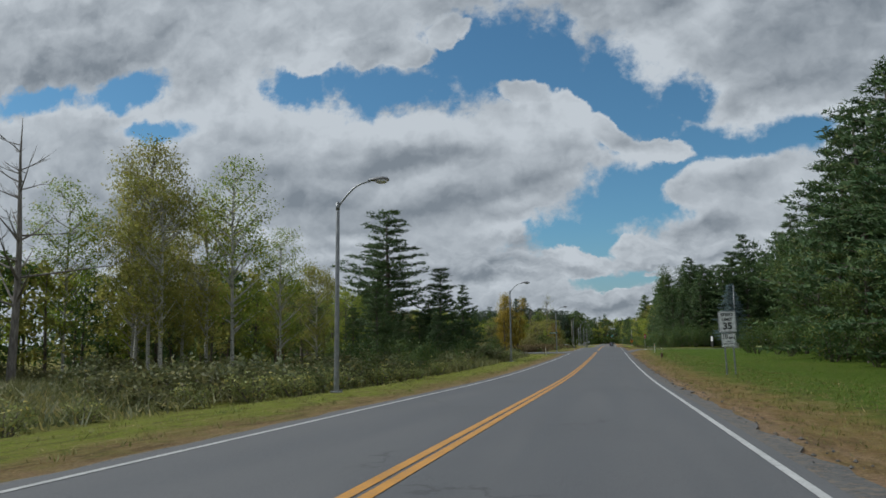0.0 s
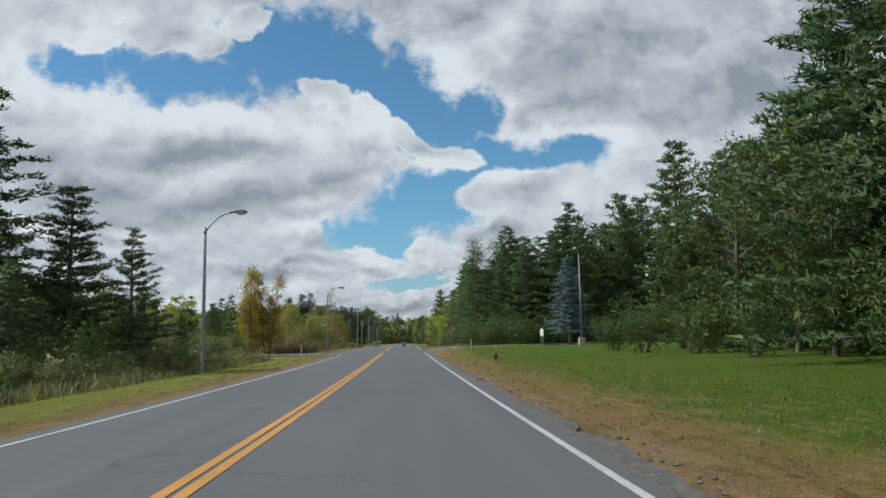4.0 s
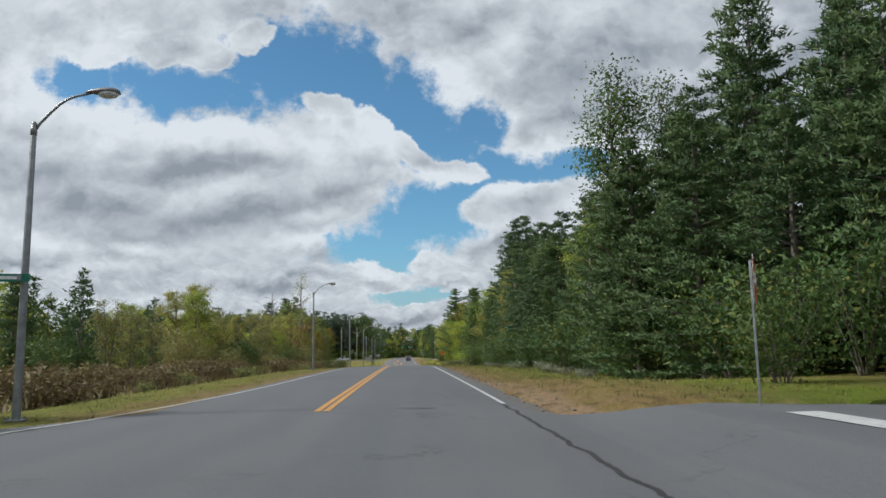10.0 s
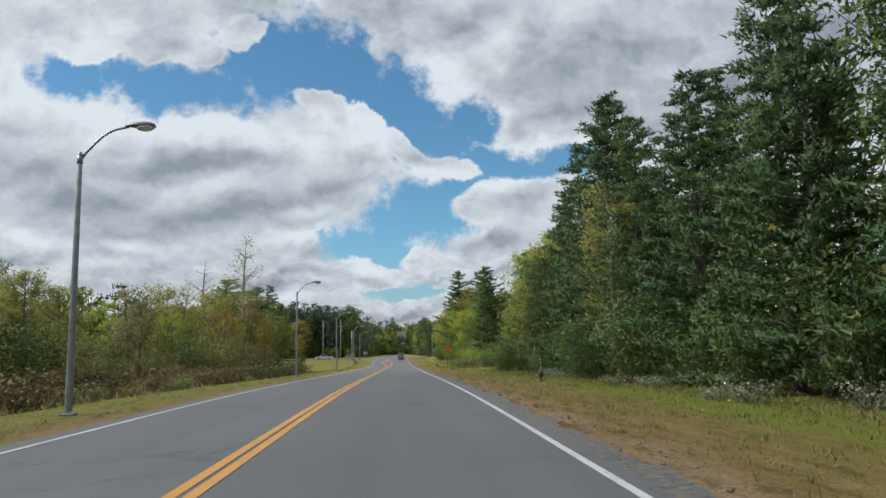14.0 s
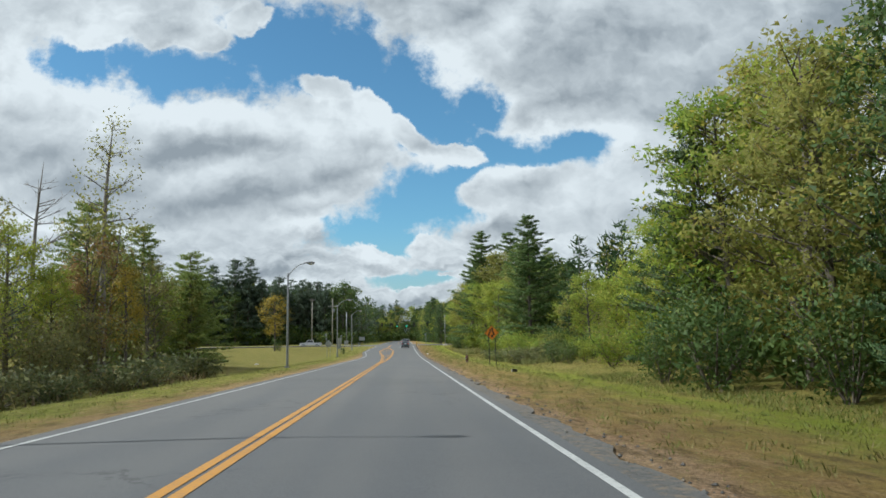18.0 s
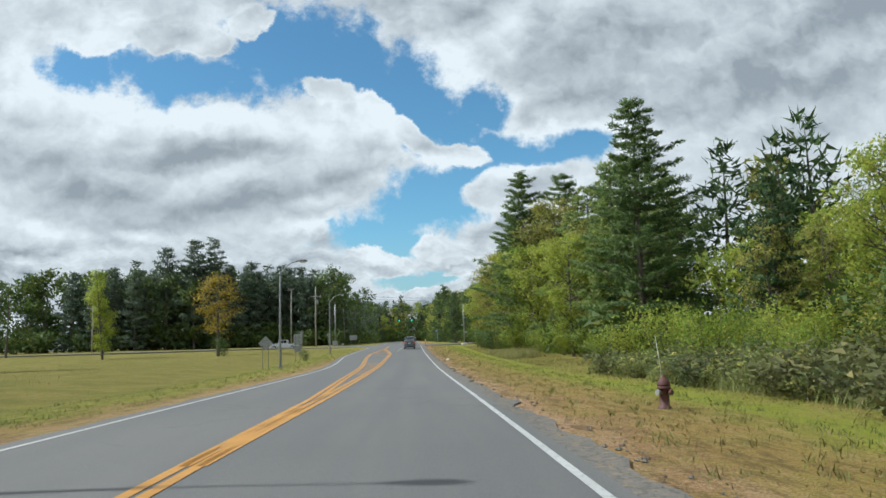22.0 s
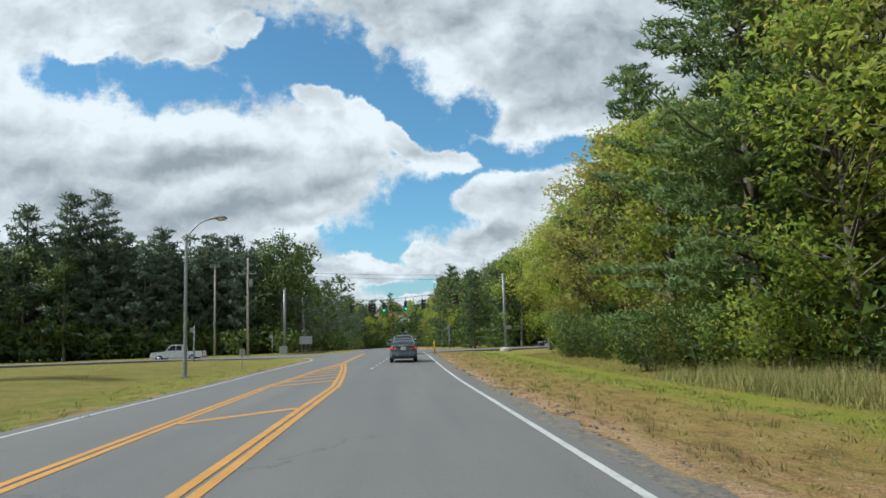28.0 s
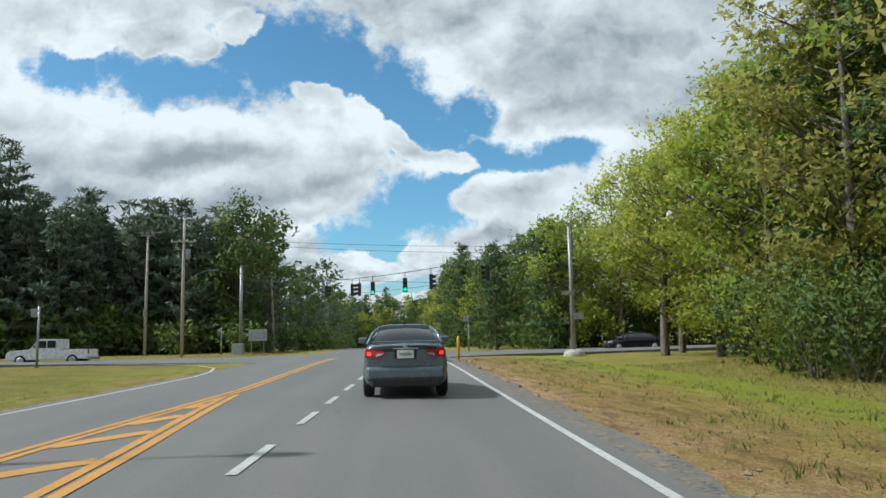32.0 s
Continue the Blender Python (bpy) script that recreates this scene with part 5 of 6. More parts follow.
def tufts(name, label, area, n, h0, h1, mat):
    """Small separate tufts of grass, as one object."""
    x0, x1, y0, y1 = area
    cx, cy = rng.uniform(x0, x1, n), rng.uniform(y0, y1, n)
    k = 11
    x, y = np.repeat(cx, k) + rng.normal(0, 0.07, n * k), np.repeat(cy, k) + rng.normal(0, 0.09, n * k)
    h = np.repeat(rng.uniform(h0, h1, n), k) * rng.uniform(0.6, 1.1, n * k)
    z = np.repeat([ground_z(a, b) for a, b in zip(cx, cy)], k)
    d = np.stack([rng.normal(0, 0.5, n * k), rng.normal(0, 0.5, n * k), np.ones(n * k)], -1)
    me = leaves_mesh(name, np.stack([x, y, z + h * 0.45], -1), d, h, np.full(n * k, 0.012) * rng.uniform(0.7, 1.6, n * k), M[mat], np.tile((0.0, 0.0, 1.0), (n * k, 1)) + rng.normal(0, 0.35, (n * k, 3)), 0.75)
    return thing(name, me, None, label, "grass", kind="stuff")


tufts("grass_tufts", "dry and green grass tufts on the near verge", (5.2, 10.2, 4, 372), 3600, 0.06, 0.17, "verge")
tufts("grass_tufts", "dry grass tufts on the far verge", (-8.6, -4.6, 4, 350), 1700, 0.06, 0.16, "verge")


def crumbs(name, label, area, n, r0, r1, mat, sink=0.3):
    """Loose stones and bits of broken paving, as one object."""
    x0, x1, y0, y1 = area
    verts, faces = [], []
    for _ in range(n):
        x, y, r = rng.uniform(x0, x1), rng.uniform(y0, y1), r0 + (r1 - r0) * rng.uniform() ** 2.5
        z = max(ground_z(x, y), surface_z(x, y) - 0.02 if x < 4.5 else -99.0) + r * sink
        base = len(verts)
        for px, py, pz in ((1, 0, 0), (0, 1, 0), (-1, 0, 0), (0, -1, 0), (0, 0, 0.7), (0, 0, -0.7)):
            k = r * rng.uniform(0.7, 1.3)
            verts.append((x + px * k, y + py * k * 1.2, z + pz * k))
        faces += [tuple(base + i for i in f) for f in ((0, 1, 4), (1, 2, 4), (2, 3, 4), (3, 0, 4), (1, 0, 5), (2, 1, 5), (3, 2, 5), (0, 3, 5))]
    return thing(name, mesh_from(name, verts, faces), M[mat], label, "gravel", kind="stuff")


crumbs("gravel", "loose grey bits of broken asphalt along the shoulder", (4.35, 5.1, 2, 374), 3600, 0.008, 0.045, "shoulder")
wood(("mid_pine", "mid_tree", "mid_tree"), 22, 29, 238, 296, 14, 8, 10.5, gap=3)
for x, y, h in ((14.3, 335.4, 2.8), (14.0, 338.8, 3.3), (15.0, 332.6, 3.6), (14.2, 341.8, 3.0), (13.6, 345.0, 2.4)):
    plant("autumn_shrub", x, y, h)
kind("tall_poplar", "poplar_tree", 14.6, "tall poplar with thin yellow-green leaves above the pines", "tree", broadleaf_meshes(14.6, 1.75, "dark", "bark", 9800, 0.155, 0.10, 48, 1, 1.2, 0.3, True, 0.6, 1.55))
plant("tall_poplar", 12.1, 139.6, 16.6, wide=1.1)
plant("tall_poplar", 14.9, 141.4, 16.4, wide=1.05)

# ================= lamps, poles and signs =================


def ring_tube(pts, radii, sides=12, cap=True):
    """A round tube through points, as a bmesh."""
    bm = bmesh.new()
    rings = []
    P = [Vector(p) for p in pts]
    for i, p in enumerate(P):
        d = (P[min(i + 1, len(P) - 1)] - P[max(i - 1, 0)]).normalized()
        a = d.cross(Vector((0.13, 0.97, 0.21))).normalized()
        b = d.cross(a)
        rings.append([bm.verts.new(p + (a * math.cos(2 * math.pi * k / sides) + b * math.sin(2 * math.pi * k / sides)) * radii[i]) for k in range(sides)])
    for r0, r1 in zip(rings, rings[1:]):
        for k in range(sides):
            bm.faces.new((r0[k], r0[(k + 1) % sides], r1[(k + 1) % sides], r1[k])).smooth = True
    if cap:
        bm.faces.new(rings[0][::-1])
        bm.faces.new(rings[-1])
    bmesh.ops.recalc_face_normals(bm, faces=bm.faces)
    return bm


def block(sx, sy, sz, at=(0, 0, 0), bevel=0.01, segments=2):
    bm = bmesh.new()
    bmesh.ops.create_cube(bm, size=1.0, matrix=Matrix.Translation(at) @ Matrix.Diagonal((sx, sy, sz, 1)))
    if bevel:
        bmesh.ops.bevel(bm, geom=bm.edges[:], offset=bevel, segments=segments, affect="EDGES", profile=0.5)
    return bm


def plate(outline, thick, y=0.0):
    """A flat plate in the x-z plane, facing -y."""
    bm = bmesh.new()
    front = [bm.verts.new((x, y, z)) for x, z in outline]
    back = [bm.verts.new((x, y + thick, z)) for x, z in outline]
    bm.faces.new(front)
    bm.faces.new(back[::-1])
    n = len(outline)
    for i in range(n):
        bm.faces.new((front[i], back[i], back[(i + 1) % n], front[(i + 1) % n]))
    bmesh.ops.recalc_face_normals(bm, faces=bm.faces)
    return bm


def rounded(w, h, r, z0=0.0, n=5):
    pts = []
    for cx, cz, a0 in ((w / 2 - r, h - r, 0), (-w / 2 + r, h - r, 90), (-w / 2 + r, r, 180), (w / 2 - r, r, 270)):
        for i in range(n + 1):
            a = radians(a0 + 90 * i / n)
            pts.append((cx + r * math.cos(a), z0 + cz + r * math.sin(a)))
    return pts[::-1]


def frame_band(w, h, r, t, thick, z0, y):
    """A flat border: a rounded rectangle with a hole."""
    bm = bmesh.new()
    o, i = rounded(w, h, r, z0), rounded(w - 2 * t, h - 2 * t, max(r - t, 0.004), z0 + t)
    vo, vi = [bm.verts.new((x, y, z)) for x, z in o], [bm.verts.new((x, y, z)) for x, z in i]
    n = len(o)
    for k in range(n):
        bm.faces.new((vo[k], vo[(k + 1) % n], vi[(k + 1) % n], vi[k]))
    ex = bmesh.ops.extrude_face_region(bm, geom=bm.faces[:])
    bmesh.ops.translate(bm, verts=[v for v in ex["geom"] if isinstance(v, bmesh.types.BMVert)], vec=(0, thick, 0))
    bmesh.ops.recalc_face_normals(bm, faces=bm.faces)
    return bm


def lettering(name, text, size, x, z, y, mat, parent, wide=1.0, bold=0.0, depth=0.002):
    """Raised letters facing -y, centred on x."""
    cu = bpy.data.curves.new(name, "FONT")
    cu.body, cu.size, cu.align_x, cu.align_y, cu.extrude, cu.offset, cu.resolution_u = text, size, "CENTER", "CENTER", depth, bold, 3
    tmp = bpy.data.objects.new(name, cu)
    scene.collection.objects.link(tmp)
    me = bpy.data.meshes.new_from_object(tmp.evaluated_get(bpy.context.evaluated_depsgraph_get()))
    bpy.data.objects.remove(tmp)
    bpy.data.curves.remove(cu)
    me.transform(Matrix.Translation((x, y, z)) @ Matrix.Rotation(radians(90), 4, "X") @ Matrix.Diagonal((wide, 1, 1, 1)))
    me.materials.clear()
    return part(name, me, mat, parent)


def lathe(profile, sides=16):
    bm = bmesh.new()
    rings = [[bm.verts.new((r * math.cos(2 * math.pi * k / sides), r * math.sin(2 * math.pi * k / sides), z)) for k in range(sides)] for r, z in profile]
    for a, b in zip(rings, rings[1:]):
        for k in range(sides):
            bm.faces.new((a[k], a[(k + 1) % sides], b[(k + 1) % sides], b[k])).smooth = True
    bm.faces.new(rings[0][::-1])
    bm.faces.new(rings[-1])
    return bm


def street_lamp():
    e = new("street_lamp")
    tagged(e, "grey galvanised street lamp with a curved arm over the verge", "street lamp", "street lamps along the road")
    part("pole", ring_tube([(0, 0, -0.3), (0, 0, 0.02), (0, 0, 3.4), (0, 0, 7.0), (0, 0, 7.05)], [0.098, 0.096, 0.082, 0.064, 0.04]), M["steel"], e)
    part("base_plate", block(0.36, 0.36, 0.05, (0, 0, 0.03), 0.012), M["steel"], e)
    for sx in (-1, 1):
        for sy in (-1, 1):
            part("bolt", lathe([(0.022, 0.05), (0.022, 0.10), (0.012, 0.115)], 6), M["steel"], e).location = (sx * 0.135, sy * 0.135, 0)
    part("hand_hole_cover", block(0.10, 0.02, 0.18, (0, -0.092, 0.55), 0.008), M["steel"], e)
    part("collar", ring_tube([(0, 0, 6.72), (0, 0, 6.96)], [0.074, 0.074]), M["steel"], e)
    part("arm", ring_tube([(0.02, 0, 6.84), (0.14, 0, 7.02), (0.36, 0, 7.27), (0.58, 0, 7.49), (0.74, 0, 7.60), (0.92, 0, 7.68), (1.28, 0, 7.76)], [0.04, 0.038, 0.036, 0.034, 0.033, 0.032, 0.03], 10), M["steel"], e)
    bm = bmesh.new()
    bmesh.ops.create_uvsphere(bm, u_segments=18, v_segments=11, radius=1)
    for v in bm.verts:
        t = (v.co.x + 1) / 2
        v.co = Vector((1.58 + v.co.x * 0.42, v.co.y * (0.10 + 0.11 * t), 7.79 + v.co.z * (0.125 if v.co.z > 0 else 0.07) * (0.6 + 0.55 * t)))
    for f in bm.faces:
        f.smooth = True
    head = part("head", bm, M["lamp_head"], e, "dark grey cobra-head lamp housing")
    part("latch", block(0.05, 0.06, 0.05, (1.98, 0, 7.75), 0.01), M["steel"], head)
    bm = bmesh.new()
    bmesh.ops.create_uvsphere(bm, u_segments=14, v_segments=7, radius=1)
    for v in bm.verts:
        v.co = Vector((1.71 + v.co.x * 0.25, v.co.y * 0.16, 7.735 + v.co.z * 0.10))
    for f in bm.faces:
        f.smooth = True
    part("lens", bm, M["glass"], head, "frosted glass lens")
    return e


def stand(ob, x, y, turn=0.0, dz=0.0, scale=1.0):
    ob.matrix_world = pose(x, y, ground_z(x, y) + dz, 0, 0, turn) @ Matrix.Scale(scale, 4)
    return ob


lamp = stand(street_lamp(), -7.65, 26.3)
for x, y, k in ((-7.6, 74.6, 1), (-6.45, 121.8, 0.92), (-5.9, 167.0, 0.9), (-5.9, 206.0, 0.92), (-6.7, 251.2, 1), (-7.4, 300.2, 1.02), (-8.5, 344.5, 1)):
    copy_thing(lamp, pose(x, y, ground_z(x, y)) @ Matrix.Scale(k, 4))


def posts(e, xs_, top, mat="steel", r=0.03, back=0.03):
    for x in xs_:
        part("post", block(2 * r, 1.4 * r, top + 0.3, (x, back + 0.02, top / 2 - 0.15), 0.006), M[mat], e)


# ---- speed limit sign ----
e = new("speed_limit_sign")
tagged(e, "white speed limit 35 sign over a 10 mph plate", "road sign")
posts(e, (-0.17, 0.19), 2.5)
upper = part("sign_panel", plate(rounded(0.74, 0.92, 0.05, 2.12), 0.004), M["white_sign"], e)
part("border", frame_band(0.71, 0.89, 0.045, 0.016, 0.003, 2.135, -0.004), M["black"], upper, "thin black border")
lettering("lettering", "SPEED", 0.19, 0, 2.88, -0.002, M["black"], upper, 0.98, 0.006)
lettering("lettering", "LIMIT", 0.19, 0, 2.67, -0.002, M["black"], upper, 0.98, 0.006)
lettering("lettering", "35", 0.40, 0, 2.38, -0.002, M["black"], upper, 1.0, 0.016)
lower = part("sign_panel", plate(rounded(0.60, 0.58, 0.04, 1.48), 0.004), M["white_sign"], e)
part("border", frame_band(0.57, 0.55, 0.035, 0.012, 0.003, 1.495, -0.004), M["black"], lower, "thin black border")
lettering("lettering", "10", 0.27, -0.14, 1.92, -0.002, M["black"], lower, 0.85, 0.008)
lettering("lettering", "MPH", 0.145, 0.14, 1.86, -0.002, M["black"], lower, 0.85, 0.004)
lettering("lettering", "WHEN", 0.075, 0.0, 1.72, -0.002, M["black"], lower, 1.0, 0.002)
lettering("lettering", "PASSING TROOPS", 0.075, 0.0, 1.62, -0.002, M["black"], lower, 0.86, 0.002)
e.matrix_world = pose(7.94, 40.2, ground_z(7.94, 40.2) - 0.34, 0, -1.4, 4) @ Matrix.Diagonal((1.15, 1, 1.15, 1))

# ---- divided road warning sign ----
e = new("warning_sign")
tagged(e, "amber diamond divided-road warning sign on two brown posts", "road sign")
posts(e, (-0.24, 0.24), 2.35, "dark_wood", 0.028)
R = 0.54
dia = [(0, 2.40 - R), (R, 2.40), (0, 2.40 + R), (-R, 2.40)]
panel = part("sign_panel", plate(dia[::-1], 0.004), M["orange_sign"], e)


def outline_bar(pts, width):
    """A flat stroke along points in the x-z plane."""
    bm = bmesh.new()
    prev = None
    for i, (x, z) in enumerate(pts):
        p0, p1 = pts[max(i - 1, 0)], pts[min(i + 1, len(pts) - 1)]
        d = Vector((p1[0] - p0[0], p1[1] - p0[1])).normalized()
        cur = [bm.verts.new((x - d.y * width / 2, -0.004, z + d.x * width / 2)), bm.verts.new((x + d.y * width / 2, -0.004, z - d.x * width / 2))]
        if prev:
            bm.faces.new((prev[0], prev[1], cur[1], cur[0]))
        prev = cur
    ex = bmesh.ops.extrude_face_region(bm, geom=bm.faces[:])
    bmesh.ops.translate(bm, verts=[v for v in ex["geom"] if isinstance(v, bmesh.types.BMVert)], vec=(0, 0.003, 0))
    bmesh.ops.recalc_face_normals(bm, faces=bm.faces)
    return bm


part("arrow", outline_bar([(0.03, 2.66), (0.06, 2.50), (0.15, 2.36), (0.17, 2.22)], 0.085), M["black"], panel)
part("arrow", outline_bar([(-0.10, 2.66), (-0.12, 2.50), (-0.20, 2.38), (-0.22, 2.26)], 0.085), M["black"], panel)
part("arrowhead", plate([(0.03, 2.80), (0.12, 2.64), (-0.05, 2.64)][::-1], 0.003, -0.004), M["black"], panel)
part("arrowhead", plate([(-0.23, 2.14), (-0.31, 2.29), (-0.14, 2.29)][::-1], 0.003, -0.004), M["black"], panel)
part("median_symbol", plate([(-0.06, 2.08), (0.10, 2.08), (0.09, 2.22), (0.02, 2.30), (-0.05, 2.22)], 0.003, -0.004), M["black"], panel)
lb = [(x * 0.93, 2.40 + (z - 2.40) * 0.93) for x, z in dia]
part("border", outline_bar(lb + lb[:1], 0.014), M["black"], panel)
e.matrix_world = pose(8.55, 250.6, ground_z(8.55, 250.6) - 0.02, 0, -1.5, 2)

# ---- stop sign at the side road ----
e = new("stop_sign")
tagged(e, "red octagonal stop sign with a white rim beside the side road", "road sign")
posts(e, (0,), 2.35, "steel", 0.026)
octo = [(0.38 / math.cos(radians(22.5)) * math.cos(radians(22.5 + 45 * k)), 2.05 + 0.38 / math.cos(radians(22.5)) * math.sin(radians(22.5 + 45 * k))) for k in range(8)]
panel = part("sign_panel", plate(octo[::-1], 0.004), M["white_sign"], e)
inner = [(x * 0.94, 2.05 + (z - 2.05) * 0.94) for x, z in octo]
face = part("face", plate(inner[::-1], 0.003, -0.004), M["red_sign"], panel, "red sheeting")
lettering("lettering", "STOP", 0.30, 0, 2.05, -0.005, M["white_sign"], panel, 0.88, 0.006)
e.matrix_world = pose(7.05, 116.6, ground_z(7.05, 116.6) - 0.02, 0, 1.5, 62)

# ---- painted sign with an arched top ----
e = new("entrance_sign")
tagged(e, "white arched sign board framed by dark posts beside the side road", "sign")
for x in (-0.66, 0.66):
    part("post", block(0.11, 0.11, 2.3, (x, 0, 1.0), 0.012), M["dark_wood"], e)
arch = [(-0.6, 1.12)] + [(-0.6 + 1.2 * k / 14, 1.86 + 0.20 * math.sin(math.pi * k / 14)) for k in range(15)] + [(0.6, 1.12)]
board = part("board", plate(arch, 0.04, -0.02), M["white_sign"], e)
part("text_bar", block(0.10, 0.006, 0.15, (-0.25, -0.022, 1.56), 0.0), M["sign_back"], board)
part("text_bar", block(0.10, 0.006, 0.15, (0.22, -0.022, 1.56), 0.0), M["sign_back"], board)
part("text_bar", block(0.75, 0.006, 0.05, (0.0, -0.022, 1.32), 0.0), M["sign_back"], board)
part("panel", block(1.2, 0.04, 0.95, (0, 0.01, 0.62), 0.01), M["dark_wood"], e, "dark panel under the board")
part("cap_rail", plate([(-0.72, 1.98)] + [(-0.72 + 1.44 * k / 14, 2.0 + 0.22 * math.sin(math.pi * k / 14)) for k in range(15)] + [(0.72, 1.98)] + [(0.6 - 1.2 * k / 14, 1.88 + 0.20 * math.sin(math.pi * k / 14)) for k in range(15)], 0.08, -0.04), M["dark_wood"], e)
e.matrix_world = pose(16.7, 117.7, ground_z(16.7, 117.7) - 0.02, 0, 0, -84) @ Matrix.Diagonal((1.1, 0.82, 0.82, 1))

# ---- street name blade on the lamp post ----
e = new("street_name_sign")
tagged(e, "green street name blade fixed to the lamp post", "street sign")
part("blade", block(1.25, 0.012, 0.17, (-0.42, 0, 0), 0.003), M["green_sign"], e)
part("bracket", block(0.09, 0.2, 0.12, (0, 0.07, 0), 0.01), M["steel"], e)
part("text_bar", block(0.95, 0.004, 0.07, (-0.45, -0.008, 0), 0.0), M["white_sign"], e)
e.matrix_world = pose(-6.45, 121.58, ground_z(-6.45, 121.8) + 3.0, 0, 0, 6)


# ---- hydrants ----
def hydrant():
    e = new("fire_hydrant")
    tagged(e, "weathered dark red fire hydrant with a thin marker rod", "fire hydrant", "fire hydrants on the verge")
    part("barrel", lathe([(0.17, -0.1), (0.17, 0.05), (0.12, 0.07), (0.115, 0.46), (0.165, 0.48), (0.165, 0.53), (0.12, 0.55)]), M["hydrant"], e)
    part("bonnet", lathe([(0.15, 0.55), (0.155, 0.58), (0.13, 0.66), (0.08, 0.73), (0.035, 0.75), (0.035, 0.81), (0.02, 0.82)]), M["hydrant"], e)
    for a, r in ((180, 0.075), (0, 0.06), (270, 0.06)):
        bm = ring_tube([(0.08, 0, 0.40), (0.19, 0, 0.40), (0.192, 0, 0.40), (0.25, 0, 0.40)], [r * 0.75, r * 0.75, r, r * 0.9], 12)
        bm.transform(Matrix.Rotation(radians(a), 4, "Z"))
        part("outlet", bm, M["cap" if a == 180 else "hydrant"], e, "grey hose outlet cap" if a == 180 else "")
    part("marker_rod", ring_tube([(0.1, 0.12, 0.3), (0.06, 0.12, 1.0), (-0.06, 0.12, 1.75)], [0.008, 0.007, 0.006], 6), M["post"], e, "thin white marker rod")
    return e


h0 = stand(hydrant(), 7.18, 81.2, scale=0.66)
for x, y, r, k in ((7.25, 258.4, 30, 1.22), (8.1, 182.0, -20, 1.0)):
    copy_thing(h0, pose(x, y, ground_z(x, y), 0, 0, r) @ Matrix.Scale(k, 4))


# ---- marker posts ----
def marker_post():
    e = new("marker_post")
    tagged(e, "slim white roadside marker post", "marker post", "marker posts by the road")
    part("stake", block(0.085, 0.03, 1.25, (0, 0, 0.5), 0.01), M["post"], e)
    part("band", block(0.09, 0.036, 0.12, (0, 0, 0.98), 0.004), M["orange_sign"], e, "amber reflective band")
    return e


mp = stand(marker_post(), 7.5, 100.2)
copy_thing(mp, pose(-6.3, 99.4, ground_z(-6.3, 99.4)))

# ---- pole with a concrete foot at the lawn ----
e = new("light_pole")
tagged(e, "slender grey pole on a square concrete foot at the lawn's edge", "pole")
part("footing", block(0.55, 0.55, 1.0, (0, 0, 0.2), 0.03), M["concrete"], e, "square concrete footing")
part("pole", ring_tube([(0, 0, 0.7), (0.01, 0, 4.0), (0.02, 0, 8.5)], [0.075, 0.062, 0.045]), M["steel"], e)
stand(e, 18.5, 107.4)


# ---- small stuff on the verge ----
def lump(name, label, category, mat, sx, sy, sz, seed):
    bm = bmesh.new()
    bmesh.ops.create_icosphere(bm, subdivisions=3, radius=1)
    for v in bm.verts:
        k = 1 + 0.35 * noise.noise(v.co * 1.6 + Vector((seed, 0, 0)))
        v.co = Vector((v.co.x * sx * k, v.co.y * sy * k, max(v.co.z * sz * k, -0.35 * sz)))
    me = bpy.data.meshes.new(name)
    bm.to_mesh(me)
    bm.free()
    return thing(name, me, M[mat], label, category)


stand(lump("rubbish", "crumpled white litter lying on the dry verge", "litter", "white_sign", 0.14, 0.10, 0.09, 3.0), 5.3, 305.6, dz=0.03)
stand(lump("stone", "pale stone lying on the mown lawn", "stone", "concrete", 0.22, 0.16, 0.10, 8.0), -13.0, 272.0, dz=0.03)
e = new("crate")
tagged(e, "small dark open crate with one pale wooden end on the verge", "box")
part("floor_board", block(0.40, 0.24, 0.015, (0, 0, 0.012), 0.003), M["dark_wood"], e)
for s in (-1, 1):
    part("side_board", block(0.38, 0.014, 0.19, (0, s * 0.115, 0.105), 0.003), M["black"], e)
    part("end_board", block(0.02, 0.25, 0.21, (s * 0.20, 0, 0.105), 0.003), M["pole_wood" if s < 0 else "dark_wood"], e, "pale bare wooden end board" if s < 0 else "")
e.matrix_world = pose(7.8, 234.8, ground_z(7.8, 234.8) + 0.005, 3, 2, 12) @ Matrix.Scale(0.68, 4)


# ---- backs of signs across the road ----
def back_sign(name, label, shapes, xs_, top, x, y):
    e = new(name)
    tagged(e, label, "road sign")
    for px in xs_:
        part("post", block(0.05, 0.04, top + 0.3, (px, -0.03, top / 2 - 0.15), 0.006), M["steel"], e)
    for sh in shapes:
        p = part("sign_panel", plate(sh, 0.004), M["sign_back"], e)
        zz = [q[1] for q in sh]
        w = max(q[0] for q in sh) * 1.1
        for f in (0.3, 0.7):
            part("stiffener", block(w, 0.03, 0.035, (0, -0.012, min(zz) + (max(zz) - min(zz)) * f), 0.004), M["steel"], p)
    stand(e, x, y)


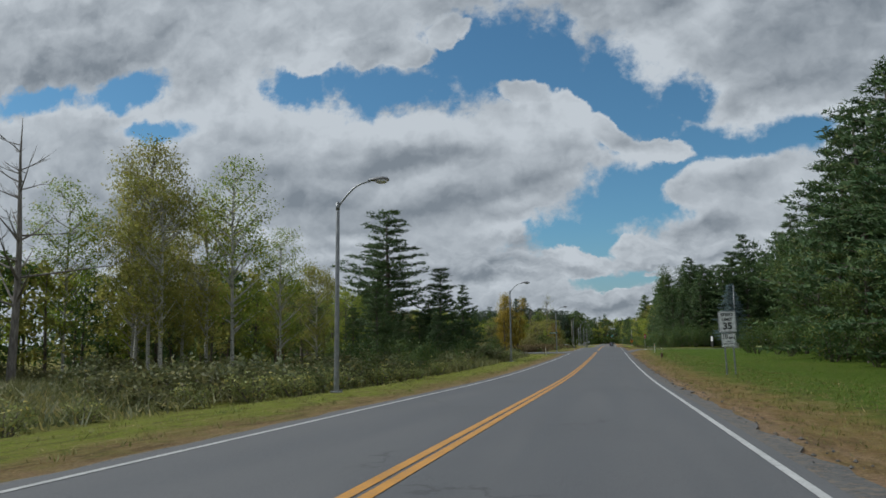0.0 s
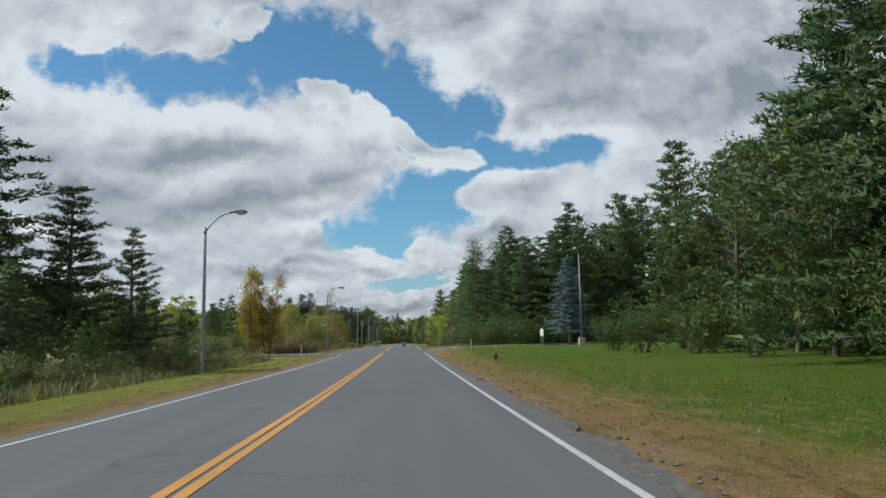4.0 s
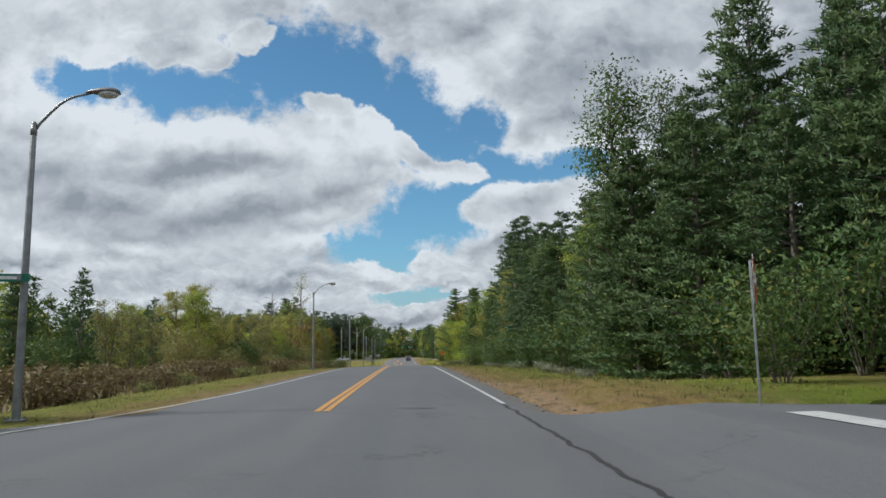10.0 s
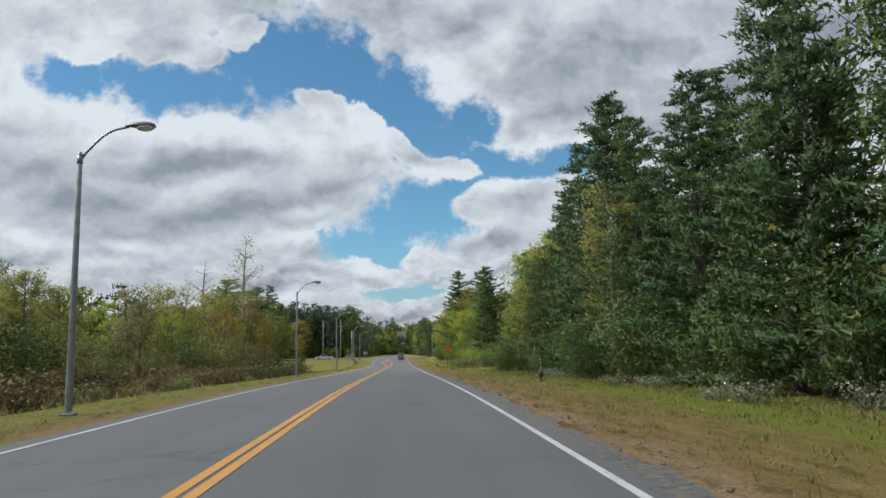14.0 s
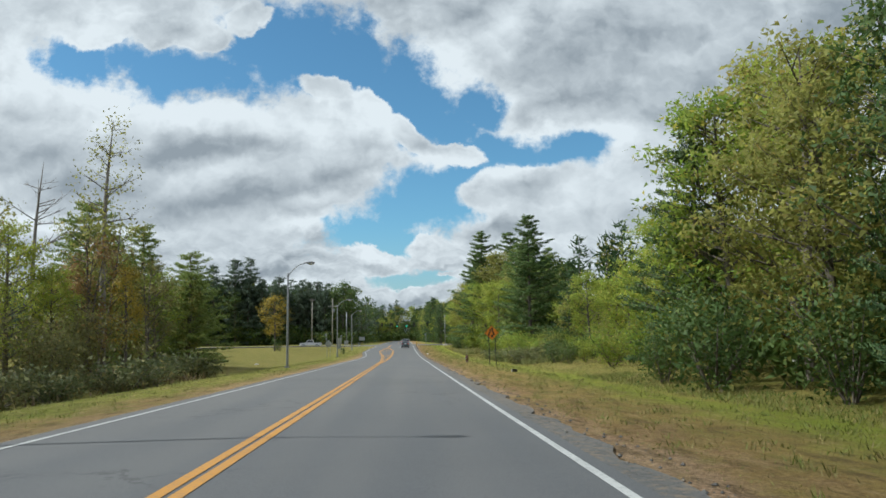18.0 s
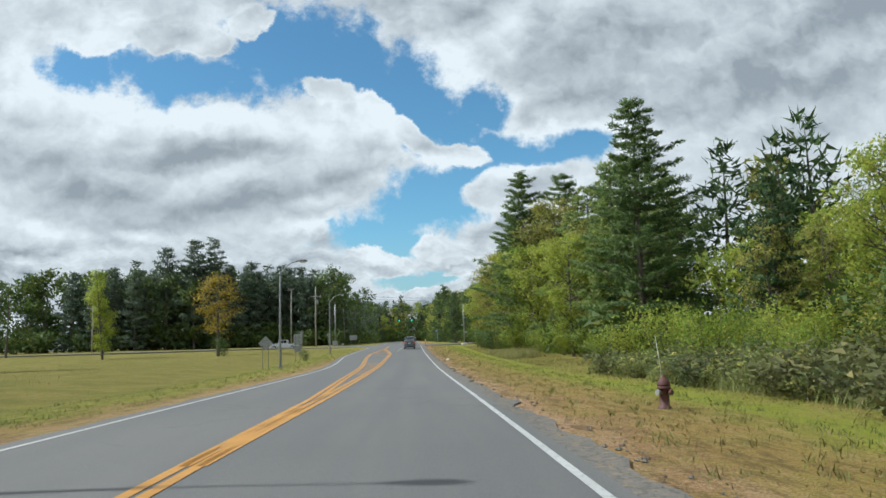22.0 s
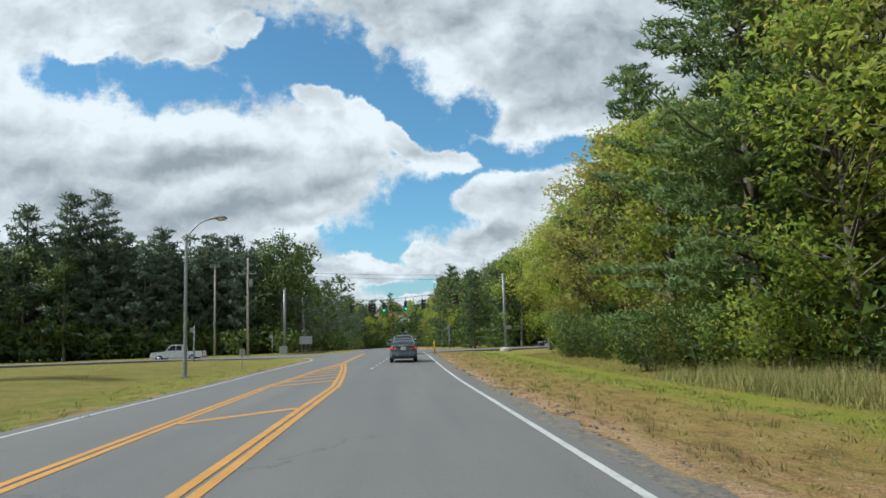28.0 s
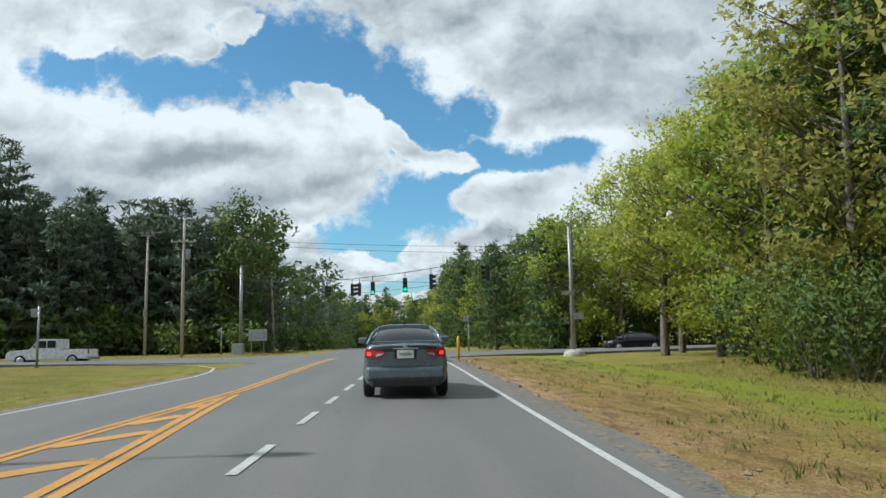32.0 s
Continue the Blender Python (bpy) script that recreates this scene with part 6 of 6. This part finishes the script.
c0 = 1.95
back_sign("warning_sign", "bare grey back of a diamond sign on two posts", ([(0, c0 - 0.55), (0.55, c0), (0, c0 + 0.55), (-0.55, c0)][::-1],), (-0.22, 0.22), 2.2, -8.75, 301.6)
back_sign("road_sign", "bare grey backs of two stacked rectangular signs", (rounded(0.80, 1.05, 0.05, 1.55), rounded(0.70, 0.62, 0.05, 0.88)), (-0.2, 0.2), 2.4, -8.6, 316.8)
back_sign("small_sign", "small grey sign back on a low post", (rounded(0.34, 0.42, 0.03, 0.75),), (0,), 1.15, -7.6, 353.2)
back_sign("road_sign", "wide pale sign back on two posts past the cross road", (rounded(1.5, 0.95, 0.05, 1.35),), (-0.5, 0.5), 2.1, -9.6, 399.0)

# ---- poles of the junction ----


def wooden_pole(label, h, r=0.15):
    e = new("utility_pole")
    tagged(e, label, "utility pole")
    part("pole", ring_tube([(0, 0, -0.4), (0, 0, h * 0.5), (0.03, 0, h)], [r, r * 0.85, r * 0.65]), M["pole_wood"], e)
    return e


def crossarm(e, z, w):
    a = part("crossarm", block(w, 0.10, 0.12, (0, -0.14, z), 0.012), M["pole_wood"], e)
    for i in range(4):
        x = -w / 2 + 0.12 + i * (w - 0.24) / 3
        part("insulator", lathe([(0.02, z + 0.05), (0.05, z + 0.09), (0.055, z + 0.14), (0.03, z + 0.2), (0.02, z + 0.22)], 8), M["glass"], a).location = (x, -0.14, 0)
    for s in (-1, 1):
        part("brace", ring_tube([(s * w * 0.3, -0.14, z - 0.04), (0, -0.1, z - 0.6)], [0.015, 0.015], 6), M["steel"], e)


def lamp_arm(e, z, reach, rise):
    part("lamp_arm", ring_tube([(0.1, 0, z), (reach * 0.5, 0, z + rise * 0.7), (reach * 0.85, 0, z + rise), (reach, 0, z + rise)], [0.04, 0.036, 0.032, 0.03], 8), M["steel"], e)
    bm = bmesh.new()
    bmesh.ops.create_uvsphere(bm, u_segments=12, v_segments=7, radius=1)
    for v in bm.verts:
        v.co = Vector((reach + 0.35 + v.co.x * 0.38, v.co.y * 0.17, z + rise - 0.01 + v.co.z * 0.09))
    part("lamp_head", bm, M["lamp_head"], e)


p1 = wooden_pole("tall pale wooden pole with floodlights on top", 13.3, 0.17)
part("crossarm", block(1.5, 0.12, 0.12, (0, 0, 13.2), 0.012), M["pole_wood"], p1)
for x in (-0.55, 0.0, 0.55):
    part("floodlight", block(0.36, 0.28, 0.30, (x, -0.05, 13.45), 0.05), M["lamp_head"], p1)
part("meter_box", block(0.34, 0.22, 0.8, (0, -0.24, 4.6), 0.03), M["steel"], p1)
stand(p1, -25.6, 420.0)
p2 = wooden_pole("weathered wooden utility pole with a crossarm, transformer and lamp", 13.2, 0.17)
crossarm(p2, 11.0, 2.4)
part("transformer", lathe([(0.22, 9.3), (0.24, 9.35), (0.24, 10.2), (0.2, 10.28), (0.06, 10.3)], 14), M["steel"], p2, "grey transformer can").location = (0.4, 0, 0)
lamp_arm(p2, 6.9, 2.6, 1.3)
stand(p2, -18.5, 408.8)
p3 = new("signal_pole")
tagged(p3, "stout grey steel signal pole with span wires and a cabinet", "signal pole")
part("pole", ring_tube([(0, 0, -0.2), (0, 0, 5), (0, 0, 9.6)], [0.2, 0.18, 0.16], 14), M["steel"], p3)
part("pole_cap", lathe([(0.17, 9.6), (0.15, 9.72), (0.05, 9.78)], 12), M["steel"], p3)
part("bracket", block(0.9, 0.08, 0.08, (0.45, -0.1, 3.8), 0.01), M["steel"], p3)
stand(p3, -15.4, 420.4)
cab = new("signal_cabinet")
tagged(cab, "pale metal traffic signal cabinet on the ground", "cabinet")
part("case", block(1.2, 0.8, 1.15, (0, 0, 0.62), 0.04), M["steel"], cab)
part("door", block(1.0, 0.02, 0.95, (0, -0.41, 0.64), 0.01), M["sign_back"], cab)
part("plinth", block(1.3, 0.9, 0.14, (0, 0, 0.03), 0.02), M["concrete"], cab)
stand(cab, -15.3, 418.6)
p4 = wooden_pole("leaning wooden utility pole with crossarms and a lamp", 11.8, 0.16)
crossarm(p4, 11.4, 2.4)
crossarm(p4, 10.2, 2.2)
lamp_arm(p4, 5.4, 2.4, 1.2)
p4.matrix_world = pose(-14.8, 439.2, ground_z(-14.8, 439.2), 0, -2.5, 0)
p5 = wooden_pole("bare wooden utility pole far along the cross road", 9.5, 0.14)
crossarm(p5, 9.1, 2.2)
stand(p5, -62.0, 398.0)
rp = new("signal_pole")
tagged(rp, "tall pale round signal pole on a concrete foot at the corner", "signal pole")
part("footing", lathe([(0.62, -0.2), (0.60, 0.18), (0.45, 0.34), (0.3, 0.38)], 16), M["concrete"], rp, "round concrete footing")
part("pole", ring_tube([(0, 0, 0.3), (0, 0, 4), (0, 0, 7.4)], [0.13, 0.115, 0.10], 14), M["steel"], rp)
for z, w in ((3.55, 0.7), (2.25, 0.55)):
    s_ = part("sign_panel", block(w, 0.03, 0.22 if z > 3 else 0.36, (-0.25 if z > 3 else 0.3, -0.2, z), 0.01), M["sign_back"], rp)
stand(rp, 11.85, 378.3)


def ped_post(h, x, y):
    e = new("signal_post")
    tagged(e, "thin grey post with a pedestrian signal box", "signal post", "pedestrian signal posts at the junction")
    part("post", ring_tube([(0, 0, -0.2), (0, 0, h)], [0.06, 0.055], 10), M["steel"], e)
    part("signal_box", block(0.36, 0.22, 0.42, (-0.2, 0, h - 0.35), 0.03), M["steel"], e)
    part("push_button", block(0.14, 0.1, 0.3, (0, -0.08, 1.15), 0.02), M["sign_back"], e)
    stand(e, x, y)


ped_post(3.2, -16.85, 376.8)
ped_post(3.0, 7.7, 397.5)
ped_post(2.9, -16.6, 416.5)
e = new("marker_post")
tagged(e, "short yellow plastic marker post by the junction", "marker post")
part("stake", lathe([(0.07, -0.1), (0.07, 1.0), (0.05, 1.08), (0.01, 1.1)], 12), M["yellow_plastic"], e)
stand(e, 4.75, 371.5)

# ---- span wire and signals ----
A, B = Vector((-15.4, 420.4, ground_z(-15.4, 420.4) + 8.2)), Vector((11.85, 378.3, ground_z(11.85, 378.3) + 6.6))


def cable(name, label, a, b, sag, r=0.018, lift=0.0):
    pts = [a.lerp(b, i / 16) - Vector((0, 0, sag * 4 * (i / 16) * (1 - i / 16))) for i in range(17)]
    bm = ring_tube(pts, [r] * 17, 5)
    me = bpy.data.meshes.new(name)
    bm.to_mesh(me)
    bm.free()
    return thing(name, me, M["wire"], label, "cable", "cables over the junction")


SAG = 1.05
cable("span_wire", "black span wire carrying the traffic signals", A, B, SAG, 0.025)
cable("span_wire", "slack lower tether wire between the signal poles", A - Vector((0, 0, 1.4)), B - Vector((0, 0, 1.2)), 1.0, 0.014)
FAR = Vector((46.0, 402.0, 9.0))
for z, s_ in ((11.3, 1.2), (11.0, 1.5), (8.2, 1.6)):
    cable("power_line", "black overhead power line crossing the road", Vector((-18.5, 408.8, z)), FAR + Vector((0, 0, z - 10.4)), s_)
for z in (11.3, 10.2):
    cable("power_line", "black overhead power line along the cross road", Vector((-18.5, 408.8, z)), Vector((-62, 398, z - 2.0)), 0.8)
    cable("power_line", "black overhead line between two poles", Vector((-18.5, 408.8, z)), Vector((-14.8, 439.2, z + 0.2)), 0.4)


def signal(f, turn, state):
    """A three-lens signal head hung from the span wire at the fraction f of its length."""
    top = A.lerp(B, f) - Vector((0, 0, SAG * 4 * f * (1 - f)))
    e = new("traffic_light")
    tagged(e, "dark three-lens traffic light with a lit green lamp" if state else "dark three-lens traffic light seen edge-on", "traffic light", "traffic lights over the junction")
    part("hanger", ring_tube([(0, 0, 0.02), (0, 0, -0.42)], [0.025, 0.025], 8), M["wire"], e)
    body = part("housing", block(0.34, 0.26, 1.06, (0, 0, -0.95), 0.03), M["black"], e)
    for k in range(3):
        z = -0.62 - 0.33 * k
        part("lens", lathe([(0.125, 0.0), (0.11, 0.02), (0.05, 0.04)], 14), M["go"] if state and k == 2 else M["lamp_head"], body, "lit green lens" if state and k == 2 else "").matrix_basis = pose(0, -0.13, z, 90, 0, 0)
        bm = bmesh.new()
        rows = []
        for d in (0.0, 0.24):
            rows.append([bm.verts.new((0.15 * math.cos(radians(a)), -0.12 - d, z + 0.15 * math.sin(radians(a)))) for a in range(-30, 211, 24)])
        for i in range(len(rows[0]) - 1):
            bm.faces.new((rows[0][i], rows[0][i + 1], rows[1][i + 1], rows[1][i]))
        bmesh.ops.solidify(bm, geom=bm.faces[:], thickness=0.008)
        part("visor", bm, M["black"], body)
    e.matrix_world = Matrix.Translation(top) @ Matrix.Rotation(radians(turn), 4, "Z")


for f, turn, state in ((0.405, 80, 0), (0.497, 92, 0), (0.522, -88, 0), (0.564, 0, 1), (0.658, 4, 1), (0.726, 85, 0), (0.852, -85, 0)):
    signal(f, turn, state)


# ================= vehicles =================
def wheel(parent, x, y, r, w):
    bm = ring_tube([(-w / 2, 0, 0), (-w / 2 + 0.03, 0, 0), (w / 2 - 0.03, 0, 0), (w / 2, 0, 0)], [r * 0.86, r, r, r * 0.86], 24)
    wh = part("wheel", bm, M["tyre"], parent, "black tyre")
    wh.location = (x, y, r)
    s = 1 if x > 0 else -1
    part("rim", ring_tube([(s * w * 0.3, 0, 0), (s * (w / 2 + 0.004), 0, 0), (s * (w / 2 + 0.012), 0, 0)], [r * 0.64, r * 0.62, r * 0.2], 18), M["sign_back"], wh, "grey alloy rim")


def sweep(bm, w, L, back=0.22, nose=0.34):
    """Rounds both ends of a car in plan, so that its corners lie further in than its middle."""
    for v in bm.verts:
        k = min(abs(v.co.x) / w, 1.0) ** 3
        v.co.y += k * (back * max(0.0, min(1.0, (-v.co.y - L + 0.9) / 0.9)) - nose * max(0.0, min(1.0, (v.co.y - L + 1.1) / 1.1)))
    return bm


def shell(stations, w, L):
    """A smooth lofted skin through stations of (y, half-outline); the ends are closed."""
    bm = bmesh.new()
    rings = []
    for y, half in stations:
        full = list(half) + [(-x, z) for x, z in half[::-1]]
        rings.append([bm.verts.new((x, y, z)) for x, z in full])
    n = len(rings[0])
    for a, b in zip(rings, rings[1:]):
        for k in range(n):
            bm.faces.new((a[k], a[(k + 1) % n], b[(k + 1) % n], b[k])).smooth = True
    for ring in (rings[0][::-1], rings[-1]):
        bm.faces.new(ring)
    bmesh.ops.recalc_face_normals(bm, faces=bm.faces)
    return sweep(bm, w, L)


def car(label, paint, length, width, height, suv=False, braking=False):
    e = new("car")
    tagged(e, label, "car")
    w, L, H = width / 2, length / 2, height
    deck, belt = 0.735 * H, 0.70 * H

    def skin(top, k, sill=0.20):
        k *= w
        return [(k * 0.80, sill), (k * 0.93, sill + 0.05), (k * 0.985, 0.40), (k, 0.56), (k * 0.985, 0.70), (k * 0.95, top - 0.12), (k * 0.90, top - 0.045), (k * 0.80, top - 0.005), (k * 0.45, top + 0.008), (0.001, top + 0.012)]

    body = part("body", shell([
        (-L + 0.05, [(w * 0.74, 0.30), (w * 0.86, 0.33), (w * 0.90, 0.40), (w * 0.92, 0.50), (w * 0.91, 0.62), (w * 0.89, deck - 0.16), (w * 0.86, deck - 0.10), (w * 0.78, deck - 0.05), (w * 0.45, deck - 0.035), (0.001, deck - 0.03)]),
        (-L + 0.09, skin(deck - 0.015, 0.955, 0.26)), (-L + 0.22, skin(deck, 0.985, 0.22)), (-L + 0.62, skin(deck + 0.005, 1.0)), (-0.5, skin(belt, 1.0)), (0.7, skin(belt - 0.01, 1.0)),
        (L - 1.0, skin(belt - 0.06, 0.99)), (L - 0.45, skin(belt - 0.15, 0.96)), (L - 0.12, skin(belt - 0.27, 0.92)), (L, skin(belt - 0.38, 0.86, 0.26))], w, L), paint, e)
    back = -L + (0.16 if suv else 0.50)
    roof0 = -L + (0.50 if suv else 1.28)

    def cabin(y, z, k, grow=0.0):
        return (y, [(w * 0.90 + grow, deck - 0.10), (w * 0.885 + grow, deck - 0.02), (w * (0.88 - 0.11 * k) + grow, deck + (z - deck) * 0.5), (w * (0.86 - 0.22 * k) + grow, z - 0.06), (w * (0.80 - 0.23 * k) + grow, z - 0.012), (w * 0.35, z + 0.004 * k), (0.001, z + 0.012 * k)])

    part("window_glass", shell([cabin(back, deck + 0.012, 0.05), cabin(back + (roof0 - back) * 0.5, deck + (H - deck) * 0.58, 0.65), cabin(roof0, H - 0.035, 1), cabin(roof0 + 0.7, H - 0.012, 1), cabin(0.40, H - 0.06, 1), cabin(1.30, belt - 0.02, 0.1)], w * 3, L * 3), M["car_glass"], e, "dark tinted glass")
    part("roof", shell([(roof0 - 0.05, [(w * 0.64, H - 0.075), (w * 0.60, H - 0.028), (w * 0.35, H - 0.012), (0.001, H - 0.008)]), (roof0 + 0.7, [(w * 0.66, H - 0.07), (w * 0.61, H - 0.008), (w * 0.35, H + 0.012), (0.001, H + 0.018)]), (0.42, [(w * 0.65, H - 0.11), (w * 0.60, H - 0.058), (w * 0.35, H - 0.036), (0.001, H - 0.03)])], w * 3, L * 3), paint, e)
    for s in (-1, 1):
        part("pillar", ring_tube([(s * w * 0.885, back - 0.02, deck - 0.02), (s * w * 0.775, back + (roof0 - back) * 0.5, deck + (H - deck) * 0.56), (s * w * 0.625, roof0, H - 0.055)], [0.036, 0.032, 0.028], 10), paint, e)
        part("pillar", ring_tube([(s * w * 0.885, 1.26, belt - 0.04), (s * w * 0.76, 0.82, belt + (H - belt) * 0.55), (s * w * 0.63, 0.40, H - 0.085)], [0.03, 0.028, 0.026], 8), paint, e)
        lamp_z = deck - 0.165
        bm = plate([(s * w * 0.93, lamp_z - 0.075), (s * w * 0.945, lamp_z + 0.02), (s * w * 0.90, lamp_z + 0.085), (s * w * 0.62, lamp_z + 0.06), (s * w * 0.46, lamp_z + 0.03), (s * w * 0.50, lamp_z - 0.015), (s * w * 0.66, lamp_z - 0.075)], 0.10, -L + 0.035)
        tl = part("tail_light", sweep(bm, w, L), M["tail"], e, "red wrap-around tail light")
        bm = plate([(s * w * 0.885, lamp_z - 0.040), (s * w * 0.885, lamp_z + 0.025), (s * w * 0.79, lamp_z + 0.025), (s * w * 0.79, lamp_z - 0.040)], 0.02, -L + 0.018)
        part("brake_lamp", sweep(bm, w, L), M["brake"] if braking else M["tail"], tl, "lit red brake lamp" if braking else "")
        bm = plate([(s * w * 0.68, lamp_z - 0.06), (s * w * 0.66, lamp_z - 0.01), (s * w * 0.50, lamp_z + 0.0), (s * w * 0.53, lamp_z - 0.02)], 0.02, -L + 0.02)
        part("reversing_lamp", sweep(bm, w, L), M["glass"], tl, "clear reversing lamp")
        bm = block(0.19, 0.10, 0.13, (s * (w + 0.10), 0.70, belt + 0.09), 0.035, 3)
        part("mirror", bm, paint, e)
        part("headlight", sweep(block(0.32, 0.16, 0.11, (s * (w - 0.26), L - 0.16, belt - 0.27), 0.03), w, L), M["glass"], e, "clear headlight")
        part("side_trim", block(0.012, 1.9, 0.03, (s * (w + 0.002), 0.1, 0.30), 0.004), M["black"], e, "black sill trim")
        for y in (-L + 0.80, L - 0.84):
            wheel(e, s * (w - 0.10), y, 0.315, 0.20)
    part("bumper", sweep(block(width * 0.93, 0.18, 0.24, (0, -L + 0.06, 0.46), 0.07, 4), w, L), paint, e)
    part("diffuser", sweep(block(width * 0.80, 0.14, 0.15, (0, -L + 0.07, 0.29), 0.03), w, L), M["black"], e, "black lower bumper trim")
    pl = part("number_plate", block(0.30, 0.012, 0.15, (0, -L + 0.012, deck - 0.185), 0.004), M["white_sign"], e, "white number plate")
    part("text_bar", block(0.22, 0.006, 0.05, (0, -L + 0.004, deck - 0.185), 0.0), M["sign_back"], pl)
    # Flat black panel paints the shade of a recess that is not modelled.
    part("plate_recess", block(0.40, 0.02, 0.19, (0, -L + 0.022, deck - 0.175), 0.012), M["black"], e, "black panel standing in for the shade around the number plate")
    part("trunk_handle", block(0.46, 0.03, 0.022, (0, -L + 0.012, deck - 0.085), 0.006), M["sign_back"], e, "bright trim strip")
    part("badge", lathe([(0.04, 0.0), (0.036, 0.01)], 12), M["sign_back"], e).matrix_basis = pose(0, -L + 0.03, deck - 0.045, 90, 0, 0)
    if not suv:
        part("spoiler", sweep(block(width * 0.80, 0.14, 0.028, (0, -L + 0.17, deck + 0.035), 0.01), w, L), paint, e, "low boot-lid spoiler")
        part("antenna", block(0.05, 0.12, 0.05, (0, roof0 + 0.22, H + 0.03), 0.015), M["black"], e)
    return e


def on_road(ob, x, y, turn=0.0):
    slope = math.degrees(math.atan2(road_z(y + 2) - road_z(y - 2), 4))
    ob.matrix_world = pose(x, y, road_z(y) + crown(x) + 0.004, slope if abs(turn) < 45 else 0, 0, turn)
    return ob


on_road(car("dark grey sedan waiting in the lane with its brake lights on", M["car_paint"], 4.3, 1.57, 1.34, False, True), 2.06, 352.1)
on_road(car("silver estate car waiting ahead of the sedan", M["silver_car"], 4.7, 1.80, 1.52, True), 2.1, 369.0)
on_road(car("black car on the cross road beside the wood", M["black_car"], 4.3, 1.74, 1.36), 19.4, 391.4, 90)


def pickup():
    e = new("pickup_truck")
    tagged(e, "white pickup truck standing on the cross road", "pickup truck")
    side = [(-2.8, 0.45), (-2.8, 1.12), (-0.75, 1.14), (-0.72, 1.86), (0.55, 1.88), (1.15, 1.18), (2.55, 1.08), (2.75, 0.9), (2.78, 0.45)]
    bm = bmesh.new()
    a = [bm.verts.new((-0.95, y, z)) for y, z in side]
    b = [bm.verts.new((0.95, y, z)) for y, z in side]
    bm.faces.new(a)
    bm.faces.new(b[::-1])
    for i in range(len(side)):
        j = (i + 1) % len(side)
        bm.faces.new((a[i], b[i], b[j], a[j]))
    bmesh.ops.recalc_face_normals(bm, faces=bm.faces)
    bmesh.ops.bevel(bm, geom=bm.edges[:], offset=0.05, segments=2, affect="EDGES")
    part("body", bm, M["white_car"], e)
    for s in (-1, 1):
        for y0, y1 in ((-0.62, -0.05), (0.02, 0.8)):
            part("side_window", plate([(y0, 1.25), (y1, 1.25), (min(y1, 0.48), 1.76), (y0, 1.76)], 0.01), M["car_glass"], e).matrix_basis = pose(s * 0.958, 0, 0, 0, 0, 90)
        for y in (-1.75, 1.75):
            wheel(e, s * 0.84, y, 0.40, 0.26)
        part("mirror", block(0.2, 0.12, 0.2, (s * 1.06, 0.75, 1.35), 0.03), M["black"], e)
    part("bed", block(1.6, 1.85, 0.04, (0, -1.75, 1.15), 0.01), M["black"], e, "dark open load bed")
    part("tail_light", block(0.12, 0.06, 0.3, (0.85, -2.81, 0.95), 0.01), M["tail"], e)
    part("tail_light", block(0.12, 0.06, 0.3, (-0.85, -2.81, 0.95), 0.01), M["tail"], e)
    part("bumper", block(1.9, 0.12, 0.2, (0, -2.86, 0.5), 0.03), M["steel"], e)
    return e


on_road(pickup(), -22.4, 391.0, 90)
